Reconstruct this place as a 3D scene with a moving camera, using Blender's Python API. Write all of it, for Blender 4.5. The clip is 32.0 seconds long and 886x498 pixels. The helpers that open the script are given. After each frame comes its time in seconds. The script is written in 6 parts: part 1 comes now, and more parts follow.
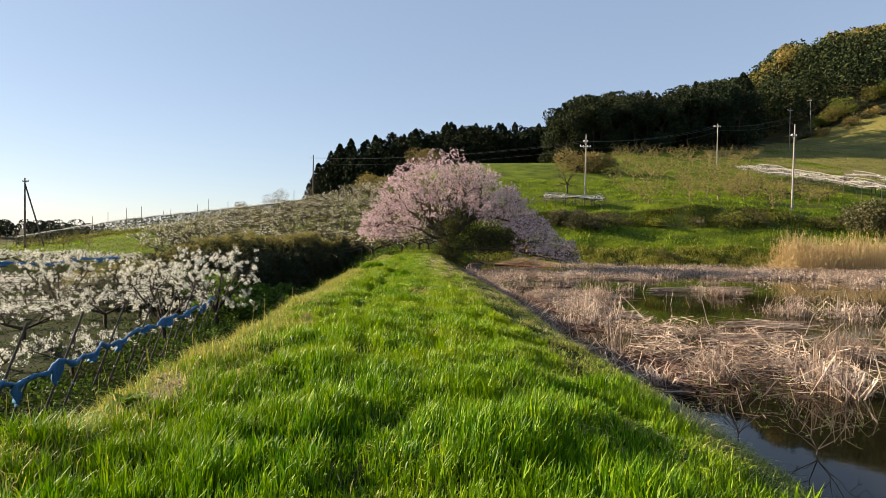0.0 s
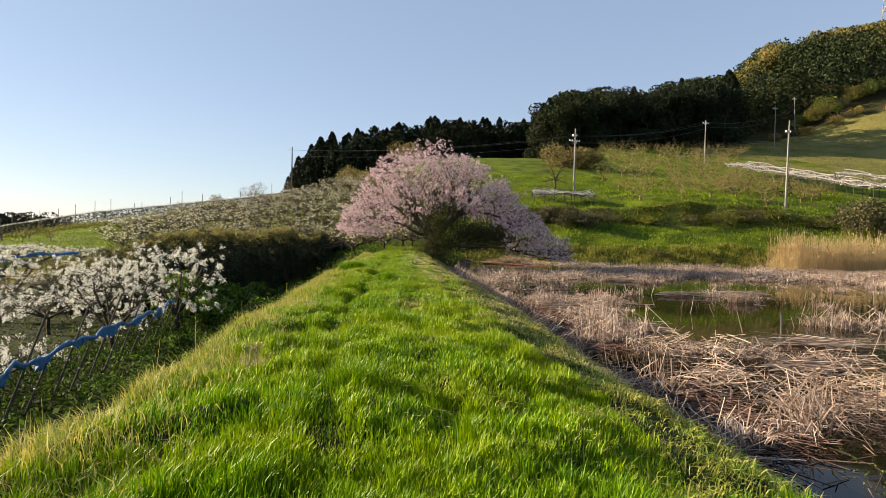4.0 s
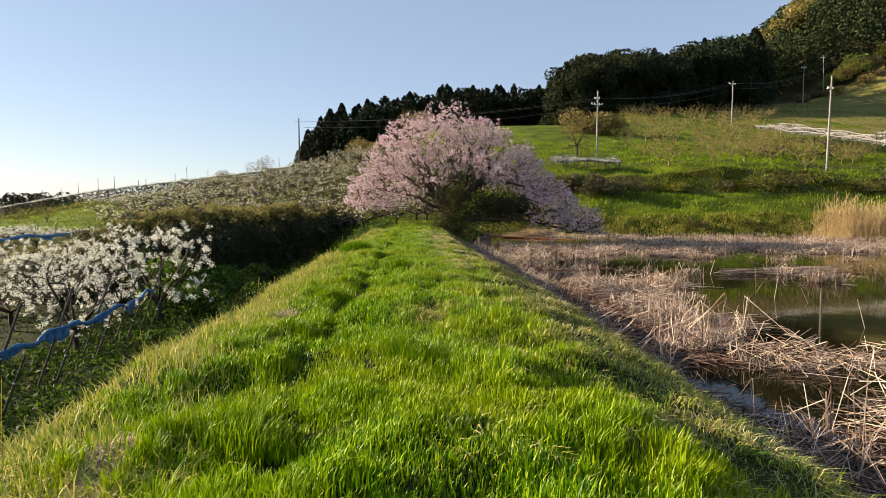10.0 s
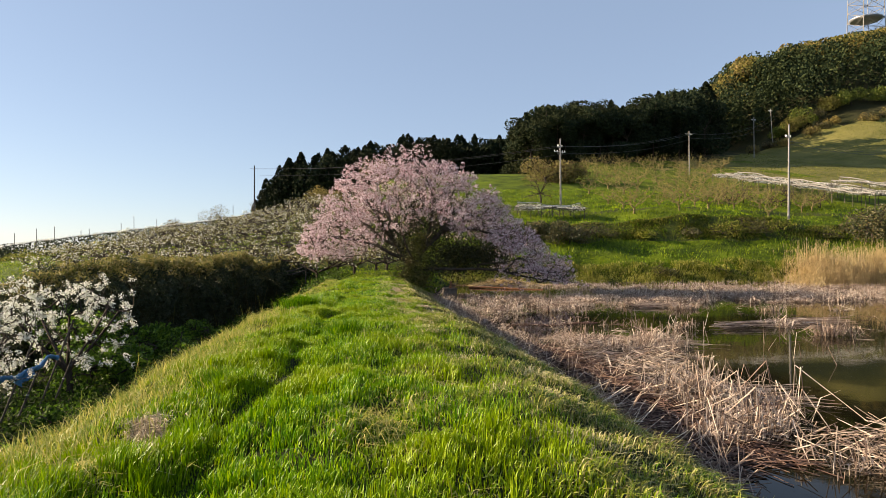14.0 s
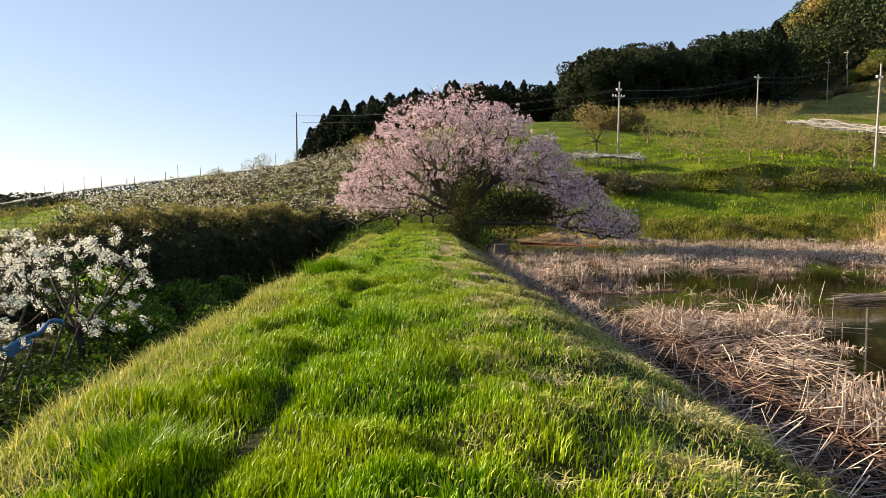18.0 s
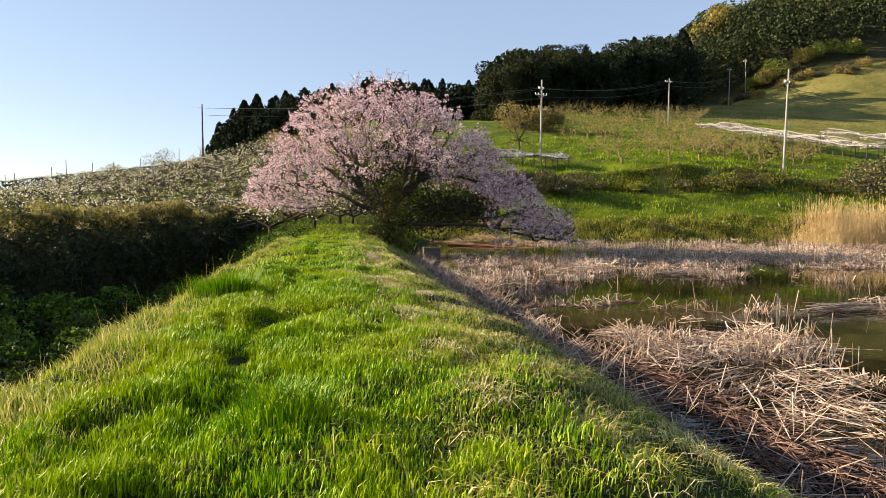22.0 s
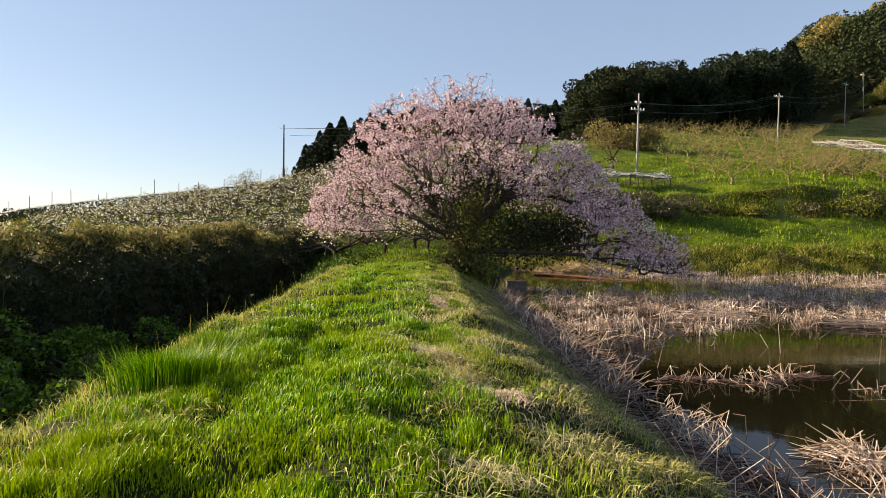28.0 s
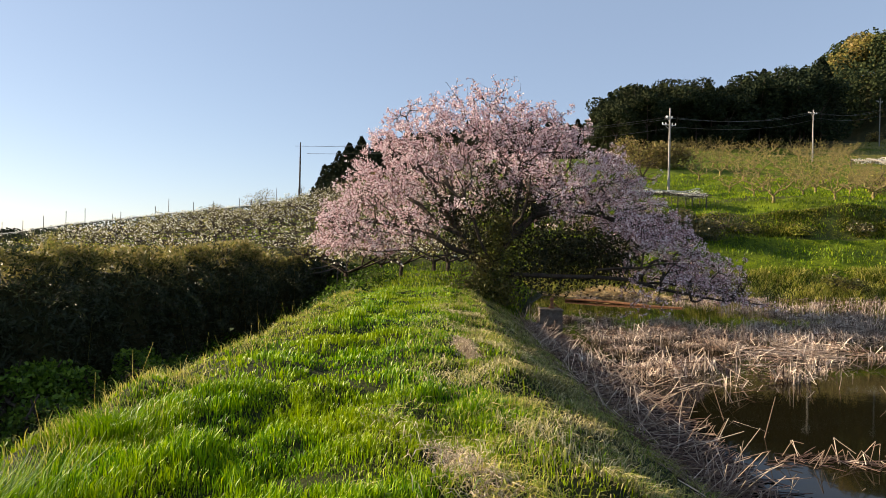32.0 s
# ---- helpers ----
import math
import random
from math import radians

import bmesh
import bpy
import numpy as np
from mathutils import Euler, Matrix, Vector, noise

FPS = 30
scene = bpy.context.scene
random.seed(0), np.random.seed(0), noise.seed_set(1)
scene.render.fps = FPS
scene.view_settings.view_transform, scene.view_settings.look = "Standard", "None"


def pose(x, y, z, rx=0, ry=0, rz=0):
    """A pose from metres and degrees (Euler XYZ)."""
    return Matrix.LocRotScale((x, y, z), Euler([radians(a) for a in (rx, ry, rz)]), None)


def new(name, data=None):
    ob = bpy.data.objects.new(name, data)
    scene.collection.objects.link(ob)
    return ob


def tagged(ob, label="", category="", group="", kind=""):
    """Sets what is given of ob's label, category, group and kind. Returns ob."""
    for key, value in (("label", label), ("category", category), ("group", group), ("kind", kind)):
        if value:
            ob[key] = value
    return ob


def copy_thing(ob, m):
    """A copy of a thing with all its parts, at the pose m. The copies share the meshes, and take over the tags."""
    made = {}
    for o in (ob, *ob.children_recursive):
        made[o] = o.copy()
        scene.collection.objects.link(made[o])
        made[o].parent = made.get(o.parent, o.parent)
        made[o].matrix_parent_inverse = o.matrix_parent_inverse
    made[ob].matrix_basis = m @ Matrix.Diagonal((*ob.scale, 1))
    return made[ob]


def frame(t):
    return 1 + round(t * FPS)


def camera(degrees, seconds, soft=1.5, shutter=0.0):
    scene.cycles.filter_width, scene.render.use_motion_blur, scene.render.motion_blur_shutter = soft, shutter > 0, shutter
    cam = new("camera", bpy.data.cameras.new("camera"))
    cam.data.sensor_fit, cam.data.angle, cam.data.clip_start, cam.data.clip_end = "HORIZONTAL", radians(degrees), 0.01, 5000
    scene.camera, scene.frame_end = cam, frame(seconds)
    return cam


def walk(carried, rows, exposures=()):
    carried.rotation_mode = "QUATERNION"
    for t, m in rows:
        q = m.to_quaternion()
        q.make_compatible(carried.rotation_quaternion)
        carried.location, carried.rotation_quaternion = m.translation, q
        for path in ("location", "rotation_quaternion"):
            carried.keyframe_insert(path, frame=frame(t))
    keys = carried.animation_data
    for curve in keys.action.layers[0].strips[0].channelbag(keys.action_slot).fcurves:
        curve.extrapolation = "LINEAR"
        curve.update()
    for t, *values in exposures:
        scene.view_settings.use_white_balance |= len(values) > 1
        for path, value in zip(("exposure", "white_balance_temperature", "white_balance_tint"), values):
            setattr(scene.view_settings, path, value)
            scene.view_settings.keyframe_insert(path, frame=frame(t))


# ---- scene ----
cam = camera(70.1, 32.0, 0.5)
PATH = [
    (0.0, 0.000, -0.000, 1.517, 88.80, -0.74, -0.45),
    (0.5, -0.001, 0.396, 1.517, 85.91, -1.36, 0.14),
    (1.0, -0.031, 0.804, 1.543, 88.52, -0.35, -0.19),
    (1.5, -0.083, 1.212, 1.551, 89.78, -0.55, 0.10),
    (2.0, -0.115, 1.620, 1.562, 88.30, -1.07, -0.31),
    (2.5, -0.132, 2.031, 1.561, 89.42, -1.28, -0.88),
    (4.5, -0.356, 3.913, 1.559, 87.77, -1.19, -2.22),
    (5.0, -0.399, 4.283, 1.588, 87.22, -0.42, -0.99),
    (5.5, -0.461, 4.651, 1.547, 89.17, 0.41, -1.57),
    (6.0, -0.541, 5.049, 1.559, 88.11, 0.14, -3.02),
    (6.5, -0.599, 5.422, 1.591, 86.99, -0.42, -1.70),
    (7.0, -0.664, 5.772, 1.572, 89.61, -0.54, -4.06),
    (7.5, -0.738, 6.139, 1.562, 86.27, 0.24, -4.72),
    (8.0, -0.728, 6.552, 1.563, 87.79, 0.15, -3.52),
    (8.5, -0.689, 6.949, 1.579, 86.69, -0.48, -5.69),
    (9.0, -0.611, 7.301, 1.546, 86.07, -0.25, -6.41),
    (9.5, -0.508, 7.628, 1.534, 89.22, -0.96, -2.50),
    (10.0, -0.418, 7.952, 1.539, 85.95, -0.08, -0.90),
    (10.5, -0.397, 8.331, 1.518, 87.78, 0.73, -2.35),
    (11.0, -0.379, 8.728, 1.549, 89.74, 1.40, -0.79),
    (11.5, -0.378, 9.115, 1.532, 87.70, -0.61, -1.28),
    (12.0, -0.384, 9.489, 1.498, 91.67, 1.19, -1.05),
    (12.5, -0.400, 9.898, 1.531, 90.10, 0.03, -3.00),
    (13.0, -0.382, 10.296, 1.500, 88.31, -0.69, -1.21),
    (13.5, -0.338, 10.719, 1.445, 90.67, 0.27, -4.40),
    (15.5, -0.397, 12.747, 1.572, 87.01, 0.29, -3.09),
    (16.0, -0.412, 13.195, 1.606, 85.66, 0.40, -0.82),
    (16.5, -0.443, 13.612, 1.543, 87.21, 0.01, -0.97),
    (17.0, -0.442, 14.012, 1.572, 85.84, -0.06, -2.70),
    (17.5, -0.413, 14.411, 1.584, 85.87, -1.78, -2.04),
    (18.0, -0.442, 14.818, 1.548, 85.99, -0.18, -0.31),
    (18.5, -0.482, 15.228, 1.567, 84.47, -0.52, -3.13),
    (19.0, -0.539, 15.649, 1.555, 84.77, -1.08, -3.20),
    (19.5, -0.605, 16.064, 1.551, 85.36, 0.00, -5.01),
    (20.0, -0.664, 16.460, 1.552, 85.63, -0.22, -5.03),
    (20.5, -0.670, 16.871, 1.560, 85.09, 0.24, -4.40),
    (21.0, -0.696, 17.293, 1.554, 88.72, -0.37, -5.75),
    (21.5, -0.706, 17.703, 1.539, 86.60, -0.33, -8.06),
    (22.0, -0.718, 18.119, 1.529, 86.00, -0.32, -7.79),
    (22.5, -0.681, 18.505, 1.544, 88.50, 0.71, -6.68),
    (23.0, -0.663, 18.930, 1.571, 87.98, -0.60, -8.57),
    (23.5, -0.593, 19.351, 1.530, 89.30, -0.69, -2.92),
    (24.0, -0.521, 19.762, 1.606, 88.36, -0.85, -4.99),
    (24.5, -0.471, 20.170, 1.527, 86.20, -0.29, -6.14),
    (25.0, -0.397, 20.603, 1.537, 86.09, 0.52, -2.46),
    (25.5, -0.345, 20.992, 1.571, 86.28, 0.53, -0.09),
    (26.0, -0.318, 21.410, 1.541, 85.85, 1.02, -1.68),
    (26.5, -0.291, 21.832, 1.546, 88.76, 0.84, 0.41),
    (28.5, -0.232, 23.596, 1.589, 87.83, -1.20, -0.53),
    (29.0, -0.223, 24.002, 1.556, 90.37, 1.83, -0.58),
    (29.5, -0.265, 24.416, 1.546, 89.39, 1.36, -0.63),
    (30.0, -0.264, 24.839, 1.572, 88.39, 0.85, 0.53),
    (30.5, -0.321, 25.254, 1.503, 89.43, -0.65, 0.75),
    (31.0, -0.331, 25.642, 1.505, 85.81, 0.25, 0.35),
    (31.5, -0.327, 26.086, 1.478, 87.89, -1.47, 0.76),
    (32.0, -0.355, 26.522, 1.522, 89.87, -1.12, 1.45),
]
walk(cam, [(t, pose(x, y, z, rx, ry, rz)) for t, x, y, z, rx, ry, rz in PATH], exposures=[(0.0, 1.18, 7250.0, 14.0), (10.0, 1.20, 7250.0, 14.0), (13.0, 1.16, 7250.0, 14.0), (16.0, 1.26, 7250.0, 14.0), (18.0, 1.32, 7250.0, 14.0), (19.0, 1.31, 7250.0, 14.0), (20.0, 1.42, 7250.0, 14.0), (23.0, 1.36, 7250.0, 14.0), (26.0, 1.26, 7250.0, 14.0), (32.0, 1.20, 7250.0, 14.0)])

# ---- sky and sun: low evening sun to the left of the way walked ----
SUN_AZ, SUN_EL = 74.0, 20.3
world = bpy.data.worlds.new("evening_sky")
scene.world = world
world.use_nodes = True
wn = world.node_tree.nodes
sky = wn.new("ShaderNodeTexSky")
sky.sky_type = "NISHITA"
sky.sun_disc = False
sky.sun_elevation, sky.sun_rotation = radians(SUN_EL), radians(-SUN_AZ)
sky.air_density, sky.dust_density, sky.ozone_density = 0.85, 0.25, 1.6
wn["Background"].inputs["Strength"].default_value = 0.080
haze = wn.new("ShaderNodeHueSaturation")
haze.inputs["Saturation"].default_value = 0.92
world.node_tree.links.new(sky.outputs["Color"], haze.inputs["Color"])
veil = wn.new("ShaderNodeMix")
veil.data_type = "RGBA"
veil.inputs["Factor"].default_value = 0.52
veil.inputs["B"].default_value = (2.05, 3.0, 4.6, 1)
world.node_tree.links.new(haze.outputs["Color"], veil.inputs["A"])
world.node_tree.links.new(veil.outputs["Result"], wn["Background"].inputs["Color"])
sun_dir = Vector((-math.sin(radians(SUN_AZ)) * math.cos(radians(SUN_EL)), math.cos(radians(SUN_AZ)) * math.cos(radians(SUN_EL)), math.sin(radians(SUN_EL))))
sun = new("sun", bpy.data.lights.new("sun", "SUN"))
sun.data.energy, sun.data.angle, sun.data.color = 5.5, radians(0.6), (1.0, 0.86, 0.66)
sun.rotation_euler = sun_dir.to_track_quat("Z", "Y").to_euler()
sun.location = (-60, 40, 60)


# ---- materials ----
def base_mat(name):
    m = bpy.data.materials.new(name)
    m.use_nodes = True
    nt = m.node_tree
    return m, nt, nt.nodes["Principled BSDF"]


def solid(name, c1, c2, scale=3.0, rough=0.8, bump=0.3, metal=0.0, fine=12.0):
    """A rough surface of two tones at two scales, with relief."""
    m, nt, p = base_mat(name)
    tc = nt.nodes.new("ShaderNodeTexCoord")
    n1, n2 = nt.nodes.new("ShaderNodeTexNoise"), nt.nodes.new("ShaderNodeTexNoise")
    n1.inputs["Scale"].default_value, n2.inputs["Scale"].default_value = scale, scale * fine
    n1.inputs["Detail"].default_value = n2.inputs["Detail"].default_value = 6
    for n in (n1, n2):
        nt.links.new(tc.outputs["Object"], n.inputs["Vector"])
    mx = nt.nodes.new("ShaderNodeMath")
    mx.operation = "MULTIPLY_ADD"
    mx.inputs[1].default_value = 0.5
    nt.links.new(n2.outputs["Fac"], mx.inputs[0])
    half = nt.nodes.new("ShaderNodeMath")
    half.operation = "MULTIPLY"
    half.inputs[1].default_value = 0.5
    nt.links.new(n1.outputs["Fac"], half.inputs[0])
    nt.links.new(half.outputs[0], mx.inputs[2])
    r = nt.nodes.new("ShaderNodeValToRGB")
    r.color_ramp.elements[0].position, r.color_ramp.elements[1].position = 0.36, 0.64
    r.color_ramp.elements[0].color, r.color_ramp.elements[1].color = (*c1, 1), (*c2, 1)
    nt.links.new(mx.outputs[0], r.inputs["Fac"])
    nt.links.new(r.outputs["Color"], p.inputs["Base Color"])
    p.inputs["Roughness"].default_value, p.inputs["Metallic"].default_value = rough, metal
    p.inputs["Specular IOR Level"].default_value = 0.5 if rough < 0.8 else 0.12
    b = nt.nodes.new("ShaderNodeBump")
    b.inputs["Strength"].default_value, b.inputs["Distance"].default_value = bump, 0.05
    nt.links.new(n2.outputs["Fac"], b.inputs["Height"])
    nt.links.new(b.outputs["Normal"], p.inputs["Normal"])
    return m


def leafy(name, tones, through_light=0.4, rough=0.5, patch=0.35, patch_tone=None, spec=0.3):
    """Thin leaves, blades and petals: a tone of its own for each piece, patches over the place, light passing through."""
    m, nt, p = base_mat(name)
    g = nt.nodes.new("ShaderNodeNewGeometry")
    r = nt.nodes.new("ShaderNodeValToRGB")
    while len(r.color_ramp.elements) < len(tones):
        r.color_ramp.elements.new(0.5)
    for i, c in enumerate(tones):
        r.color_ramp.elements[i].position = i / max(1, len(tones) - 1)
        r.color_ramp.elements[i].color = (*c, 1)
    nt.links.new(g.outputs["Random Per Island"], r.inputs["Fac"])
    n = nt.nodes.new("ShaderNodeTexNoise")
    n.inputs["Scale"].default_value, n.inputs["Detail"].default_value = patch, 3
    nt.links.new(g.outputs["Position"], n.inputs["Vector"])
    rr = nt.nodes.new("ShaderNodeValToRGB")
    rr.color_ramp.elements[0].position, rr.color_ramp.elements[1].position = 0.42, 0.62
    mixc = nt.nodes.new("ShaderNodeMix")
    mixc.data_type = "RGBA"
    nt.links.new(n.outputs["Fac"], rr.inputs["Fac"])
    nt.links.new(rr.outputs["Color"], mixc.inputs["Factor"])
    nt.links.new(r.outputs["Color"], mixc.inputs["A"])
    if patch_tone:
        half = nt.nodes.new("ShaderNodeMix")
        half.data_type = "RGBA"
        half.inputs["Factor"].default_value = 0.6
        half.inputs["B"].default_value = (*patch_tone, 1)
        nt.links.new(r.outputs["Color"], half.inputs["A"])
        nt.links.new(half.outputs["Result"], mixc.inputs["B"])
    else:
        nt.links.new(r.outputs["Color"], mixc.inputs["B"])
    nt.links.new(mixc.outputs["Result"], p.inputs["Base Color"])
    p.inputs["Roughness"].default_value = rough
    p.inputs["Specular IOR Level"].default_value = spec
    t = nt.nodes.new("ShaderNodeBsdfTranslucent")
    nt.links.new(mixc.outputs["Result"], t.inputs["Color"])
    mix = nt.nodes.new("ShaderNodeMixShader")
    mix.inputs["Fac"].default_value = through_light
    nt.links.new(p.outputs["BSDF"], mix.inputs[1])
    nt.links.new(t.outputs["BSDF"], mix.inputs[2])
    nt.links.new(mix.outputs["Shader"], nt.nodes["Material Output"].inputs["Surface"])
    return m


M_GRASS = leafy("fresh_grass", [(0.022, 0.08, 0.001), (0.08, 0.21, 0.002), (0.19, 0.36, 0.003), (0.40, 0.51, 0.008)], 0.24, 0.45, 0.5, (0.28, 0.35, 0.004), 0.16)
M_DEEP = leafy("lush_grass", [(0.013, 0.065, 0.001), (0.05, 0.165, 0.002), (0.13, 0.29, 0.003), (0.32, 0.45, 0.008)], 0.24, 0.45, 0.5, (0.18, 0.28, 0.003), 0.16)
M_LUSH = leafy("leafy_weed", [(0.03, 0.07, 0.006), (0.09, 0.18, 0.014), (0.22, 0.34, 0.035)], 0.4, 0.5, 0.6)
M_DRY = leafy("dry_grass", [(0.20, 0.26, 0.025), (0.42, 0.40, 0.065), (0.64, 0.53, 0.16), (0.11, 0.23, 0.015)], 0.38, 0.55, 0.8)
M_STRAWY = leafy("bleached_grass", [(0.16, 0.20, 0.03), (0.42, 0.37, 0.12), (0.68, 0.58, 0.30), (0.76, 0.68, 0.42)], 0.25, 0.6, 0.6)
M_BANKSTRAW = leafy("brown_bank_grass", [(0.035, 0.035, 0.010), (0.15, 0.13, 0.035), (0.40, 0.33, 0.12), (0.66, 0.56, 0.28)], 0.2, 0.55, 0.8, (0.16, 0.16, 0.03))
M_SLOPE = leafy("bank_grass", [(0.02, 0.06, 0.003), (0.09, 0.20, 0.007), (0.30, 0.36, 0.03), (0.62, 0.54, 0.21)], 0.22, 0.45, 2.0, (0.26, 0.23, 0.045), 0.2)
M_WEED = leafy("weeds", [(0.012, 0.03, 0.004), (0.035, 0.085, 0.008), (0.12, 0.21, 0.022)], 0.35, 0.6, 0.5, (0.035, 0.035, 0.012), 0.1)
M_REED = leafy("dead_reed", [(0.05, 0.028, 0.022), (0.40, 0.285, 0.21), (0.95, 0.80, 0.65), (0.14, 0.08, 0.058)], 0.08, 0.6, 0.3, (0.24, 0.165, 0.12))
M_REEDTALL = leafy("tall_reed", [(0.42, 0.30, 0.14), (0.55, 0.41, 0.2), (0.62, 0.49, 0.27)], 0.25, 0.6, 0.3)
# thicket leaves toned dark for its shaded face, shoots light for its sunlit top
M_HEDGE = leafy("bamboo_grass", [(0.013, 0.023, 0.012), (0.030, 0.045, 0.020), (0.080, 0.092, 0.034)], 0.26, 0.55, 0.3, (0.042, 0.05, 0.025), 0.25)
M_BAMBOOLIT = leafy("sunlit_bamboo_shoots", [(0.07, 0.085, 0.018), (0.17, 0.17, 0.04), (0.29, 0.25, 0.075), (0.33, 0.26, 0.11)], 0.40, 0.5, 0.4)
M_PETAL = leafy("cherry_petal", [(0.18, 0.08, 0.075), (0.50, 0.30, 0.33), (0.76, 0.57, 0.61), (0.87, 0.73, 0.77), (0.92, 0.87, 0.88)], 0.24, 0.7, 0.6)
M_PEAR = leafy("pear_petal", [(0.62, 0.63, 0.55), (0.80, 0.80, 0.74), (0.86, 0.86, 0.80), (0.35, 0.40, 0.20)], 0.35, 0.7, 0.6)
M_PEARFAR = leafy("sparse_pear_blossom", [(0.10, 0.11, 0.02), (0.20, 0.19, 0.04), (0.36, 0.33, 0.10), (0.74, 0.73, 0.64), (0.84, 0.83, 0.77)], 0.3, 0.7, 0.3)
M_RACKBLOOM = leafy("greyish_blossom", [(0.16, 0.16, 0.11), (0.40, 0.39, 0.33), (0.62, 0.62, 0.58), (0.78, 0.78, 0.74)], 0.15, 0.7, 0.5)
M_IVY = leafy("ivy_leaf", [(0.03, 0.045, 0.008), (0.08, 0.09, 0.018), (0.17, 0.16, 0.03)], 0.3, 0.45, 0.8, (0.11, 0.08, 0.03))
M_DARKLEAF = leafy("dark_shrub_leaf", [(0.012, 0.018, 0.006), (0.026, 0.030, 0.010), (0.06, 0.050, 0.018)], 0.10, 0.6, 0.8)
# both dark wood greens are lifted towards blue, haze put into the colour
M_CONIFER = leafy("conifer_needles", [(0.009, 0.016, 0.010), (0.014, 0.024, 0.013), (0.024, 0.036, 0.016)], 0.06, 0.9, 0.05, (0.022, 0.022, 0.009), 0.08)
M_BROAD = leafy("evergreen_leaf", [(0.011, 0.021, 0.013), (0.020, 0.032, 0.017), (0.038, 0.050, 0.022)], 0.06, 0.9, 0.045, (0.032, 0.034, 0.010), 0.08)
M_HILLWOOD = leafy("hill_wood_leaf", [(0.014, 0.027, 0.014), (0.031, 0.047, 0.020), (0.072, 0.088, 0.033)], 0.10, 0.9, 0.05, (0.035, 0.045, 0.015), 0.08)
M_SPRING = leafy("spring_leaf", [(0.12, 0.11, 0.028), (0.25, 0.20, 0.055), (0.36, 0.26, 0.11)], 0.25, 0.8, 0.08, (0.10, 0.12, 0.02), 0.1)
M_YOUNGGREEN = leafy("young_green_leaf", [(0.06, 0.10, 0.015), (0.15, 0.20, 0.03), (0.30, 0.31, 0.06)], 0.3, 0.7, 0.2)
M_SHRUB = leafy("shrub_twig", [(0.10, 0.075, 0.03), (0.21, 0.155, 0.055), (0.20, 0.19, 0.04)], 0.25, 0.7, 0.2)
M_REDBUSH = leafy("reddish_leaf", [(0.025, 0.04, 0.012), (0.08, 0.08, 0.03), (0.17, 0.13, 0.06)], 0.2, 0.45, 0.5)
M_FIELD = leafy("field_grass", [(0.035, 0.085, 0.004), (0.16, 0.28, 0.007), (0.40, 0.48, 0.02)], 0.34, 0.55, 0.18, (0.075, 0.095, 0.008), 0.2)
M_BANKDRY = leafy("dry_bank_growth", [(0.03, 0.05, 0.008), (0.18, 0.22, 0.02), (0.46, 0.45, 0.08), (0.68, 0.58, 0.20)], 0.4, 0.6, 0.5, (0.26, 0.25, 0.05), 0.2)
M_BUD = leafy("young_buds", [(0.12, 0.11, 0.015), (0.28, 0.25, 0.04), (0.46, 0.42, 0.09)], 0.3, 0.6, 0.2)
M_BANK = leafy("rough_bank_growth", [(0.03, 0.05, 0.006), (0.10, 0.14, 0.013), (0.26, 0.27, 0.035), (0.46, 0.40, 0.10)], 0.35, 0.7, 0.35, (0.06, 0.07, 0.014), 0.12)
M_SCAR = leafy("pale_straw", [(0.22, 0.15, 0.09), (0.55, 0.43, 0.27), (0.78, 0.66, 0.46)], 0.15, 0.7, 0.6)
M_LITTER = leafy("rotten_reed", [(0.04, 0.021, 0.016), (0.12, 0.066, 0.048), (0.28, 0.175, 0.13)], 0.05, 0.7, 0.3)
M_BARK = solid("dark_bark", (0.025, 0.02, 0.016), (0.09, 0.07, 0.055), 4, 0.9, 0.6)
M_PALEBARK = solid("pale_bark", (0.08, 0.065, 0.028), (0.34, 0.27, 0.12), 4, 0.9, 0.5)
M_SOIL = solid("grassy_soil", (0.007, 0.012, 0.002), (0.028, 0.035, 0.006), 1.2, 0.95, 0.6)
M_TURF = solid("field_turf", (0.014, 0.032, 0.002), (0.14, 0.19, 0.006), 0.3, 0.95, 0.8, fine=18)
M_ROUGH = solid("rough_bank", (0.03, 0.04, 0.009), (0.09, 0.10, 0.022), 0.7, 0.95, 0.9)
M_HILL = solid("dry_hill_turf", (0.075, 0.085, 0.02), (0.23, 0.20, 0.065), 0.12, 0.95, 0.8, fine=20)
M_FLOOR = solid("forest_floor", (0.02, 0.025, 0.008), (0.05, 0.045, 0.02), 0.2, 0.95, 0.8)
M_MUD = solid("pond_mud", (0.025, 0.02, 0.012), (0.06, 0.045, 0.028), 0.8, 0.8, 0.4)
M_CONCRETE = solid("weathered_concrete", (0.07, 0.055, 0.045), (0.19, 0.16, 0.13), 5, 0.9, 0.5)
M_POLE = solid("grey_concrete_pole", (0.20, 0.185, 0.165), (0.34, 0.315, 0.28), 3, 0.75, 0.15)
M_DARKPOLE = solid("dark_wood_pole", (0.05, 0.045, 0.04), (0.12, 0.10, 0.09), 4, 0.85, 0.3)
M_STEEL = solid("galvanised_steel", (0.30, 0.31, 0.32), (0.52, 0.53, 0.54), 8, 0.45, 0.1, 0.6)
M_PIPE = solid("pale_painted_pipe", (0.55, 0.53, 0.47), (0.76, 0.74, 0.68), 6, 0.6, 0.1)
M_PORCELAIN = solid("white_porcelain", (0.7, 0.7, 0.68), (0.8, 0.8, 0.78), 6, 0.3, 0.05)
M_CABLE = solid("black_cable", (0.02, 0.02, 0.022), (0.04, 0.04, 0.045), 6, 0.6, 0.05)
M_NET = solid("blue_net", (0.015, 0.11, 0.27), (0.05, 0.24, 0.48), 6, 0.6, 0.7)
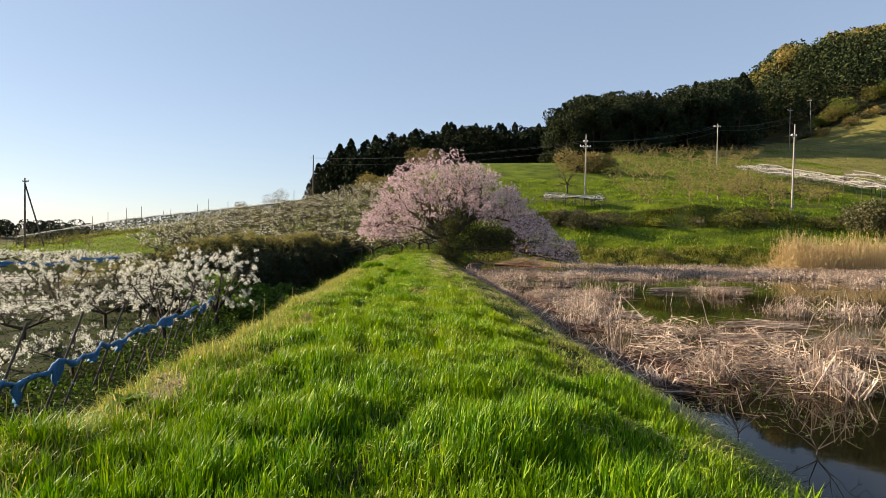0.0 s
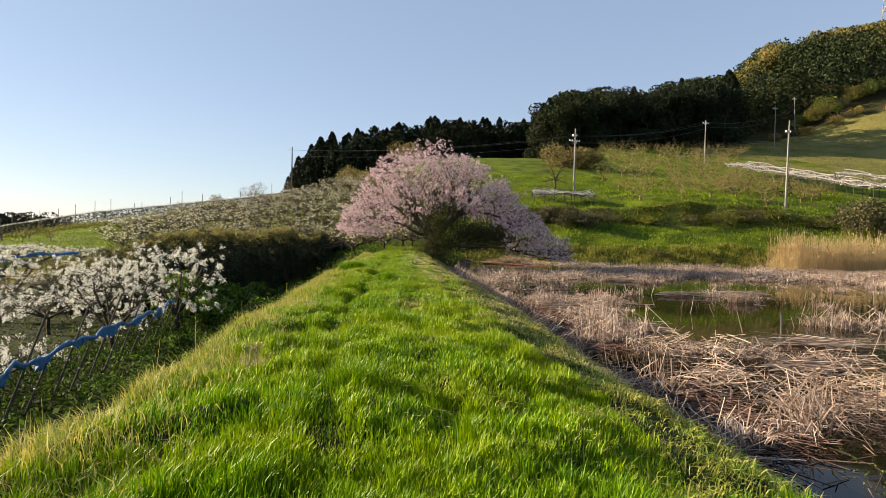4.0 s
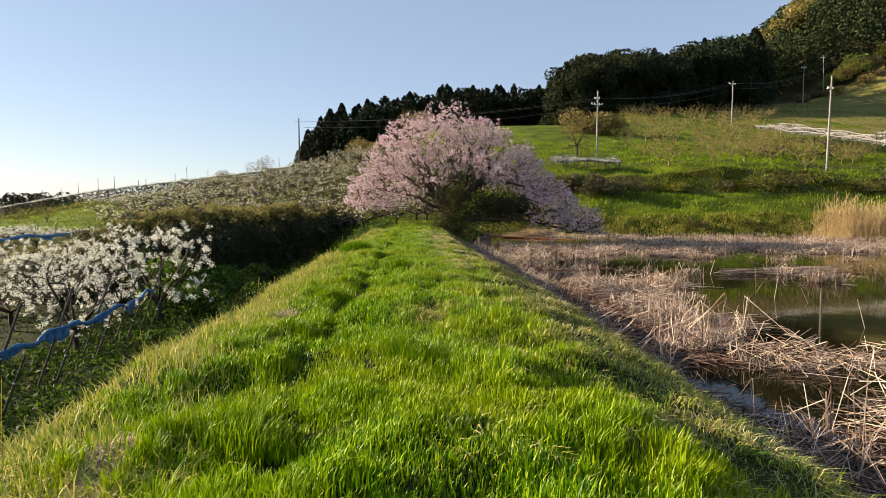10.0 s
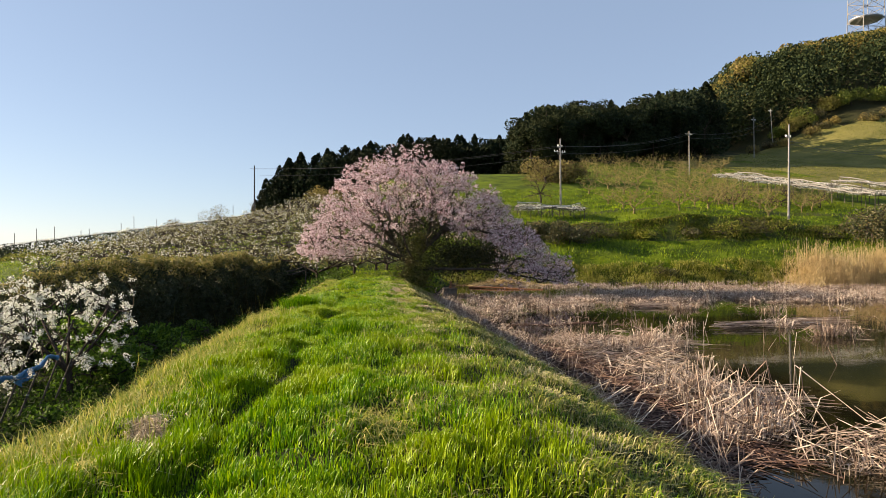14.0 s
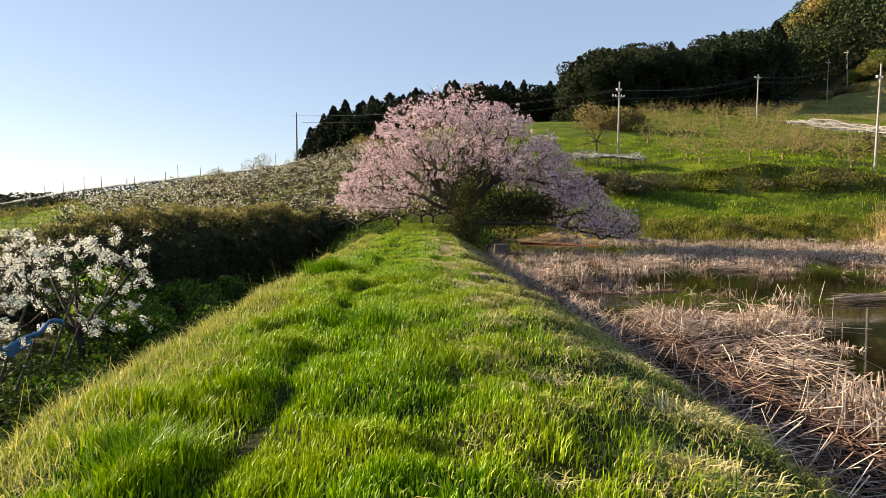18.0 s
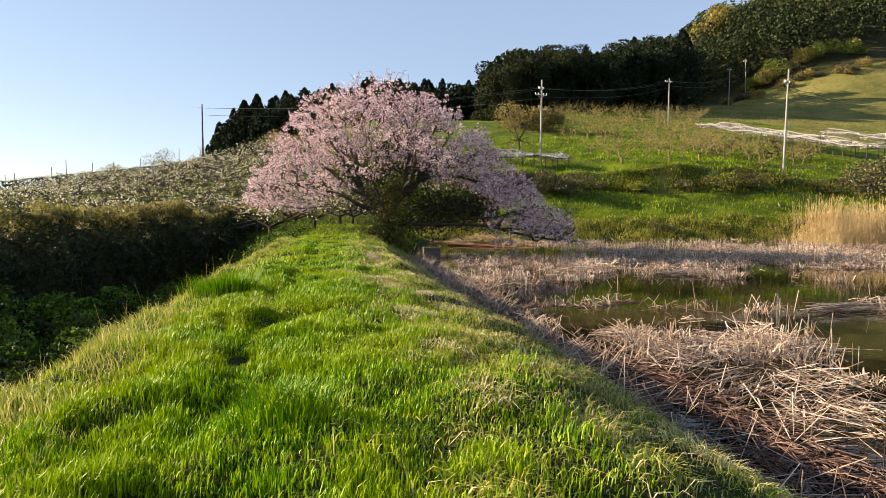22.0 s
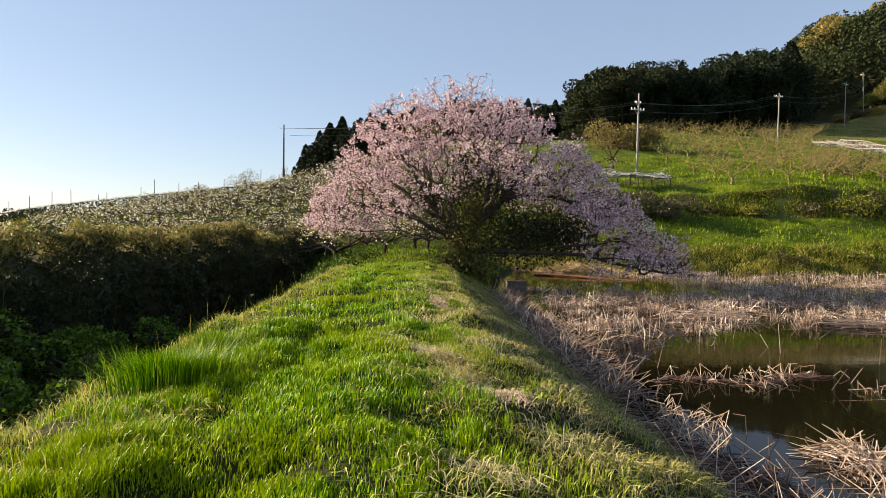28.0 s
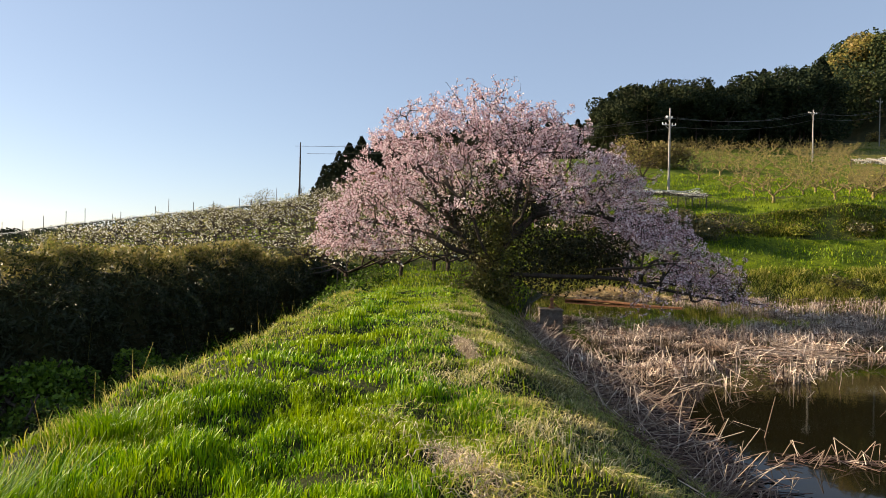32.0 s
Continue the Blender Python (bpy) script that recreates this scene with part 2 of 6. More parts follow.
M_RUST = solid("rusty_iron", (0.10, 0.045, 0.025), (0.22, 0.11, 0.06), 9, 0.85, 0.3)

m, nt, p = base_mat("pond_water")
p.inputs["Base Color"].default_value = (0.008, 0.007, 0.003, 1)
p.inputs["Roughness"].default_value = 0.04
p.inputs["IOR"].default_value = 1.33
p.inputs["Specular IOR Level"].default_value = 0.22
wnz = nt.nodes.new("ShaderNodeTexNoise")
wnz.inputs["Scale"].default_value, wnz.inputs["Detail"].default_value = 1.6, 3
wb = nt.nodes.new("ShaderNodeBump")
wb.inputs["Strength"].default_value, wb.inputs["Distance"].default_value = 0.04, 0.03
wtc = nt.nodes.new("ShaderNodeTexCoord")
nt.links.new(wtc.outputs["Object"], wnz.inputs["Vector"])
nt.links.new(wnz.outputs["Fac"], wb.inputs["Height"])
nt.links.new(wb.outputs["Normal"], p.inputs["Normal"])
M_WATER = m


# ---- mesh helpers ----
def mesh_of(name, verts, faces, mat):
    """A mesh from arrays; all faces have the same number of corners."""
    verts, faces = np.asarray(verts, np.float32), np.asarray(faces, np.int32)
    me = bpy.data.meshes.new(name)
    me.vertices.add(len(verts))
    me.vertices.foreach_set("co", verts.ravel())
    k = faces.shape[1]
    me.loops.add(faces.size)
    me.loops.foreach_set("vertex_index", faces.ravel())
    me.polygons.add(len(faces))
    me.polygons.foreach_set("loop_start", np.arange(0, faces.size, k, dtype=np.int32))
    me.update(calc_edges=True)
    for q in (mat if isinstance(mat, (list, tuple)) else [mat]):
        me.materials.append(q)
    return me


def smooth_shade(me):
    me.polygons.foreach_set("use_smooth", np.ones(len(me.polygons), bool))
    return me


def part(name, me, parent, label="", kind=""):
    ob = new(name, me)
    ob.parent = parent
    return tagged(ob, label, "", "", kind)


def bm_mesh(name, bm, mat):
    me = bpy.data.meshes.new(name)
    bm.to_mesh(me)
    bm.free()
    me.materials.append(mat)
    return me


def unit(v):
    return v / np.maximum(np.linalg.norm(v, axis=-1, keepdims=True), 1e-9)


def tube_arrays(p0, p1, r0, r1, n=5):
    p0, p1 = np.asarray(p0, float), np.asarray(p1, float)
    d = unit(p1 - p0)
    ref = np.where(np.abs(d[:, 2:3]) > 0.9, np.array([[1.0, 0, 0]]), np.array([[0, 0, 1.0]]))
    u = unit(np.cross(d, ref))
    v = np.cross(d, u)
    a = np.arange(n) * 2 * math.pi / n
    ring = u[:, None, :] * np.cos(a)[None, :, None] + v[:, None, :] * np.sin(a)[None, :, None]
    r0, r1 = np.broadcast_to(r0, len(p0)), np.broadcast_to(r1, len(p0))
    low = p0[:, None, :] + ring * r0[:, None, None]
    high = p1[:, None, :] + ring * r1[:, None, None]
    verts = np.concatenate([low, high], 1).reshape(-1, 3)
    base = (np.arange(len(p0)) * 2 * n)[:, None]
    i = np.arange(n)[None, :]
    j = (np.arange(n)[None, :] + 1) % n
    faces = np.stack([base + i, base + j, base + n + j, base + n + i], -1).reshape(-1, 4)
    return verts, faces


def bent_tube(name, q, r, mat, n=6):
    """One bent tube along the points q."""
    q = np.asarray(q, float)
    d = unit(np.gradient(q, axis=0))
    ref = np.array([0, 0, 1.0]) if abs(d[0][2]) < 0.9 else np.array([1.0, 0, 0])
    u = unit(np.cross(d, ref))
    v = np.cross(d, u)
    a = np.arange(n) * 2 * math.pi / n
    verts = (q[:, None, :] + r * (u[:, None, :] * np.cos(a)[None, :, None] + v[:, None, :] * np.sin(a)[None, :, None])).reshape(-1, 3)
    ii = np.arange(len(q) * n).reshape(len(q), n)
    jj = np.roll(ii, -1, 1)
    return smooth_shade(mesh_of(name, verts, np.stack([ii[:-1], jj[:-1], jj[1:], ii[1:]], -1).reshape(-1, 4), mat))


def tubes(name, p0, p1, r0, r1, mat, n=5):
    v, f = tube_arrays(p0, p1, r0, r1, n)
    return smooth_shade(mesh_of(name, v, f, mat))


def leaves(name, centres, length, width, mat, rng, droop=0.0, up=None):
    """Small four-cornered leaves or petals, each turned its own way."""
    n = len(centres)
    d = unit(rng.normal(size=(n, 3)) + np.array([0, 0, -droop]))
    if up is not None:
        d = unit(d + up)
    s = unit(np.cross(d, rng.normal(size=(n, 3))))
    L, Wd = np.broadcast_to(length, n)[:, None], np.broadcast_to(width, n)[:, None]
    bend = np.cross(d, s) * L * 0.12
    c = np.asarray(centres, float)
    verts = np.stack([c - d * L / 2, c + s * Wd / 2 + bend, c + d * L / 2, c - s * Wd / 2 + bend], 1).reshape(-1, 3)
    f = np.arange(4 * n).reshape(n, 4)
    return mesh_of(name, verts, f, mat)


def blades(name, roots, height, width, lean, mat, rng, away=None):
    """Bent, tapering blades that stand on their roots."""
    n = len(roots)
    a = rng.uniform(0, 2 * math.pi, n)
    d = np.stack([np.cos(a), np.sin(a), np.zeros(n)], 1)
    if away is not None:
        d = unit(d + away)
    side = np.stack([-d[:, 1], d[:, 0], np.zeros(n)], 1)
    tw = rng.uniform(-0.9, 0.9, n)[:, None]
    side = unit(side + d * tw)
    H, Wd, Ln = np.broadcast_to(height, n)[:, None], np.broadcast_to(width, n)[:, None], np.broadcast_to(lean, n)[:, None]
    up = np.array([[0, 0, 1.0]])
    r = np.asarray(roots, float)
    mid = r + up * H * 0.6 + d * H * Ln * 0.3
    tip = r + up * H * (1.0 - 0.3 * Ln) + d * H * Ln
    verts = np.stack([r - side * Wd * 0.4, r + side * Wd * 0.4, mid + side * Wd * 0.5, mid - side * Wd * 0.5, tip], 1).reshape(-1, 3)
    k = (np.arange(n) * 5)[:, None]
    f = np.concatenate([k + np.array([[0, 1, 2]]), k + np.array([[0, 2, 3]]), k + np.array([[3, 2, 4]])], 1).reshape(-1, 3)
    return mesh_of(name, verts, f, mat)


def stuff(name, me, label, category):
    return tagged(new(name, me), label, category, "", "stuff")


# ---- the lie of the land ----
def ss(a, b, v):
    t = np.clip((np.asarray(v, float) - a) / (b - a), 0, 1)
    return t * t * (3 - 2 * t)


def lin(v, xs, zs):
    return np.interp(v, xs, zs)


def wave(x, y, s, seed=0.0):
    """A soft, uneven wave of about unit size."""
    return (np.sin(x * s + 1.3 * np.sin(y * s * 0.7 + seed) + seed) + np.sin(y * s * 1.13 + 1.7 * np.sin(x * s * 0.6 - seed) + 2.1 * seed)) * 0.5


WATER = -1.3


def trail(y):
    """Where the trodden line runs along the crest."""
    return lin(y, [4, 9, 11, 15, 20, 28, 40], [-0.6, -1.1, -1.3, -1.8, -1.75, -2.0, -2.2]) + 0.06 * np.sin(np.asarray(y) * 1.7)


def land(x, y):
    x, y = np.asarray(x, float), np.asarray(y, float)
    # the dam: crest edges drift a little along its length
    left = lin(y, [0, 10, 25, 45, 60], [-3.0, -3.1, -3.6, -4.0, -4.2])
    right = lin(y, [0, 20, 33, 50], [1.25, 0.8, 0.4, 0.1])
    shore = lin(y, [0, 7, 15, 24, 34, 45, 52, 60, 66], [4.4, 4.0, 3.5, 3.15, 2.6, 2.2, 2.3, 3.5, 5.0])
    crest = 0.0 + 0.07 * wave(x, y * 0.6, 1.5, 2.0) + 0.075 * wave(x, y * 0.8, 3.7, 5.0) + 0.03 * wave(x, y, 6.4, 1.0) - 0.10 * ss(left + 1.6, left, x) - 0.10 * ss(right - 0.9, right, x)
    # two trodden grooves along the crest
    crest = crest - (0.022 + 0.038 * ss(12, 15, y) * ss(24, 20, y)) * np.exp(-((x - trail(y)) / 0.14) ** 2) - 0.02 * np.exp(-((x + 0.25 + 0.2 * np.sin(y * 0.4 + 1)) / 0.2) ** 2)
    # left: down to the orchard floor
    foot = left - 5.4
    floor_l = -3.7 + 0.12 * wave(x, y, 0.35, 1.0)
    tl = np.clip((left - x) / (left - foot), 0, 1)
    z_left = crest + (floor_l - crest) * (1.25 * tl - 0.25 * tl * tl)
    # hillside behind the orchard
    rise_l = lin(y, [46, 60, 75, 90, 115, 160, 220, 400], [0, 0.7, 3.3, 5.6, 9.3, 11.2, 16.0, 18.0])
    tilt = 0.12 * np.clip(x + 23, -70, 0) * ss(60, 110, y) + 0.13 * np.clip(x + 23, 0, 45) * ss(70, 115, y) - 0.06 * np.clip(-58 - x, 0, 60) * ss(70, 110, y)
    z_left = z_left + (rise_l + tilt) * np.where(x < left, 1, 1) * ss(left + 2, left - 5, x) 
    # right: down to the pond bed
    bed = -1.75
    steep = ss(27, 37, y)
    tr = np.clip((x - right) / np.maximum(shore - right, 0.3), 0, 1.35)
    z_right = np.maximum(crest + (WATER - crest) * ((0.38 + 0.62 * steep) * tr + (0.62 - 0.62 * steep) * tr ** 2.5), bed)
    z_near = np.where(x < -1.0, z_left, z_right)
    # far side of the pond and the terraced hillside
    yb = y - 0.02 * np.clip(x - 10, 0, 60) + 0.6 * wave(x, y, 0.12, 4.0)
    xt = ss(24, 33, x) * 1.0 - ss(38, 52, x) * 1.4
    z_far = lin(yb, [64.5, 66.2, 71.0, 74.5, 78, 81.5, 90, 95], [-1.75, -1.28, 0.55, 1.75, 2.9, 4.7, 6.9, 7.8]) + xt * ss(78, 82, yb) * (1 - ss(84, 95, yb))
    z_far = np.where(yb > 95, 7.8 + 0.235 * (np.minimum(yb, 238) - 95) + 0.03 * np.clip(yb - 238, 0, 200), z_far)
    z_far = z_far + lin(x, [117, 128, 140, 152, 170, 600], [0, 5, 9, 7, 3, 3]) * ss(212, 255, y)
    z_far = z_far + lin(x, [100, 115, 128, 144, 162, 198, 228, 300, 600], [0, 0, 8, 15, 26, 36, 44, 56, 60]) * ss(150, 260, y) + 0.16 * np.clip(x - 60, 0, 200) * ss(80, 150, y) * 0.0
    z_far = z_far + 6.0 * ss(112, 150, x) * ss(150, 200, y) * ss(260, 225, y)
    z_far = z_far + 0.22 * wave(x, y, 1.1, 2.0) * ss(69, 73, y) * ss(140, 110, y) * ss(10, 16, x)
    # left of the tree the hillside is lower
    wl = np.maximum(ss(14, -30, x), 0.60 * ss(125, 185, y) * ss(48, 30, x))
    z_hill_l = -3.7 + rise_l + tilt
    hill = z_far * (1 - wl) + z_hill_l * wl
    # land behind the dam's end, round the tree
    spit = lin(y, [46, 52, 60, 68, 74], [-0.15, -0.25, -0.2, 0.3, 1.4]) - 0.25 * np.clip(-6 - x, 0, 16) * ss(74, 60, y)
    mix_far = ss(63, 72, y)
    z_mid = np.where(x < shore, np.where(x < -1, np.maximum(z_left, np.minimum(spit, 5)) * ss(48, 56, y) + z_left * (1 - ss(48, 56, y)), z_right), z_right)
    sp = np.minimum(spit, WATER + 0.05 + 0.5 * np.maximum(shore - x, 0) ** 0.9)
    z_end = np.where((x < shore), sp + (np.minimum(z_left, sp) - sp) * ss(-4.4, -8.0, x), z_right)
    k = ss(48.5, 53, y)
    z = z_near * (1 - k) + z_end * k
    z = z * (1 - mix_far) + hill * mix_far
    # far plain
    far = ss(420, 900, np.hypot(x, y))
    z = z * (1 - far) + (-6 + 0 * x) * far
    # behind and beside the walker the land stays low on the left and the pond ends on the right
    east = ss(52, 60, x) * (1 - mix_far)
    z = z * (1 - east) + 0.8 * east
    south = ss(-6, -14, y) * ss(2, 6, x)
    return z * (1 - south) + 0.3 * south


def spaced(lo, hi, fine_lo, fine_hi, step, grow=1.12):
    v = list(np.arange(fine_lo, fine_hi + 1e-6, step))
    s = step
    while v[-1] < hi:
        s *= grow
        v.append(v[-1] + s)
    s = step
    while v[0] > lo:
        s *= grow
        v.insert(0, v[0] - s)
    return np.array(v)


gx, gy = spaced(-2600, 2600, -12, 6, 0.2, 1.07), spaced(-1500, 3200, -6, 74, 0.45, 1.05)
GX, GY = np.meshgrid(gx, gy)
GZ = land(GX, GY)
nx, ny = len(gx), len(gy)
idx = np.arange(nx * ny).reshape(ny, nx)
gf = np.stack([idx[:-1, :-1], idx[:-1, 1:], idx[1:, 1:], idx[1:, :-1]], -1).reshape(-1, 4)
ground_me = smooth_shade(mesh_of("ground", np.stack([GX, GY, GZ], -1).reshape(-1, 3), gf, [M_SOIL, M_TURF, M_HILL, M_FLOOR, M_MUD, M_ROUGH]))
cx, cy = (GX[:-1, :-1] + GX[1:, 1:]).ravel() / 2, (GY[:-1, :-1] + GY[1:, 1:]).ravel() / 2
cz = land(cx, cy)
slot = np.where(cy > 68, 1, 0)
slot = np.where((cz < WATER + 0.05) & (cx > 1.5), 4, slot)
cb = cy - 0.02 * np.clip(cx - 10, 0, 60) + 0.6 * wave(cx, cy, 0.12, 4.0)
slot = np.where((cx > 6) & (((cb > 66.4) & (cb < 69.6)) | ((cb > 77.8) & (cb < 82.0)) | ((cb > 87.5) & (cb < 90))), 5, slot)
slot = np.where((cx < 2 - 0.1 * (cy - 66)) & (cy > 62) & (cy < 150) & ~((cx < lin(cy, [66, 74, 84, 100, 120], [-30, -33.5, -36, -38, -44]) + 1.5 * np.sin(cy * 0.7)) & (cy > 70) & (cy < 112)), 5, slot)
slot = np.where((cx + 9 * np.random.default_rng(3).normal(size=cx.shape) > 74) & (cy > 112), 2, slot)
slot = np.where(cy > lin(cx, [28, 32, 84, 112, 130, 160, 260], [192, 163, 174, 205, 202, 194, 200]) + 3 * np.sin(cx * 0.2), 3, slot)
slot = np.where((np.hypot(cx, cy) > 420), 3, slot)
ground_me.polygons.foreach_set("material_index", slot.astype(np.int32))
tagged(new("ground", ground_me), "grassy earth dam, pond bed and terraced hillside fields", "ground", "", "structure")

wx, wy = np.meshgrid(np.linspace(1.6, 62, 40), np.linspace(-14, 69, 40))
widx = np.arange(1600).reshape(40, 40)
wf = np.stack([widx[:-1, :-1], widx[:-1, 1:], widx[1:, 1:], widx[1:, :-1]], -1).reshape(-1, 4)
tagged(new("water", mesh_of("water", np.stack([wx, wy, 0 * wx + WATER], -1).reshape(-1, 3), wf, M_WATER)), "dark still pond water among dead reeds", "pond water", "", "structure")


# ---- trees ----
def grow(trunks, tips, rng, r_tip, power=0.45, step=0.45, sag=0.0, wander=0.12, near=0.25):
    """Branches from the given limbs (lists of points, each after the first starting on an earlier one) out to all the tips."""
    pts, par, run = [], [], []
    for limb in trunks:
        last = -1
        if pts:
            d = np.linalg.norm(np.array(pts) - np.array(limb[0]), axis=1)
            last = int(d.argmin())
        for k, q in enumerate(limb):
            if k == 0 and last >= 0:
                continue
            pts.append(np.array(q, float))
            par.append(last)
            run.append((run[last] + np.linalg.norm(pts[-1] - pts[last])) if last >= 0 else 0.0)
            last = len(pts) - 1
    order = np.argsort(np.min(np.linalg.norm(tips[:, None, :] - np.array(pts)[None], axis=2), axis=1))
    P_ = np.zeros((len(pts) + len(tips) * 14, 3))
    R_ = np.zeros(len(P_))
    n = len(pts)
    P_[:n], R_[:n] = pts, run
    ends = []
    for i in order:
        t = tips[i]
        d = np.linalg.norm(P_[:n] - t, axis=1)
        j = int((d + near * R_[:n]).argmin())
        a, L = P_[j].copy(), d[j]
        k = min(12, max(1, int(L / step)))
        last = j
        for s in range(1, k + 1):
            f = s / k
            q = a + (t - a) * f + np.array([0, 0, sag * L * math.sin(math.pi * f)]) + rng.normal(size=3) * wander * L / k * (0 if s == k else 1)
            P_[n], R_[n] = q, R_[last] + L / k
            par.append(last)
            last = n
            n += 1
        ends.append(last)
    par = np.array(par)
    count = np.zeros(n)
    count[ends] = 1
    for i in range(n - 1, -1, -1):
        if par[i] >= 0:
            count[par[i]] += count[i]
    rad = r_tip * np.maximum(count, 1) ** power
    return P_[:n], par, rad, count


def branch_mesh(name, P_, par, rad, mat, n=5, keep=None):
    i = np.where(par >= 0)[0]
    if keep is not None:
        i = i[keep[i]]
    return tubes(name, P_[par[i]], P_[i], np.minimum(rad[par[i]], rad[i] * 1.5), rad[i], mat, n)


def dress(P_, par, count, most, per, spread, rng):
    """Places along the thin twigs."""
    i = np.where((par >= 0) & (count <= most))[0]
    L = np.linalg.norm(P_[i] - P_[par[i]], axis=1)
    k = rng.poisson(per * L + 0.3)
    who = np.repeat(i, k)
    f = rng.uniform(0, 1, len(who))[:, None]
    return P_[par[who]] * (1 - f) + P_[who] * f + rng.normal(size=(len(who), 3)) * spread


# the cherry tree at the end of the dam
def cherry_tree():
    rng = np.random.default_rng(5)
    foot = (0.85, 51.5, float(land(0.85, 51.5)) - 0.1)
    root = tagged(new("cherry_tree"), "old spreading cherry tree in pale pink blossom beside the pond", "tree")
    root.location = foot
    # limbs, from the tree's foot: where each one parts, the way it bends and its end
    wob = np.random.default_rng(6)

    def bough(a, via, b, n=8):
        t = np.linspace(0, 1, n)[:, None]
        q = (1 - t) ** 2 * np.array(a) + 2 * t * (1 - t) * np.array(via) + t ** 2 * np.array(b)
        q[1:-1] += wob.normal(size=(n - 2, 3)) * 0.06
        return [tuple(v) for v in q]

    main = [((0, 0, 0), (0.1, 0, 1.3), (0.63, 0.5, 2.45)),
            ((0.63, 0.5, 2.45), (2.8, 2.0, 4.5), (5.8, 3.5, 5.4)),
            ((0.63, 0.5, 2.45), (2.5, 2.5, 6.4), (-0.4, 3.1, 8.9)),
            ((0.19, 0.1, 1.15), (-2.5, 2.1, 3.7), (-3.65, 2.9, 7.9)),
            ((-0.6, 0.4, 1.6), (-3.3, 0.9, 3.8), (-6.6, 2.1, 3.1)),
            ((0.19, 0.1, 1.15), (4.8, -0.5, 1.5), (9.4, 0.5, 0.25))]
    side = [((1.8, 1.3, 3.65), (4.6, 0.9, 4.1), (7.0, 0.5, 2.65)),
            ((1.8, 1.3, 3.65), (2.2, 2.4, 5.4), (3.2, 3.3, 6.95)),
            ((1.15, 1.7, 5.1), (0.4, 3.9, 7.0), (-1.55, 3.7, 9.15)),
            ((-1.2, 0.9, 2.45), (-3.1, 3.0, 4.1), (-5.5, 4.5, 5.6)),
            ((-1.8, 1.5, 3.55), (-1.3, 3.4, 5.3), (-1.95, 3.9, 7.7)),
            ((-0.6, 0.4, 1.6), (-2.3, -1.4, 2.1), (-4.85, -1.7, 1.95)),
            ((3.6, -0.2, 1.2), (5.4, -0.9, 1.7), (7.45, -1.0, 1.75)),
            ((0.39, 0.3, 1.95), (1.1, -1.3, 3.0), (1.35, -1.9, 4.9)),
            ((0.19, 0.1, 1.15), (-0.6, -1.0, 3.0), (-1.4, -1.7, 4.95)),
            ((1.2, 0.8, 2.95), (2.7, 4.0, 4.5), (4.5, 6.5, 6.8)),
            ((-1.2, 0.9, 2.45), (-1.3, 4.3, 4.3), (-2.5, 6.7, 7.1))]
    limbs = [bough(*b) for b in main] + [bough(*b) for b in side]

    def top(x):
        return lin(x, [-7.5, -6.8, -6.1, -5.65, -5.1, -4.5, -3.75, -2.5, -1.8, 0.9, 1.7, 3.0, 4.3, 4.7, 5.6, 6.6, 7.1, 8.2, 9.0, 10.1, 10.8, 11.1], [2.6, 3.7, 4.5, 5.8, 6.6, 7.4, 8.2, 8.5, 8.9, 8.9, 8.6, 8.4, 7.7, 6.8, 6.4, 5.5, 4.7, 3.6, 2.8, 2.1, 0.9, 0.3])

    def low(x):
        return lin(x, [-7.5, -6.2, -4.9, -3.6, -2.0, -0.9, 0.4, 1.7, 2.7, 4.3, 5.6, 6.9, 9.0, 11.1], [2.2, 1.75, 1.6, 2.1, 2.5, 3.5, 3.7, 3.9, 3.4, 2.9, 1.6, 0.7, 0.15, 0.0])

    # sprays of twigs in flat layers, thickest towards the outside of the crown
    tips = []
    sprays = 0
    while sprays < 780:
        x, v = rng.uniform(-7.4, 10.9), rng.uniform(-1, 1)
        half = 5.6 * math.sqrt(max(0.02, 1 - ((x - 1.6) / 9.6) ** 2))
        hi, lo = float(top(x)), float(low(x))
        roof = lo + (hi - lo) * math.sqrt(1 - v * v)
        z = lo + (roof - lo) * rng.uniform(0, 1) ** 0.6
        y = 3.3 + v * half * (1.0 if v > 0 else 0.92)
        if rng.uniform() > 0.35 + 0.65 * min(1, (hi - lo) / 4):
            continue
        if math.sin(x * 1.5 + 2.0 * z + 0.4) * math.sin(y * 1.1 - 1.3 * z + 0.5 * x) > 0.56:
            continue
        sprays += 1
        out = np.array([x - 0.5, y - 1.5, 0.0])
        out = out / max(0.3, np.linalg.norm(out)) + np.array([0, 0, 0.42 if x < 4 else 0.0])
        side = np.array([-out[1], out[0], 0.0])
        for _ in range(12):
            q = np.array([x, y, z]) + out * rng.uniform(-0.6, 0.65) + side * rng.normal() * 0.42 + np.array([0, 0, rng.normal() * 0.15])
            if q[2] > float(low(q[0])) - 0.1:
                tips.append(tuple(q))
    # thin shoots standing out of the top and of the left shoulder
    for _ in range(90):
        tips.append((rng.uniform(-2.0, 1.5), rng.uniform(2.4, 4.6), rng.uniform(8.5, 9.8)))
    for _ in range(70):
        x = rng.uniform(-5.6, -2.4)
        tips.append((x, rng.uniform(2.0, 4.4), float(top(x)) + rng.uniform(-0.1, 0.55)))
    # drooping twigs along the low limb over the water
    for _ in range(190):
        x = rng.uniform(5.2, 11.0)
        tips.append((x, rng.uniform(-1.4, 2.2), max(0.1, 0.15 + (10.8 - x) * rng.uniform(0.0, 0.42))))
    for _ in range(26):
        x = rng.uniform(5.0, 7.5)
        tips.append((x, rng.uniform(-0.3, 0.5), rng.uniform(-0.5, 0.4)))
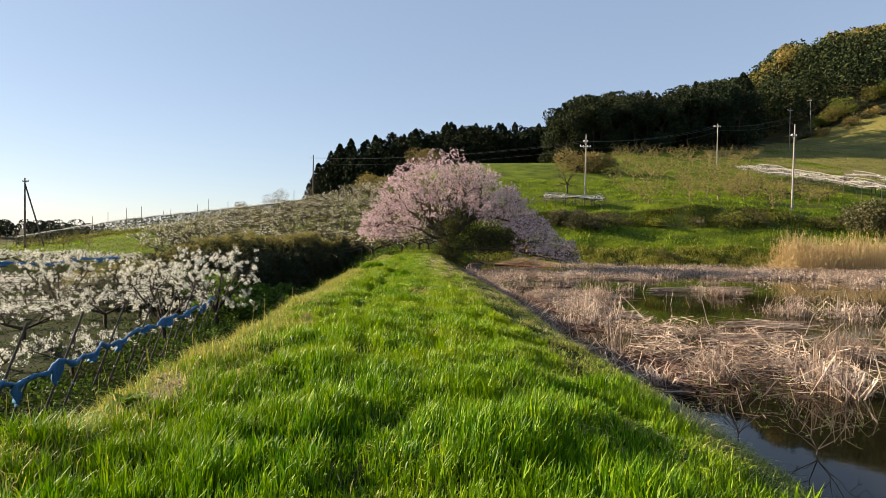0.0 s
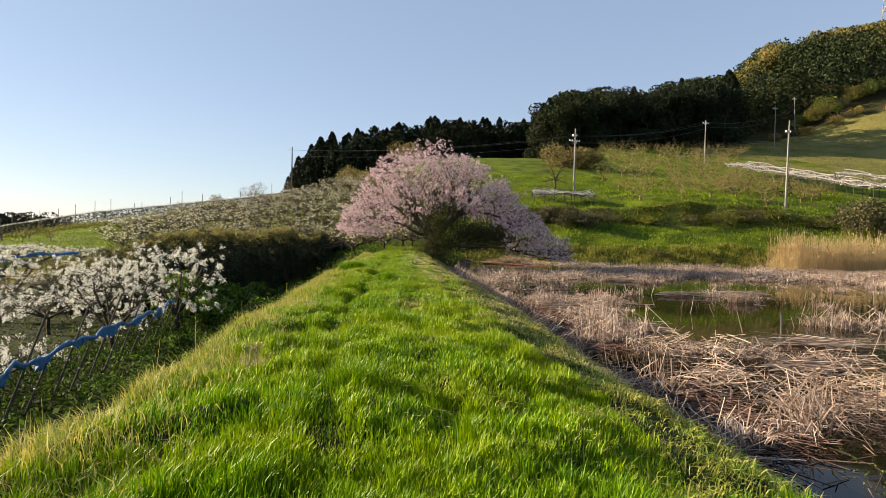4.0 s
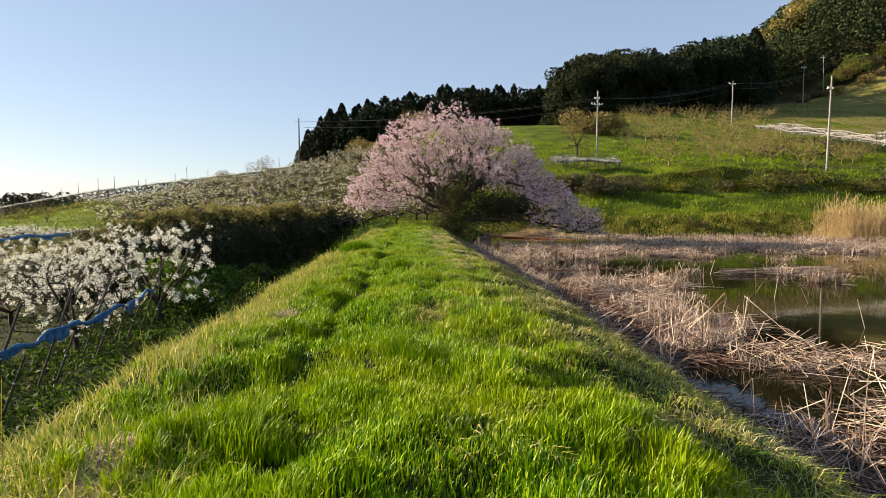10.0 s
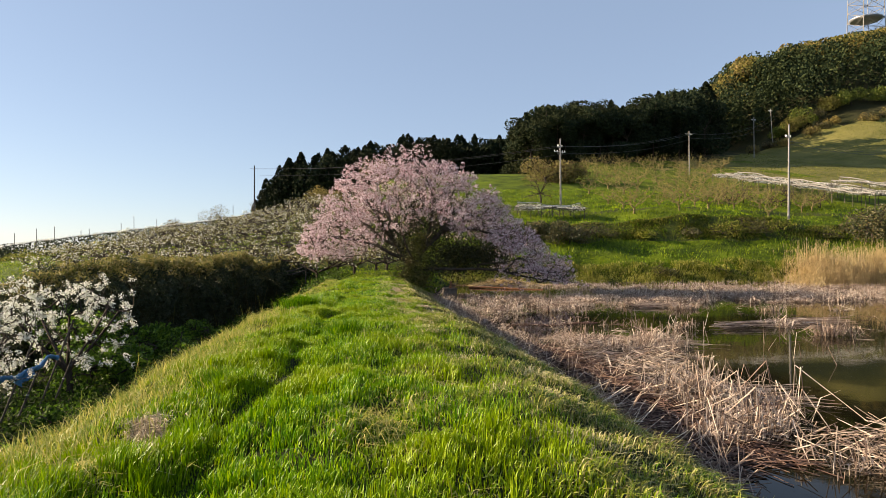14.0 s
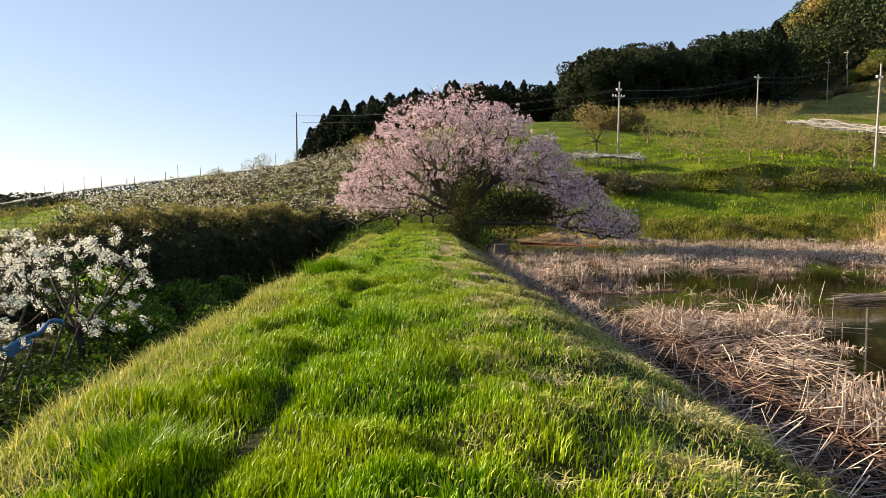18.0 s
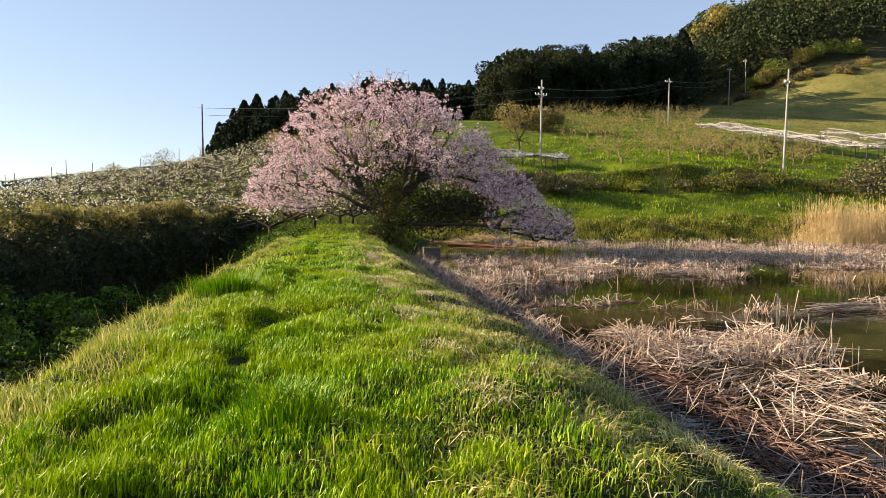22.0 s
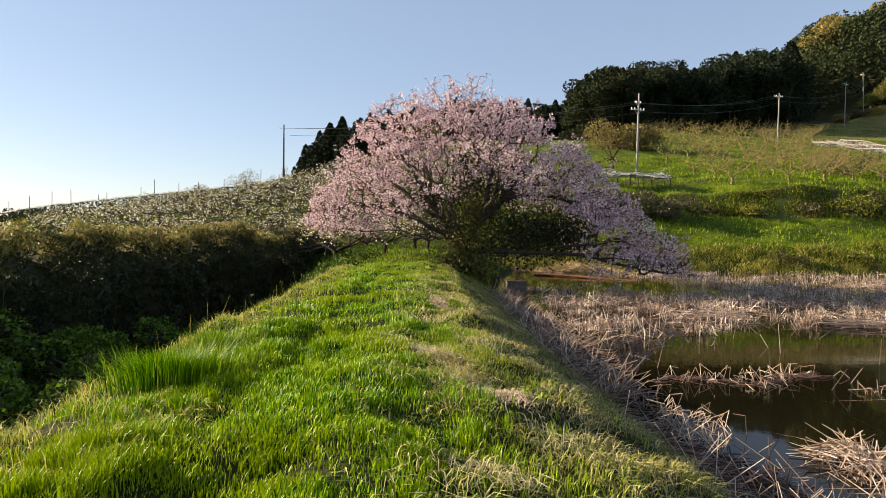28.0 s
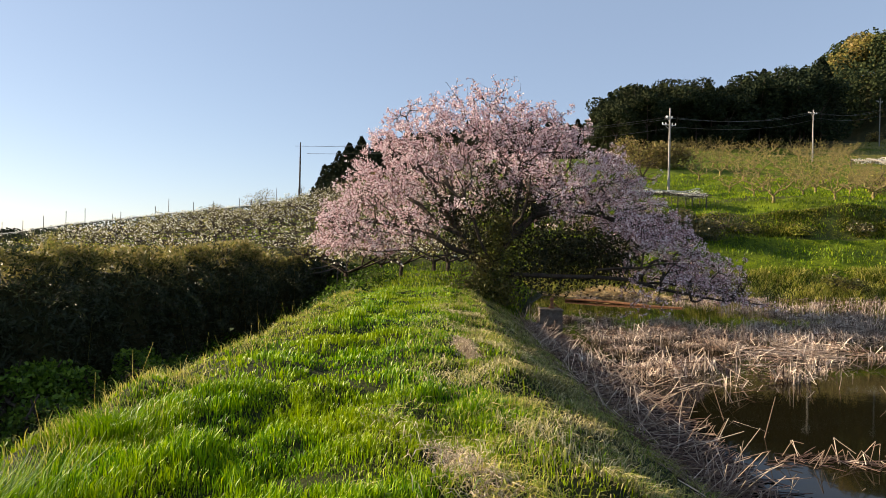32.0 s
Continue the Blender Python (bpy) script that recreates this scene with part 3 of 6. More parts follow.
    P_, par, rad, cnt = grow(limbs, np.array(tips), rng, 0.0062, 0.41, 0.4, 0.06, 0.14, 0.20)
    rad = np.minimum(rad, 0.36)
    rad = np.where((P_[:, 0] > 0.9) & (P_[:, 2] < 1.6), np.minimum(rad, 0.11 - 0.007 * P_[:, 0]), rad)
    part("trunk", branch_mesh("trunk", P_, par, rad, M_BARK, 7, cnt > 70), root, "dark leaning cherry trunk with heavy limbs")
    part("twigwork", branch_mesh("twigwork", P_, par, rad, M_BARK, 3, cnt <= 70), root, "fine dark twigs", "stuff")
    b = dress(P_, par, cnt, 8, 10.5, 0.055, rng)
    thin = ((b[:, 2] > 8.4) & (rng.uniform(size=len(b)) < 0.55)) | ((b[:, 2] < 0.9) & (rng.uniform(size=len(b)) < 0.55))
    b = b[~thin]
    each = 5
    c = np.repeat(b, each, 0) + rng.normal(size=(len(b) * each, 3)) * 0.042
    part("blossom", leaves("blossom", c, rng.uniform(0.055, 0.105, len(c)), rng.uniform(0.045, 0.085, len(c)), M_PETAL, rng), root, "pale pink cherry blossom", "stuff")
    # ivy on the trunk and evergreen growth under the limbs, in ragged clumps
    k = 5200
    a = rng.uniform(0, 1, k) ** 1.1
    ivy = np.stack([-0.05 + 0.45 * a + rng.normal(size=k) * (0.50 - 0.12 * a), 0.3 * a - 0.1 + rng.normal(size=k) * 0.42, 0.05 + a * 3.3 + rng.normal(size=k) * 0.2], 1)
    skirt = rng.normal(size=(2600, 3)) * np.array([0.62, 0.55, 0.42]) + np.array([-0.15, 0.0, 0.55])
    ivy = np.concatenate([ivy, skirt])
    ivy[:, 2] = np.maximum(ivy[:, 2], 0.03)
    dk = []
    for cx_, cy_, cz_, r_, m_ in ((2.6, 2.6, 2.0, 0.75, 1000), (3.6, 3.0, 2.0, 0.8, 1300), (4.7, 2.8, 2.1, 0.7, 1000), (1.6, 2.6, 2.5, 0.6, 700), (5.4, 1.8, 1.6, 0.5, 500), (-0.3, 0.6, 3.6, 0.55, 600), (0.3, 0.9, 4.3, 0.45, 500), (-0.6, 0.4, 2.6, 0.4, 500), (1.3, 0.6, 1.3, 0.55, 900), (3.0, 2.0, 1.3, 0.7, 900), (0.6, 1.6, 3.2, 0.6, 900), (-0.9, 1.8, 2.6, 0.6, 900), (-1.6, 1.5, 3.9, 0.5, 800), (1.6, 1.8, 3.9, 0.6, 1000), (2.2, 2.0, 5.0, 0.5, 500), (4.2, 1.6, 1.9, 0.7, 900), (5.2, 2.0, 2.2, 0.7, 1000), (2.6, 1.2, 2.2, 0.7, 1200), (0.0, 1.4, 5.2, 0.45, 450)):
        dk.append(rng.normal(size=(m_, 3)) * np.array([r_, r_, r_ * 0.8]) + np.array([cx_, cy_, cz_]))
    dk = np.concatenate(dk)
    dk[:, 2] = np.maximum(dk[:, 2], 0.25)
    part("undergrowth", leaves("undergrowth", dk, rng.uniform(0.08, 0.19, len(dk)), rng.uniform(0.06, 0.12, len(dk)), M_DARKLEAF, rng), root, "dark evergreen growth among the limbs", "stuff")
    part("ivy", leaves("ivy", ivy, rng.uniform(0.07, 0.16, len(ivy)), rng.uniform(0.05, 0.10, len(ivy)), M_IVY, rng), root, "dark green ivy leaves", "stuff")
    return root


cherry_tree()


def pear_meshes(seed, height, spread, tips_n, clumps, petal, flat=0.5, mat=M_PEAR, each=3, r_tip=0.007):
    rng = np.random.default_rng(seed)
    a = rng.uniform(0, 6.28)
    limbs = [[(0, 0, 0), (0.03, 0.02, 0.35), (0.0, 0.05, 0.75)]]
    for k in range(5):
        b = a + k * 1.257 + rng.uniform(-0.3, 0.3)
        c, s = math.cos(b), math.sin(b)
        limbs.append([(0.0, 0.05, 0.75), (0.35 * spread * c, 0.35 * spread * s, 0.75 + 0.33 * (height - 0.75)), (0.7 * spread * c, 0.7 * spread * s, 0.75 + 0.72 * (height - 0.75))])
    r, th = spread * np.sqrt(rng.uniform(0.02, 1, tips_n)), rng.uniform(0, 6.28, tips_n)
    z = height * (flat + (1.08 - flat) * rng.uniform(0, 1, tips_n) ** 0.6) + 0.12 * np.sin(3 * th + r)
    tips = np.stack([r * np.cos(th), r * np.sin(th), z], 1)
    P_, par, rad, cnt = grow(limbs, tips, rng, r_tip, 0.5, 0.35, -0.05, 0.12, 0.2)
    wood = branch_mesh("wood", P_, par, rad, M_BARK, 3)
    b = dress(P_, par, cnt, 3, clumps, 0.05, rng)
    c = np.repeat(b, each, 0) + rng.normal(size=(len(b) * each, 3)) * petal * 1.0
    bl = leaves("blossom", c, rng.uniform(0.7, 1.3, len(c)) * petal, rng.uniform(0.7, 1.2, len(c)) * petal, mat, rng)
    return wood, bl


def tree_thing(name, wood, crown, wood_name, crown_name, label, category, group):
    root = tagged(new(name), label, category, group)
    part(wood_name, wood, root)
    part(crown_name, crown, root, "", "stuff")
    return root


def at_land(x, y, turn=0.0, size=1.0, sink=0.03):
    return pose(x, y, float(land(x, y)) - sink, 0, 0, turn) @ Matrix.Diagonal((size, size, size, 1))


def place_copies(protos, places, rng, smin=0.85, smax=1.15, sizes=None):
    """The first places take the prototypes themselves, the rest copies."""
    for k, (x, y) in enumerate(places):
        proto = protos[k % len(protos)]
        s = rng.uniform(smin, smax) * (1.0 if sizes is None else sizes[k])
        m = pose(x, y, float(land(x, y)) - 0.03, 0, 0, rng.uniform(0, 360))
        if k < len(protos):
            proto.matrix_basis = m @ Matrix.Diagonal((s, s, s, 1))
        else:
            c = copy_thing(proto, m)
            c.scale = (s * rng.uniform(0.85, 1.15), s * rng.uniform(0.85, 1.15), s)


rng = np.random.default_rng(11)
# white pear trees of the low orchard beside the dam
near_pears = [tree_thing("pear_tree", *pear_meshes(20 + k, 3.3, 2.1, 260, 3.4, 0.046, 0.22, M_PEAR, 28), "trunk", "blossom", "young pear tree in full white blossom in the low orchard", "tree", "pear trees of the low orchard") for k in range(3)]
places = [(-12.5, 35.8), (-13.0, 30.2)] + [(-13.3 - 5.0 * i + rng.uniform(-0.7, 0.7), 11.5 + 5.6 * j + rng.uniform(-0.6, 0.6)) for j in range(9) for i in range(7) if not (i == 0 and j > 2) and not (i < 2 and j > 5)]
tall = [places[0], places[1], (-18.2, 38.6), (-22.8, 38.2)]
places = [q for q in places if min(abs(q[0] + 18.2), abs(q[0] + 22.8)) + abs(q[1] - 38.4) > 2.5]
place_copies(near_pears, tall, rng, 0.98, 1.2)
low_pears = [tree_thing("pear_tree", *pear_meshes(30 + k, 1.75, 2.6, 230, 2.6, 0.056, 0.62, M_PEAR, 16), "trunk", "blossom", "low pear tree in white blossom with branches trained flat", "tree", "pear trees of the low orchard") for k in range(3)]
place_copies(low_pears, [q for q in places if q not in tall] + [(-54 + 3.0 * k, 65.0 + 0.8 * (k % 2)) for k in range(9)], rng, 0.85, 1.1)

def orchard_end(y):
    return lin(y, [66, 74, 84, 100, 120], [-30, -33.5, -36, -38, -44])


# pear trees trained flat under the nets of the far hillside
far_pears = [tree_thing("pear_tree", *pear_meshes(40 + k, 1.9, 2.9, 170, 1.1, 0.12, 0.70, M_PEARFAR, 5, 0.010), "trunk", "blossom", "low pear tree with white blossom trained flat on a trellis", "tree", "trained pear trees on the hillside") for k in range(4)]
places = []
for j in range(10):
    for i in range(19):
        x, y = -7 - 4.3 * i + rng.uniform(-0.9, 0.9), 68 + 5.2 * j + rng.uniform(-0.5, 0.5)
        if x > -12 and y < 72 or x < orchard_end(y) + rng.uniform(-2.5, 2.5):
            continue
        places.append((x, y))
places += [(-6.0, 58.5), (-3.5, 61), (-5.2, 66.5), (-1.0, 65), (-2.0, 69.5), (-12.5, 74)]
place_copies(far_pears, places, rng, 0.9, 1.15)


for j in range(9):
    y = 66.0 + 5.2 * j
    xs = np.linspace(-8.0 - 0.3 * j, float(orchard_end(y)) + 1.0 + 1.5 * math.sin(2.1 * j), 22)
    root = tagged(new("trellis_row"), "row of dark posts and rails carrying trained pear trees", "trellis", "trellis rows of the hillside")
    root.location = (float(xs[0]), y, float(land(xs[0], y)))
    zs = land(xs, y + 0 * xs) - root.location[2]
    for h_ in (1.45, 1.75):
        part("rail", bent_tube("rail", np.stack([xs - xs[0], 0 * xs + 0.5 * (h_ - 1.6), zs + h_ + 0.06 * np.sin(xs * 1.7 + j)], 1), 0.045, M_DARKPOLE, 5), root)
    for k in range(0, 22, 2):
        part("post", tubes("post", np.array([[xs[k] - xs[0], 0, zs[k] - 0.1]]), np.array([[xs[k] - xs[0] + 0.1, 0, zs[k] + 1.8]]), 0.05, 0.045, M_DARKPOLE, 5), root)

rng2 = np.random.default_rng(12)
n = 18000
x, y = rng2.uniform(-66, 0, n), rng2.uniform(64, 120, n)
keep = (x > orchard_end(y) - 3 + 3 * rng2.normal(size=n)) & (x < -4 + 0.05 * y)
r = np.stack([x, y, land(x, y) - 0.02], 1)[keep]
k = len(r)
stuff("orchard_grass", blades("orchard_grass", r, rng2.uniform(0.15, 0.45, k), rng2.uniform(0.05, 0.11, k), rng2.uniform(0.4, 1.4, k), M_FIELD, rng2), "rough green grass under the trained pear trees", "grass")


# pruned, leafless fruit trees of the terraces
def bare_meshes(seed):
    rng = np.random.default_rng(seed)
    limbs = [[(0, 0, 0), (0.06, 0, 0.3), (0.0, 0.03, 0.6)]]
    tips = []
    for k in range(5):
        b = k * 1.257 + rng.uniform(-0.35, 0.35)
        c, s = math.cos(b), math.sin(b)
        z = [0.6, 0.95 + rng.uniform(-0.1, 0.15), 1.2 + rng.uniform(-0.2, 0.2), 1.55 + rng.uniform(-0.2, 0.3), 1.75 + rng.uniform(-0.2, 0.3)]
        r = [0, 0.45, 1.0, 1.6, 2.2]
        w = rng.normal(size=5) * 0.16
        limb = [(0, 0.03, 0.6)] + [(r[i] * c - w[i] * s, r[i] * s + w[i] * c, z[i]) for i in range(1, 5)]
        limbs.append(limb)
        # upright shoots along the limb
        for _ in range(15):
            f = rng.uniform(0.9, 4.2)
            i = min(3, int(f))
            q = np.array(limb[i]) * (1 - f + i) + np.array(limb[i + 1]) * (f - i)
            tips.append(q + np.array([rng.normal() * 0.32, rng.normal() * 0.32, rng.uniform(0.15, 1.15)]))
    P_, par, rad, cnt = grow(limbs, np.array(tips), rng, 0.011, 0.58, 0.35, -0.08, 0.22, 0.15)
    b = dress(P_, par, cnt, 2, 3.5, 0.06, rng)
    return branch_mesh("wood", P_, par, rad, M_PALEBARK, 4), leaves("buds", b, 0.12, 0.07, M_BUD, rng)


bare = [tree_thing("fruit_tree", *bare_meshes(70 + k), "trunk", "bud_growth", "pruned leafless fruit tree on the green terrace", "tree", "pruned fruit trees on the terraces") for k in range(5)]
places = []
for j in range(15):
    for i in range(14):
        x, y = 18 + 5.4 * i + rng.uniform(-1.5, 1.5), 86.0 + 5.2 * j + rng.uniform(-1.5, 1.5)
        if x > 0.485 * y + 2 + (4 if y < 88 else 0) or x < 0.24 * y + 3.5 or rng.uniform() < 0.12:
            continue
        places.append((x, y))
places += [(45.5, 98.5), (47.7, 100.2), (51.5, 97.2), (49.5, 94.0), (54.5, 99.5), (57.0, 96.0), (53.5, 91.0), (56.0, 92.5), (51.0, 103.5), (55.5, 104.5)]
place_copies(bare, places, rng, 0.85, 1.15)
for x, y in ((-44, 80), (-47.5, 80.5), (-50, 86), (-53, 82), (-56.5, 90), (-60, 95), (-51, 92), (-58, 84)):
    copy_thing(bare[0], pose(x, y, float(land(x, y)) - 0.03, 0, 0, 40 * x)).scale = (0.6, 0.6, 0.6)


# woods
def conifer_meshes(seed, h, w, leaf, mat, n=900, tip=0.9):
    rng = np.random.default_rng(seed)
    u = rng.uniform(0, 1, n) ** 0.8
    z = h * (0.12 + 0.88 * u)
    th = rng.uniform(0, 6.28, n)
    tier = 0.62 + 0.38 * np.abs(np.sin(z * 1.9 + 1.2 * np.sin(2 * th + seed)))
    r = w * (1 - u) ** tip * tier * (0.55 + 0.5 * rng.uniform(0, 1, n)) + 0.12
    r *= 1 + 0.22 * np.sin(3 * th + seed + 0.6 * z) + 0.14 * np.sin(5 * th + 1.7 * z)
    c = np.stack([r * np.cos(th), r * np.sin(th), z - 0.25 * r], 1)
    out = np.stack([np.cos(th), np.sin(th), -0.4 + 0 * th], 1)
    wood = tubes("wood", np.array([[0, 0, 0]]), np.array([[0, 0, h * 0.95]]), 0.018 * h, 0.02, M_BARK, 6)
    return wood, leaves("crown", c, leaf * rng.uniform(0.7, 1.4, n), leaf * 0.6 * rng.uniform(0.7, 1.4, n), mat, rng, 0.3, out * 0.9)


def broad_meshes(seed, h, w, leaf, mat, n=1000, low=0.42):
    rng = np.random.default_rng(seed)
    limbs = [[(0, 0, 0), (0.1, 0, h * 0.2), (0, 0.1, h * 0.4)]]
    lobes = []
    for k in range(9):
        b, e = rng.uniform(0, 6.28), rng.uniform(0.1, 1)
        q = np.array([w * 0.62 * math.cos(b) * math.sqrt(1 - 0.7 * e), w * 0.62 * math.sin(b) * math.sqrt(1 - 0.7 * e), h * (low + (0.84 - low) * e)])
        lobes.append((q, rng.uniform(0.3, 0.5) * w))
        limbs.append([(0, 0.1, h * 0.4), tuple(q * 0.6 + np.array([0, 0, h * 0.16])), tuple(q)])
    P_, par, rad, cnt = grow(limbs, np.array([q + rng.normal(size=3) * r * 0.4 for q, r in lobes for _ in range(6)]), rng, 0.02, 0.5, 1.0, 0, 0.1, 0.2)
    cs = []
    for q, r in lobes:
        d = unit(rng.normal(size=(n // 9, 3)))
        cs.append(q + d * r * rng.uniform(0.6, 1.05, (n // 9, 1)) * np.array([1, 1, 0.85]))
    c = np.concatenate(cs)
    c[:, 2] = np.maximum(c[:, 2], 0.06 * h)
    return branch_mesh("wood", P_, par, np.minimum(rad, 0.03 * h), M_BARK, 5), leaves("crown", c, leaf * rng.uniform(0.7, 1.4, len(c)), leaf * 0.7 * rng.uniform(0.7, 1.4, len(c)), mat, rng, 0.2)


conifers = [tree_thing("conifer", *conifer_meshes(90 + k, 14.0, 4.0, 0.50, M_CONIFER, 1700, 0.72), "trunk", "crown", "tall dark conifer at the edge of the hillside wood", "tree", "dark trees of the hillside wood") for k in range(3)]
evergreens = [tree_thing("evergreen_tree", *broad_meshes(95 + k, 16.0, 5.4, 0.49, M_BROAD, 3300, 0.04), "trunk", "crown", "dark rounded evergreen tree of the hillside wood", "tree", "dark trees of the hillside wood") for k in range(3)]
spring = [tree_thing("spring_tree", *broad_meshes(99 + k, 11.0, 5.4, 0.7, M_SPRING, 1300), "trunk", "crown", "hillside tree in yellow-brown young leaf", "tree", "trees in young leaf on the hill") for k in range(2)]


def canopy(x, y):
    """How high above the ground the tops of the woods stand: one even line of tops, seen from the dam."""
    a, d = np.asarray(x, float) / np.asarray(y, float), np.asarray(y, float)
    rise = lin(a, [-0.213, -0.196, -0.161, -0.117, -0.072, -0.028, 0.016, 0.052, 0.105, 0.178, 0.186, 0.196, 0.22, 0.273, 0.336, 0.354, 0.384, 0.451, 0.486, 0.50, 0.53, 0.556, 0.592, 0.635, 0.689, 0.80, 1.0],
               [0.056, 0.105, 0.137, 0.149, 0.164, 0.171, 0.174, 0.180, 0.178, 0.177, 0.195, 0.213, 0.226, 0.234, 0.231, 0.223, 0.243, 0.255, 0.256, 0.274, 0.301, 0.315, 0.320, 0.337, 0.342, 0.365, 0.39])
    return np.clip(1.5 + rise * d - land(x, y), 3.0, 21.0)


def tops_of(places):
    q = np.array(places)
    return canopy(q[:, 0], q[:, 1])


rng = np.random.default_rng(31)
pl = []
# front of the dark wood on the right
for i in range(14):
    for j in range(3):
        x = 32.5 + 3.9 * i + rng.uniform(-1, 1)
        pl.append((x, 166 + 5.5 * j + 0.21 * (x - 32) + rng.uniform(-1.5, 1.5)))
place_copies(evergreens, pl, rng, 0.92, 1.06, tops_of(pl) / 16.0)
pl = [(34 + 5.5 * i + rng.uniform(-2, 2), 188 + 0.3 * i + rng.uniform(-3, 3)) for i in range(12)]
# the wood on the left ridge, falling towards its end
for i in range(43):
    for j in range(2):
        pl.append((-42 + 1.95 * i + rng.uniform(-1.2, 1.2), 201 + 7 * j + rng.uniform(-2, 2)))
place_copies(conifers, pl, rng, 0.70, 1.08, tops_of(pl) / 14.0)


pl = [(128 + 9 * i + rng.uniform(-3, 3), 244 + 5 * (i % 3) + rng.uniform(-3, 3)) for i in range(9)]
place_copies(spring, pl, rng, 0.8, 1.0, tops_of(pl) / 11.0)


def woods(name, places, heights, widths, mat, leaf, n, label, seed):
    """A far wood, joined."""
    rng = np.random.default_rng(seed)
    cs = []
    for (x, y), h, w in zip(places, heights, widths):
        z0 = float(land(x, y))
        u = rng.uniform(0, 1, n)
        th = rng.uniform(0, 6.28, n)
        prof = np.sqrt(np.clip(1 - (2 * u - 0.9) ** 2 / 1.3, 0, 1))
        r = w * prof * (0.75 + 0.3 * rng.uniform(0, 1, n)) * (1 + 0.2 * np.sin(2 * th + x))
        cs.append(np.stack([x + r * np.cos(th), y + r * np.sin(th), z0 + h * (0.15 + 0.85 * u)], 1))
    c = np.concatenate(cs)
    k = len(c)
    return stuff(name, leaves(name, c, leaf * rng.uniform(0.7, 1.4, k), leaf * 0.7 * rng.uniform(0.7, 1.4, k), mat, rng, 0.2), label, "woods")


dark, light = [], []
for i in range(34):
    for j in range(17):
        x, y = 76 + 6.0 * i + rng.uniform(-2.5, 2.5), 172 + 9.0 * j + rng.uniform(-3, 3)
        if y < 6 + lin(x, [78, 84, 112, 130, 160, 260], [182, 184, 206, 203, 196, 202]) or x > 1.02 * y + 20:
            continue
        (light if any(((x - a) / b) ** 2 + ((y - c) / d) ** 2 < 1 for a, c, b, d in ((133, 246, 10, 10), (172, 250, 17, 15), (206, 256, 14, 12))) else dark).append((x, y))
dark += [(x + rng.uniform(-1.5, 1.5), y + rng.uniform(-2, 2)) for x in np.arange(100, 152, 5) for y in np.arange(216, 300, 9) if (x - 133) ** 2 + (y - 246) ** 2 > 110]
woods("hill_woods", dark, tops_of(dark) * rng.uniform(0.72, 1.0, len(dark)), rng.uniform(3.4, 5.2, len(dark)), M_HILLWOOD, 0.94, 240, "dark evergreen woods covering the hill", 51)
woods("young_leaf_woods", light, tops_of(light) * rng.uniform(0.75, 1.0, len(light)), rng.uniform(4.2, 6.2, len(light)), M_SPRING, 0.8, 520, "yellow-brown woods in young leaf on the hill", 52)
back = [(x + rng.uniform(-2, 2), y + rng.uniform(-3, 3)) for x in np.arange(-34, 60, 4.0) for y in (197, 216, 226)]
woods("ridge_woods", back, tops_of(back) * rng.uniform(0.7, 0.97, len(back)), rng.uniform(3, 4.6, len(back)), M_CONIFER, 0.9, 420, "dark conifer woods along the ridge", 53)
fill = [(x + rng.uniform(-2, 2), y + rng.uniform(-2, 2)) for x in np.arange(36, 100, 5.5) for y in np.arange(180, 220, 9) if y > lin(x, [30, 84, 112], [176, 184, 216])]
woods("inner_woods", fill, tops_of(fill) * rng.uniform(0.75, 0.98, len(fill)), rng.uniform(3.4, 4.8, len(fill)), M_BROAD, 1.2, 230, "dark woods behind the field edge", 54)
plain = [(x + rng.uniform(-4, 4), 560 + rng.uniform(-25, 25)) for x in np.arange(-560, -316, 5)]
woods("distant_woods", plain, rng.uniform(9, 14, len(plain)), rng.uniform(6, 9, len(plain)), M_CONIFER, 1.6, 200, "distant dark woods on the plain", 55)
edge = [(x + rng.uniform(-1, 1), 205 + rng.uniform(-4, 4)) for x in np.arange(-235, -116, 1.8)]
woods("field_woods", edge, rng.uniform(2.8, 5.3, len(edge)), rng.uniform(1.8, 3.0, len(edge)), M_CONIFER, 0.7, 160, "dark low woods beyond the net fence", 56)

# single trees and shrubs
def shrub(name, x, y, h, w, mat, label, seed, leaf=0.2, n=2600, sink=0.1):
    wood, crown = broad_meshes(seed, h, w, leaf, mat, n, 0.16)
    ob = tree_thing(name, wood, crown, "stem", "foliage", label, "shrub", "")
    ob.matrix_basis = pose(x, y, float(land(x, y)) - sink)
    return ob


shrub("shrub", 26.5, 122, 6.0, 6.2, M_SHRUB, "large brownish leafless shrub at the field edge", 201, 0.32, 4200, 1.4)
shrub("shrub", 31.5, 124, 5.2, 4.2, M_SHRUB, "brownish shrub standing beside a larger one", 202, 0.32, 2600, 1.2)
shrub("shrub", 53.0, 78.0, 4.7, 4.7, M_REDBUSH, "rounded dark green bush with reddish young leaves", 203, 0.24, 5200, 0.9)
shrub("shrub", 18.2, 77.3, 2.4, 2.7, M_REDBUSH, "low purple-brown bush on the terrace bank", 204, 0.2, 3000)
shrub("shrub", 15.2, 78.5, 2.0, 1.8, M_REDBUSH, "small dark bush on the terrace bank", 205, 0.2, 1600)
shrub("shrub", 19.5, 96.0, 4.4, 2.6, M_SHRUB, "thin leafless tree beside the utility pole", 206, 0.10, 700)
shrub("shrub", -15.0, 150.0, 4.5, 5.0, M_SPRING, "yellow-green shrub below the ridge wood", 207, 0.35, 2600)
shrub("shrub", -4.0, 152.0, 4.5, 5.5, M_SHRUB, "brown shrub below the ridge wood", 208, 0.35, 2600)
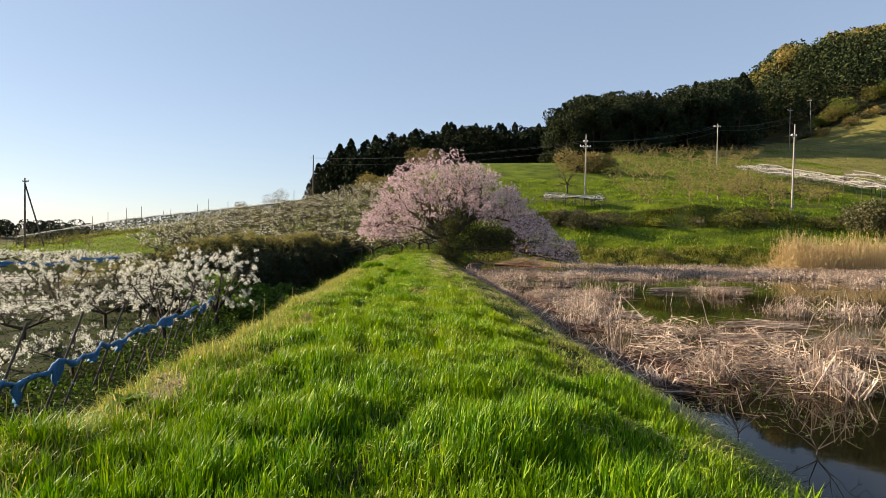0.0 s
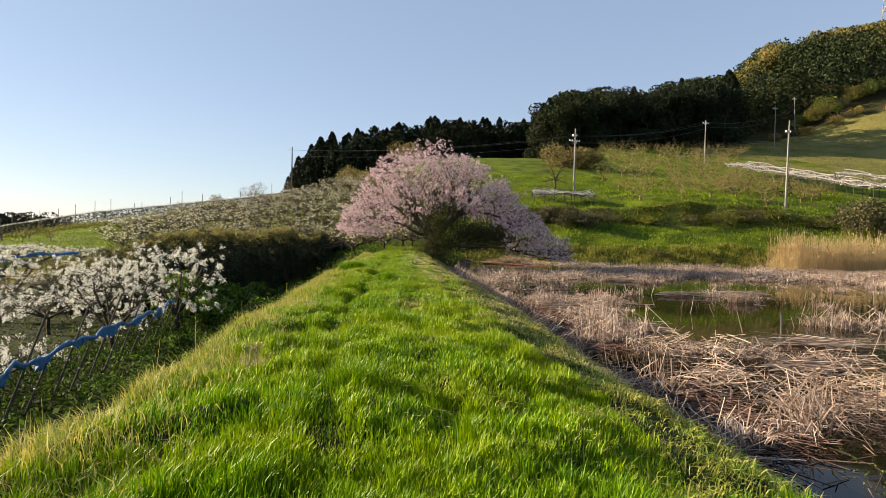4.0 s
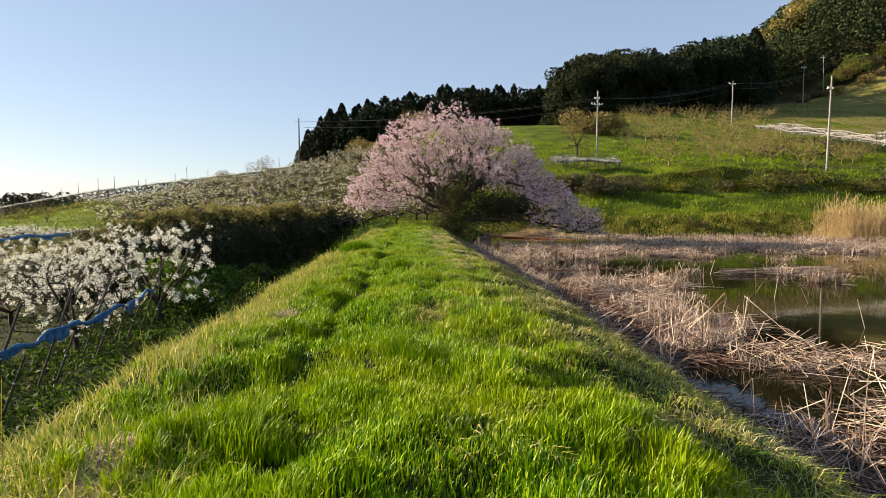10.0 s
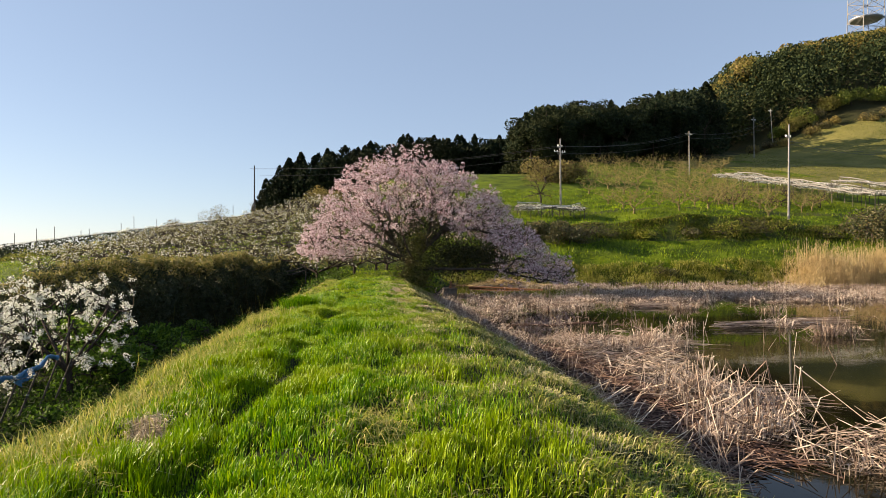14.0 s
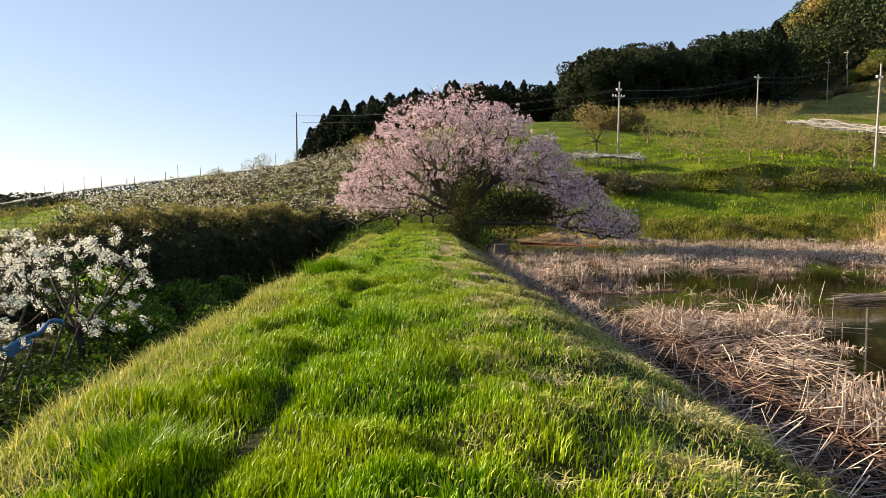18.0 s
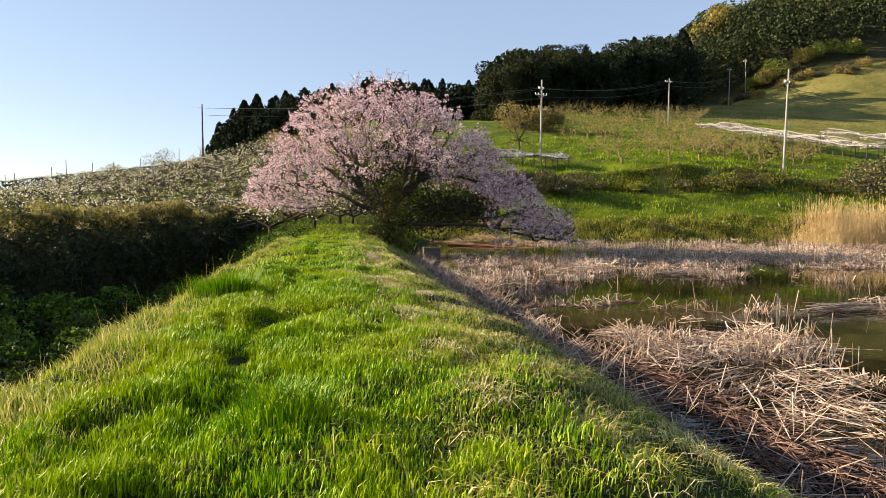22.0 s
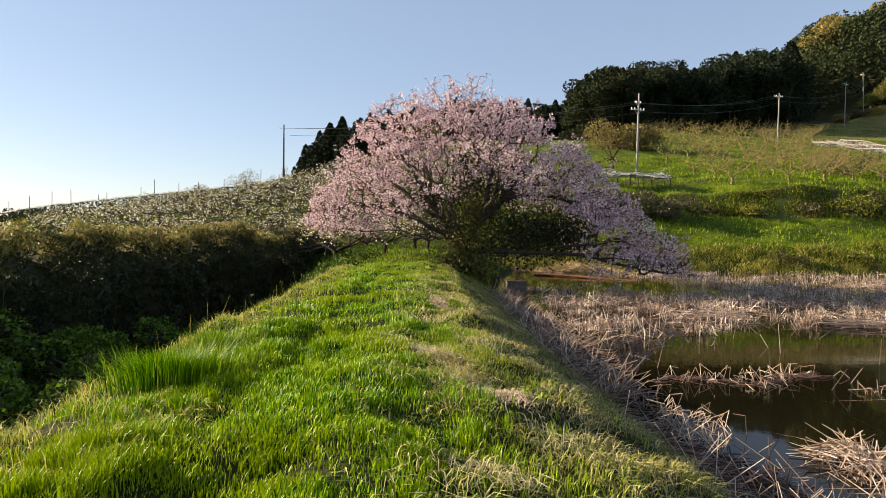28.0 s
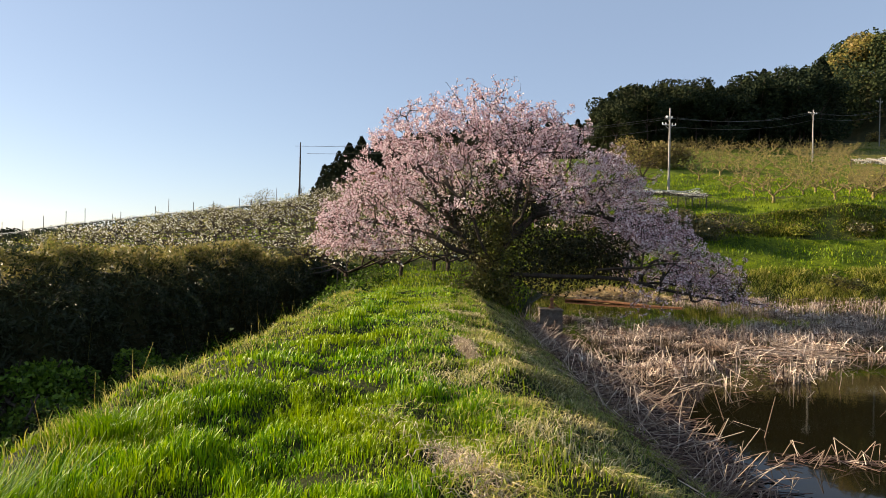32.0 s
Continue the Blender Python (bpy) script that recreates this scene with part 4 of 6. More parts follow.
shrub("shrub", -27.0, 158.0, 4.0, 4.4, M_BROAD, "dark shrub below the ridge wood", 209, 0.35, 2200)
shrub("shrub", 128, 205, 5.5, 5.0, M_SPRING, "yellow-green shrub on the open hill", 210, 0.4, 2200)
shrub("shrub", 143, 208, 5.5, 5.4, M_SPRING, "yellow-green shrub under the hill wood", 211, 0.4, 2200)
shrub("shrub", 136, 206, 4.0, 4.0, M_REDBUSH, "brown shrub on the open hill", 212, 0.4, 1600)
shrub("shrub", -33.0, 128, 5.4, 3.6, M_SHRUB, "leafless roundish tree on the skyline", 213, 0.14, 2600)
shrub("shrub", -40.5, 130, 4.6, 2.4, M_SHRUB, "small leafless tree on the skyline", 214, 0.14, 1600)
shrub("shrub", -26.0, 128, 5.6, 1.9, M_SHRUB, "slim leafless tree on the skyline", 215, 0.12, 700)
for k, (x, y, h, w) in enumerate([(25, 69.2, 0.9, 1.7), (30.5, 69.6, 1.1, 1.6), (39, 70.0, 1.3, 2.2), (41.5, 70.2, 1.5, 2.0), (47, 70.4, 1.3, 2.2), (36.5, 79.5, 1.3, 2.6), (40.0, 79.9, 1.5, 2.8), (44, 80.4, 1.2, 2.4)]):
    shrub("shrub", x, y, h, w, M_BANK if k % 3 else M_IVY, "low rough bush on the far bank of the pond", 220 + k, 0.15, 1100, 0.35)
for k, (x, h, w) in enumerate([(21.0, 1.7, 2.2), (23.2, 1.3, 1.7), (27.5, 0.6, 1.6), (33.0, 0.7, 2.0), (48.5, 0.8, 2.3)]):
    shrub("shrub", x, 78.9 + 0.02 * (x - 10), h, w, (M_REDBUSH, M_IVY, M_BANK)[k % 3], "low dark rough bush on the terrace bank", 290 + k, 0.15, 900, 0.3)
for k in range(12):
    x = 112 + 5.2 * k + 1.5 * math.sin(k * 2.3)
    y = float(lin(x, [112, 130, 160, 200], [203, 201, 194, 197])) - 2.0 + 2.0 * math.sin(k * 1.7)
    shrub("shrub", x, y, 2.4 + 0.9 * math.sin(k * 3.1), 3.2, (M_SHRUB, M_REDBUSH, M_SPRING)[k % 3], "brown rough shrub along the edge of the hill wood", 270 + k, 0.34, 900)


for k, (x, y, h, w) in enumerate([(46.6, 96.8, 2.6, 2.2), (50.0, 99.0, 2.8, 2.4), (53.2, 95.0, 2.8, 2.4), (56.5, 98.5, 3.0, 2.6), (58.5, 94.5, 2.6, 2.4)]):
    shrub("shrub", x, y, h, w, M_SHRUB, "brown twiggy bush between the pruned fruit trees", 310 + k, 0.10, 900)
for k, (x, y, h, w) in enumerate([(131.5, 206, 6.5, 5.0), (149, 207, 6.0, 6.5), (156, 204, 4.5, 5.0), (125, 207, 3.2, 4.0)]):
    shrub("shrub", x, y, h, w, M_YOUNGGREEN, "fresh green bush in young leaf under the hill wood", 330 + k, 0.4, 2200)


# ---- the thicket of bamboo grass below the dam ----
def thicket():
    rng = np.random.default_rng(61)
    def front(y):
        return -9.9 - lin(y, [40, 44, 50, 60, 71], [8.0, 4.0, 3.1, 1.0, -1.0]) + 0.35 * np.sin(y * 1.1) + 0.35 * np.sin(y * 2.7 + 1) + 0.2 * np.sin(y * 5.9)
    def top(x, y):
        return 1.15 + 0.4 * wave(x, y, 0.5, 3.0) + 0.22 * wave(x, y, 1.9, 1.0) + 0.10 * wave(x, y, 4.7, 6.0) - (0.16 + 0.14 * ss(52, 46, y)) * np.clip(front(y) - x - 1.5, 0, 9) - 1.1 * ss(44, 40, y)
    n = 40000
    y = rng.uniform(40.5, 71.5, n)
    depth = np.abs(rng.normal(size=n)) * 0.5
    x = front(y) - depth + 0.3
    g = land(x, y)
    hf = rng.uniform(0, 1, n) ** 0.8
    z = g + (top(x, y) - g) * hf
    x = x - 1.9 * hf ** 4 + 0.30 * wave(y * 1.2, z * 2.0, 1.4, 2.0) + 0.16 * wave(y * 1.2, z * 2.0, 4.0, 5.0)
    a = np.stack([x, y, z], 1)
    n = 34000
    y = rng.uniform(41, 73, n)
    x = front(y) - 0.7 - rng.uniform(0, 1, n) ** 2.4 * 9
    z = top(x, y) - np.abs(rng.normal(size=n)) * 0.4 + 0.45 * np.clip(wave(x, y, 2.2, 8.0), 0, 1) * rng.uniform(0, 1, n)
    b = np.stack([x, y, z], 1)
    n = 9000
    x = rng.uniform(-22, -10.5, n)
    y = np.where(rng.uniform(size=n) < 0.6, 41.6, 72.3) + rng.normal(size=n) * 0.5
    g = land(x, y)
    z = g + (top(x, y) - g) * rng.uniform(0, 1, n)
    keep = x < front(y) + 0.3
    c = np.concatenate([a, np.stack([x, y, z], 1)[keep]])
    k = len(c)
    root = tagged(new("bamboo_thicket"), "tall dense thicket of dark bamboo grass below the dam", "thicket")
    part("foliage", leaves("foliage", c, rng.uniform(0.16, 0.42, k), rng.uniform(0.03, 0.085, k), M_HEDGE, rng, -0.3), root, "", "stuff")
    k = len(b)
    # the light on the top is put into the young shoots' colour
    part("lit_shoot_growth", leaves("lit_shoot_growth", b, rng.uniform(0.16, 0.40, k), rng.uniform(0.03, 0.08, k), M_BAMBOOLIT, rng, -0.5), root, "young shoots along the top, in a lighter sunlit olive", "stuff")
    # inner mass: a dark sheet that stands in for shade between the stems
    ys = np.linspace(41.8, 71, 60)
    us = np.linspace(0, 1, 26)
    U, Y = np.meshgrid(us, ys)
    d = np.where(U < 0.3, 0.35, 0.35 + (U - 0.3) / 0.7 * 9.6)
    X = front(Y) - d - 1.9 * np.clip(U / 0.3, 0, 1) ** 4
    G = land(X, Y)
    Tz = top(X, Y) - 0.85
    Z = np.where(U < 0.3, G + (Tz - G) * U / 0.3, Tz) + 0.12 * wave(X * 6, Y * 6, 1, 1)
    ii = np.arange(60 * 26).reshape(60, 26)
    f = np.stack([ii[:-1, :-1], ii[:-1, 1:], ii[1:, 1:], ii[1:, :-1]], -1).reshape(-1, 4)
    part("dark_core", mesh_of("dark_core", np.stack([X, Y, Z], -1).reshape(-1, 3), f, M_FLOOR), root, "dark sheet standing in for shade among the stems")
    # canes in front
    n = 24
    y = rng.uniform(41, 71, n)
    x = front(y) + np.abs(rng.normal(size=n)) * 0.4
    g = land(x, y)
    h = rng.uniform(1.0, 4.2, n)
    p0 = np.stack([x, y, g], 1)
    p1 = p0 + np.stack([rng.normal(size=n) * 0.2, rng.normal(size=n) * 0.2, np.minimum(h, top(x, y) - g + 0.3)], 1)
    part("cane_growth", tubes("cane_growth", p0, p1, 0.009, 0.005, M_SHRUB, 3), root, "thin pale canes", "stuff")


thicket()


# ---- grass of the dam ----
def scatter(n, x0, x1, y0, y1, rng):
    return rng.uniform(x0, x1, n), rng.uniform(y0, y1, n)


rng = np.random.default_rng(71)


def crest_edges(y):
    return lin(y, [0, 10, 25, 45, 60], [-3.0, -3.1, -3.6, -4.0, -4.2]), lin(y, [0, 20, 33, 50], [1.25, 0.8, 0.4, 0.1])


# bare, straw-strewn scars in the turf: two ends and a width
SCARS = ((-0.45, 31.2, 0.55, 28.9, 0.20), (-0.3, 36.4, -0.15, 35.5, 0.12), (-2.5, 12.0, -2.2, 10.9, 0.14), (-2.6, 17.2, -2.3, 16.3, 0.13), (-2.9, 6.9, -2.6, 5.9, 0.15))


def scarred(x, y):
    d = np.full(np.shape(x), 9.0)
    for ax, ay, bx, by, w_ in SCARS:
        ux, uy = bx - ax, by - ay
        f = np.clip(((x - ax) * ux + (y - ay) * uy) / (ux * ux + uy * uy), 0, 1)
        d = np.minimum(d, np.hypot(x - ax - f * ux, y - ay - f * uy) / w_)
    return d + 0.5 * wave(x, y, 7.0, 2.0)


def lawn(name, n, y0, y1, width, rng, mat=M_GRASS, tall=1.0):
    """Grass in tufts of their own height and lean, with shorter blades between them."""
    area = (y1 - y0) * 6.2
    nt_ = int(area * 20)
    tx, ty = scatter(nt_, -4.4, 2.6 if y0 < 5 else 1.7, y0, y1, rng)
    th = np.clip(0.118 + 0.028 * rng.normal(size=nt_) + 0.06 * wave(tx, ty * 0.6, 2.3, 0.7) + 0.045 * wave(tx, ty * 0.7, 5.1, 1.9), 0.06, 0.30)
    ta = rng.uniform(0, 6.28, nt_)
    k = rng.integers(0, nt_, n)
    loose = rng.uniform(size=n) < 0.45
    off = rng.normal(size=(n, 2)) * 0.085
    ux, uy = scatter(n, -4.4, 2.6 if y0 < 5 else 1.7, y0, y1, rng)
    x, y = np.where(loose, ux, tx[k] + off[:, 0]), np.where(loose, uy, ty[k] + off[:, 1])
    r2 = (off ** 2).sum(1) / 0.085 ** 2
    h = np.where(loose, 0.075 + 0.022 * rng.normal(size=n), th[k] * (1.05 - 0.12 * r2) + 0.02 * rng.normal(size=n))
    le, re = crest_edges(y)
    # two trodden lines along the crest
    line1 = np.exp(-((x - trail(y)) / 0.13) ** 2)
    rim = np.exp(-((x - trail(y) + 0.28) / 0.16) ** 2)
    line2 = np.exp(-((x + 0.25 + 0.2 * np.sin(y * 0.4 + 1)) / 0.17) ** 2) * 0.8
    keep = (x > le - 0.1 + 0.25 * rng.normal(size=n)) & (x < re + 0.1 + 1.3 * ss(15, 8, y) + rng.normal(size=n) * 0.35)
    # thin, yellowed ground towards the pond from half way on, and along the left edge
    keep &= rng.uniform(size=n) > 0.66 * ss(11, 18, y) * ss(-0.6, 0.25, x + 0.25 * wave(x, y, 1.9, 4.0) + 0.15 * wave(x, y, 4.7, 2.0))
    keep &= rng.uniform(size=n) > 0.35 * ss(le + 0.85, le + 0.15, x)
    keep &= (scarred(x, y) > 0.9) | (rng.uniform(size=n) < 0.12)
    keep &= rng.uniform(size=n) > 0.1 * line1 + 0.1 * line2
    h *= tall * (1 - 0.2 * ss(18, 34, y)) * (1 + 0.28 * rim) * (1 - (0.24 + 0.16 * ss(12, 15, y) * ss(24, 20, y) + 0.2 * np.sin(y * 0.8)) * line1 - (0.3 + 0.25 * np.sin(y * 1.1 + 2)) * line2) * (1 - 0.25 * ss(le + 1.2, le, x))
    lx, ly = np.where(loose, 0, off[:, 0] * 6 + 0.4 * np.cos(ta[k])), np.where(loose, 0, off[:, 1] * 6 + 0.4 * np.sin(ta[k]))
    away = np.stack([0.45 + 0.3 * wave(x, y, 3.1, 5.0) + lx, 0.2 + 0.3 * wave(x, y, 2.7, 9.0) + ly, 0 * x], 1)[keep]
    x, y, h = x[keep], y[keep], np.clip(h[keep], 0.04, 0.34)
    r = np.stack([x, y, land(x, y) - 0.01], 1)
    return stuff(name, blades(name, r, h, width * rng.uniform(0.7, 1.3, len(x)), rng.uniform(0.08, 0.5, len(x)), mat, rng, away), "lush bright green spring grass on the dam crest", "grass")


lawn("grass", 130000, 0.6, 7.6, 0.0085, rng, M_DEEP, 1.45)
lawn("grass", 120000, 7.0, 13.0, 0.0082, rng, M_GRASS, 1.15)
lawn("grass", 430000, 12.6, 33, 0.0080, rng)
lawn("grass", 80000, 32.8, 53, 0.016, rng)
lawn("grass", 4000, -4, 0.7, 0.014, rng)

# taller tufts
for k, (tx, ty) in enumerate([(-3.05, 29.7), (-3.2, 31.6), (-0.9, 9.5), (-0.6, 14.2), (-1.2, 22.4), (-2.9, 4.6), (-2.2, 18.6)]):
    n = 700 if k else 2800
    spread_ = 0.16 if k else 0.22
    x, y = tx + rng.normal(size=n) * spread_, ty + rng.normal(size=n) * spread_
    r = np.stack([x, y, land(x, y) - 0.01], 1)
    away = np.stack([x - tx, y - ty, 0 * x], 1) * 5
    stuff("grass_tuft", blades("grass_tuft", r, rng.uniform(0.2, 0.42, n) * (0.75 if k else 1.25), 0.007 if k else 0.009, rng.uniform(0.2, 0.7, n) * (1 if k else 0.7), M_DEEP, rng, away), "tall dark green grass tuft on the dam", "grass")

# bleached, drooping tufts near the water's edge
for tx, ty, n, hh in ((3.35, 8.1, 420, 0.34), (3.0, 7.2, 240, 0.26), (1.9, 20.6, 420, 0.26), (1.5, 19.0, 260, 0.20), (2.1, 22.6, 260, 0.24), (1.2, 25.2, 220, 0.18), (1.3, 16.4, 240, 0.20), (2.3, 13.2, 240, 0.24), (0.9, 28.2, 220, 0.2), (0.75, 31.6, 240, 0.22)):
    x, y = tx + rng.normal(size=n) * 0.24, ty + rng.normal(size=n) * 0.26
    r = np.stack([x, y, land(x, y) - 0.01], 1)
    away = np.stack([x - tx + 0.08, y - ty, 0 * x], 1) * 6
    stuff("dry_tuft", blades("dry_tuft", r, rng.uniform(0.45, 1.0, n) * hh * 0.75, rng.uniform(0.006, 0.011, n), rng.uniform(0.6, 1.7, n), M_STRAWY, rng, away), "bleached drooping grass tuft on the pond bank", "grass")


# broad-leaved weeds on the left edge of the crest
def leaf_rosette(x, y, n, size, seed):
    rng = np.random.default_rng(seed)
    root = tagged(new("broad_leaf_weed"), "low dark green broad-leaved weed in the grass", "weed", "broad-leaved weeds")
    root.location = (x, y, float(land(x, y)))
    for k in range(n):
        a, up = k * 2.4 + rng.uniform(-0.3, 0.3), rng.uniform(0.35, 0.9)
        L = size * rng.uniform(0.7, 1.15)
        f = np.linspace(0, 1, 6)
        rise = L * (up * f - 0.55 * up * f ** 2)
        run = L * f * (1 - 0.25 * up)
        half = 0.19 * L * np.sin(math.pi * np.clip(0.08 + 0.92 * f, 0, 1)) ** 0.8
        mid = np.stack([run * math.cos(a), run * math.sin(a), rise], 1)
        side = np.array([-math.sin(a), math.cos(a), 0.0])
        V = np.concatenate([mid - side * half[:, None] + np.array([0, 0, 1.0]) * half[:, None] * 0.35, mid, mid + side * half[:, None] + np.array([0, 0, 1.0]) * half[:, None] * 0.35])
        ii = np.arange(18).reshape(3, 6)
        F_ = np.stack([ii[:-1, :-1], ii[:-1, 1:], ii[1:, 1:], ii[1:, :-1]], -1).reshape(-1, 4)
        part("leaf", smooth_shade(mesh_of("leaf", V, F_, M_LUSH)), root)


for k, (x, y, n_, size_) in enumerate([(-2.9, 5.9, 11, 0.26), (-3.05, 5.4, 9, 0.24), (-2.75, 6.5, 8, 0.2), (2.4, 9.4, 8, 0.16), (1.1, 30.6, 8, 0.15), (0.8, 22.8, 8, 0.16), (2.0, 12.6, 8, 0.16), (1.3, 18.2, 7, 0.15)]):
    leaf_rosette(x, y, n_, size_, 400 + k)

# dry grass along the left edge
n = 80000
y = rng.uniform(-3, 50, n)
le, re = crest_edges(y)
x = le + 0.02 + rng.normal(size=n) * 0.38 + 0.18 * wave(0 * y, y, 0.9, 1.0)
h = np.clip(0.16 + 0.06 * rng.normal(size=n) + 0.04 * wave(x, y, 3.3, 2.0), 0.05, 0.36) * (1 - 0.35 * ss(20, 40, y))
r = np.stack([x, y, land(x, y) - 0.01], 1)
keep = (rng.uniform(size=n) > 0.6 * ss(18, 32, y)) & (wave(x, y, 2.6, 7.0) + 0.6 * rng.normal(size=n) > -0.45)
away = np.tile(np.array([[-0.6, 0.1, 0]]), (int(keep.sum()), 1))
stuff("dry_grass", blades("dry_grass", r[keep], h[keep], rng.uniform(0.004, 0.009, int(keep.sum())), rng.uniform(0.3, 1.1, int(keep.sum())), M_DRY, rng, away), "dry straw-coloured grass along the edge of the dam", "grass")
# dry patches with flattened straw
n = 7000
px = np.array([-2.1, -2.2, -2.4, -2.7, -2.5, 0.1, 0.3, 0.0, 0.25, 0.5, -0.5, 0.35])
py = np.array([7.3, 11.6, 15.5, 21.0, 28.0, 21.0, 26.0, 30.3, 33.0, 24.4, 16.5, 37.5])
w = rng.integers(0, len(px), n)
x, y = px[w] + rng.normal(size=n) * 0.2, py[w] + rng.normal(size=n) * 0.4
r = np.stack([x, y, land(x, y)], 1)
stuff("straw_patches", blades("straw_patches", r, rng.uniform(0.05, 0.16, n), 0.008, rng.uniform(0.8, 2.6, n), M_DRY, rng), "flattened dry straw lying in patches in the grass", "grass")
# mixed grass down the pond side, in curled tufts, drier towards the tree
n = 190000
y = rng.uniform(-2, 52, n)
le, re = crest_edges(y)
sh = lin(y, [0, 7, 15, 24, 34, 45, 52], [4.4, 4.0, 3.5, 3.15, 2.6, 2.2, 2.3])
u = -0.75 + 1.76 * rng.beta(2.2, 1.4, n)
x = re + (sh - re) * u
tuft = wave(x, y, 5.3, 1.0) + 0.7 * wave(x, y, 9.1, 4.0)
h = np.clip(0.075 + 0.035 * wave(x, y, 2.2, 4.0) + 0.055 * tuft + 0.03 * rng.normal(size=n), 0.03, 0.24)
keep = (scarred(x, y) > 0.9) & (rng.uniform(size=n) < 1.05 - 0.6 * (wave(x, y, 1.7, 8.0) + 0.5 * wave(x, y, 4.9, 3.0) < -0.25)) & (rng.uniform(size=n) < 1 - 0.35 * ss(0.3, 0.7, u) * ss(26, 33, y))
dry = rng.uniform(size=n) < 0.22 * ss(10, 16, y) + 0.38 * ss(22, 29, y) * ss(-0.35, 0.2, u) + 0.45 * (wave(x, y, 2.7, 6.0) > 0.45) * ss(8, 12, y)
r = np.stack([x, y, land(x, y) - 0.01], 1)
for name_, sel, mat_, lab in (("bank_grass", keep & ~dry, M_SLOPE, "mixed green grass on the pond side of the dam"), ("dead_bank_grass", keep & dry, M_BANKSTRAW, "brown and bleached grass on the pond side of the dam")):
    k = int(sel.sum())
    away = np.stack([0.35 + 0.8 * rng.normal(size=k), 0.8 * rng.normal(size=k), np.zeros(k)], 1)
    stuff(name_, blades(name_, r[sel], h[sel], rng.uniform(0.006, 0.012, k), rng.uniform(0.3, 1.9, k), mat_, rng, away), lab, "grass")
# weeds on the orchard side and the gully floor
n = 56000
y = rng.uniform(-6, 72, n)
le, re = crest_edges(y)
x = le - 0.95 - rng.uniform(0, 1, n) ** 0.8 * 9.6
x = np.where(y > 48, x + 1.6, x)
clump = wave(x, y, 1.3, 2.0) + 0.6 * wave(x, y, 3.1, 6.0)
z = land(x, y) + np.abs(rng.normal(size=n)) * (0.13 + 0.12 * np.clip(clump, 0, 1.5))
stuff("weeds", leaves("weeds", np.stack([x, y, z], 1), rng.uniform(0.08, 0.25, n), rng.uniform(0.045, 0.115, n), M_WEED, rng, -0.3), "dark leafy weeds on the slope below the dam", "weeds")
n = 46000
x, y = scatter(n, -60, -9, -6, 68, rng)
x, y = x[(x < -20) | (y < 44)], y[(x < -20) | (y < 44)]
n = len(x)
z = land(x, y) + np.abs(rng.normal(size=n)) * 0.10
stuff("orchard_weeds", leaves("orchard_weeds", np.stack([x, y, z], 1), rng.uniform(0.08, 0.26, n), rng.uniform(0.04, 0.09, n), M_WEED, rng, -0.5), "short weeds on the orchard floor", "weeds")
# seed stalks along the skyline of the left edge
n = 80
y = rng.uniform(3, 48, n)
le, re = crest_edges(y)
x = le - 0.35 + rng.normal(size=n) * 0.25
g = land(x, y)
p0 = np.stack([x, y, g], 1)
p1 = p0 + np.stack([rng.normal(size=n) * 0.08, rng.normal(size=n) * 0.08, rng.uniform(0.25, 0.6, n)], 1)
stuff("seed_stalks", tubes("seed_stalks", p0, p1, 0.003, 0.002, M_DRY, 3), "thin dry seed stalks along the dam edge", "grass")

# straw trodden flat along the pond side of the crest
n = 17000
y = 17 + rng.uniform(0, 1, n) ** 0.7 * 25
x = 0.22 + 0.02 * (33 - y) + (0.24 + 0.22 * ss(24, 30, y)) * rng.normal(size=n) + 0.12 * np.sin(y * 0.9)
keep = wave(x, y, 2.4, 4.0) + 0.5 * wave(x, y, 6.1, 1.0) > 0.25
x, y = x[keep], y[keep]
r = np.stack([x, y, land(x, y) + 0.04], 1)
stuff("trodden_straw", blades("trodden_straw", r, rng.uniform(0.04, 0.13, len(x)), 0.007, rng.uniform(0.8, 3.0, len(x)), M_STRAWY, rng), "pale flattened straw along the pond side of the dam crest", "grass")
n = 11000
w = rng.integers(0, len(SCARS), n)
sc = np.array(SCARS)[w]
f = rng.uniform(0, 1, n)
x = sc[:, 0] + (sc[:, 2] - sc[:, 0]) * f + rng.normal(size=n) * sc[:, 4] * 0.6
y = sc[:, 1] + (sc[:, 3] - sc[:, 1]) * f + rng.normal(size=n) * sc[:, 4] * 0.6
r = np.stack([x, y, land(x, y) + 0.01], 1)
stuff("scar_straw", blades("scar_straw", r, rng.uniform(0.03, 0.09, n), rng.uniform(0.005, 0.010, n), rng.uniform(0.8, 2.6, n), M_SCAR, rng), "pale dead straw lying on bare scars in the turf", "grass")
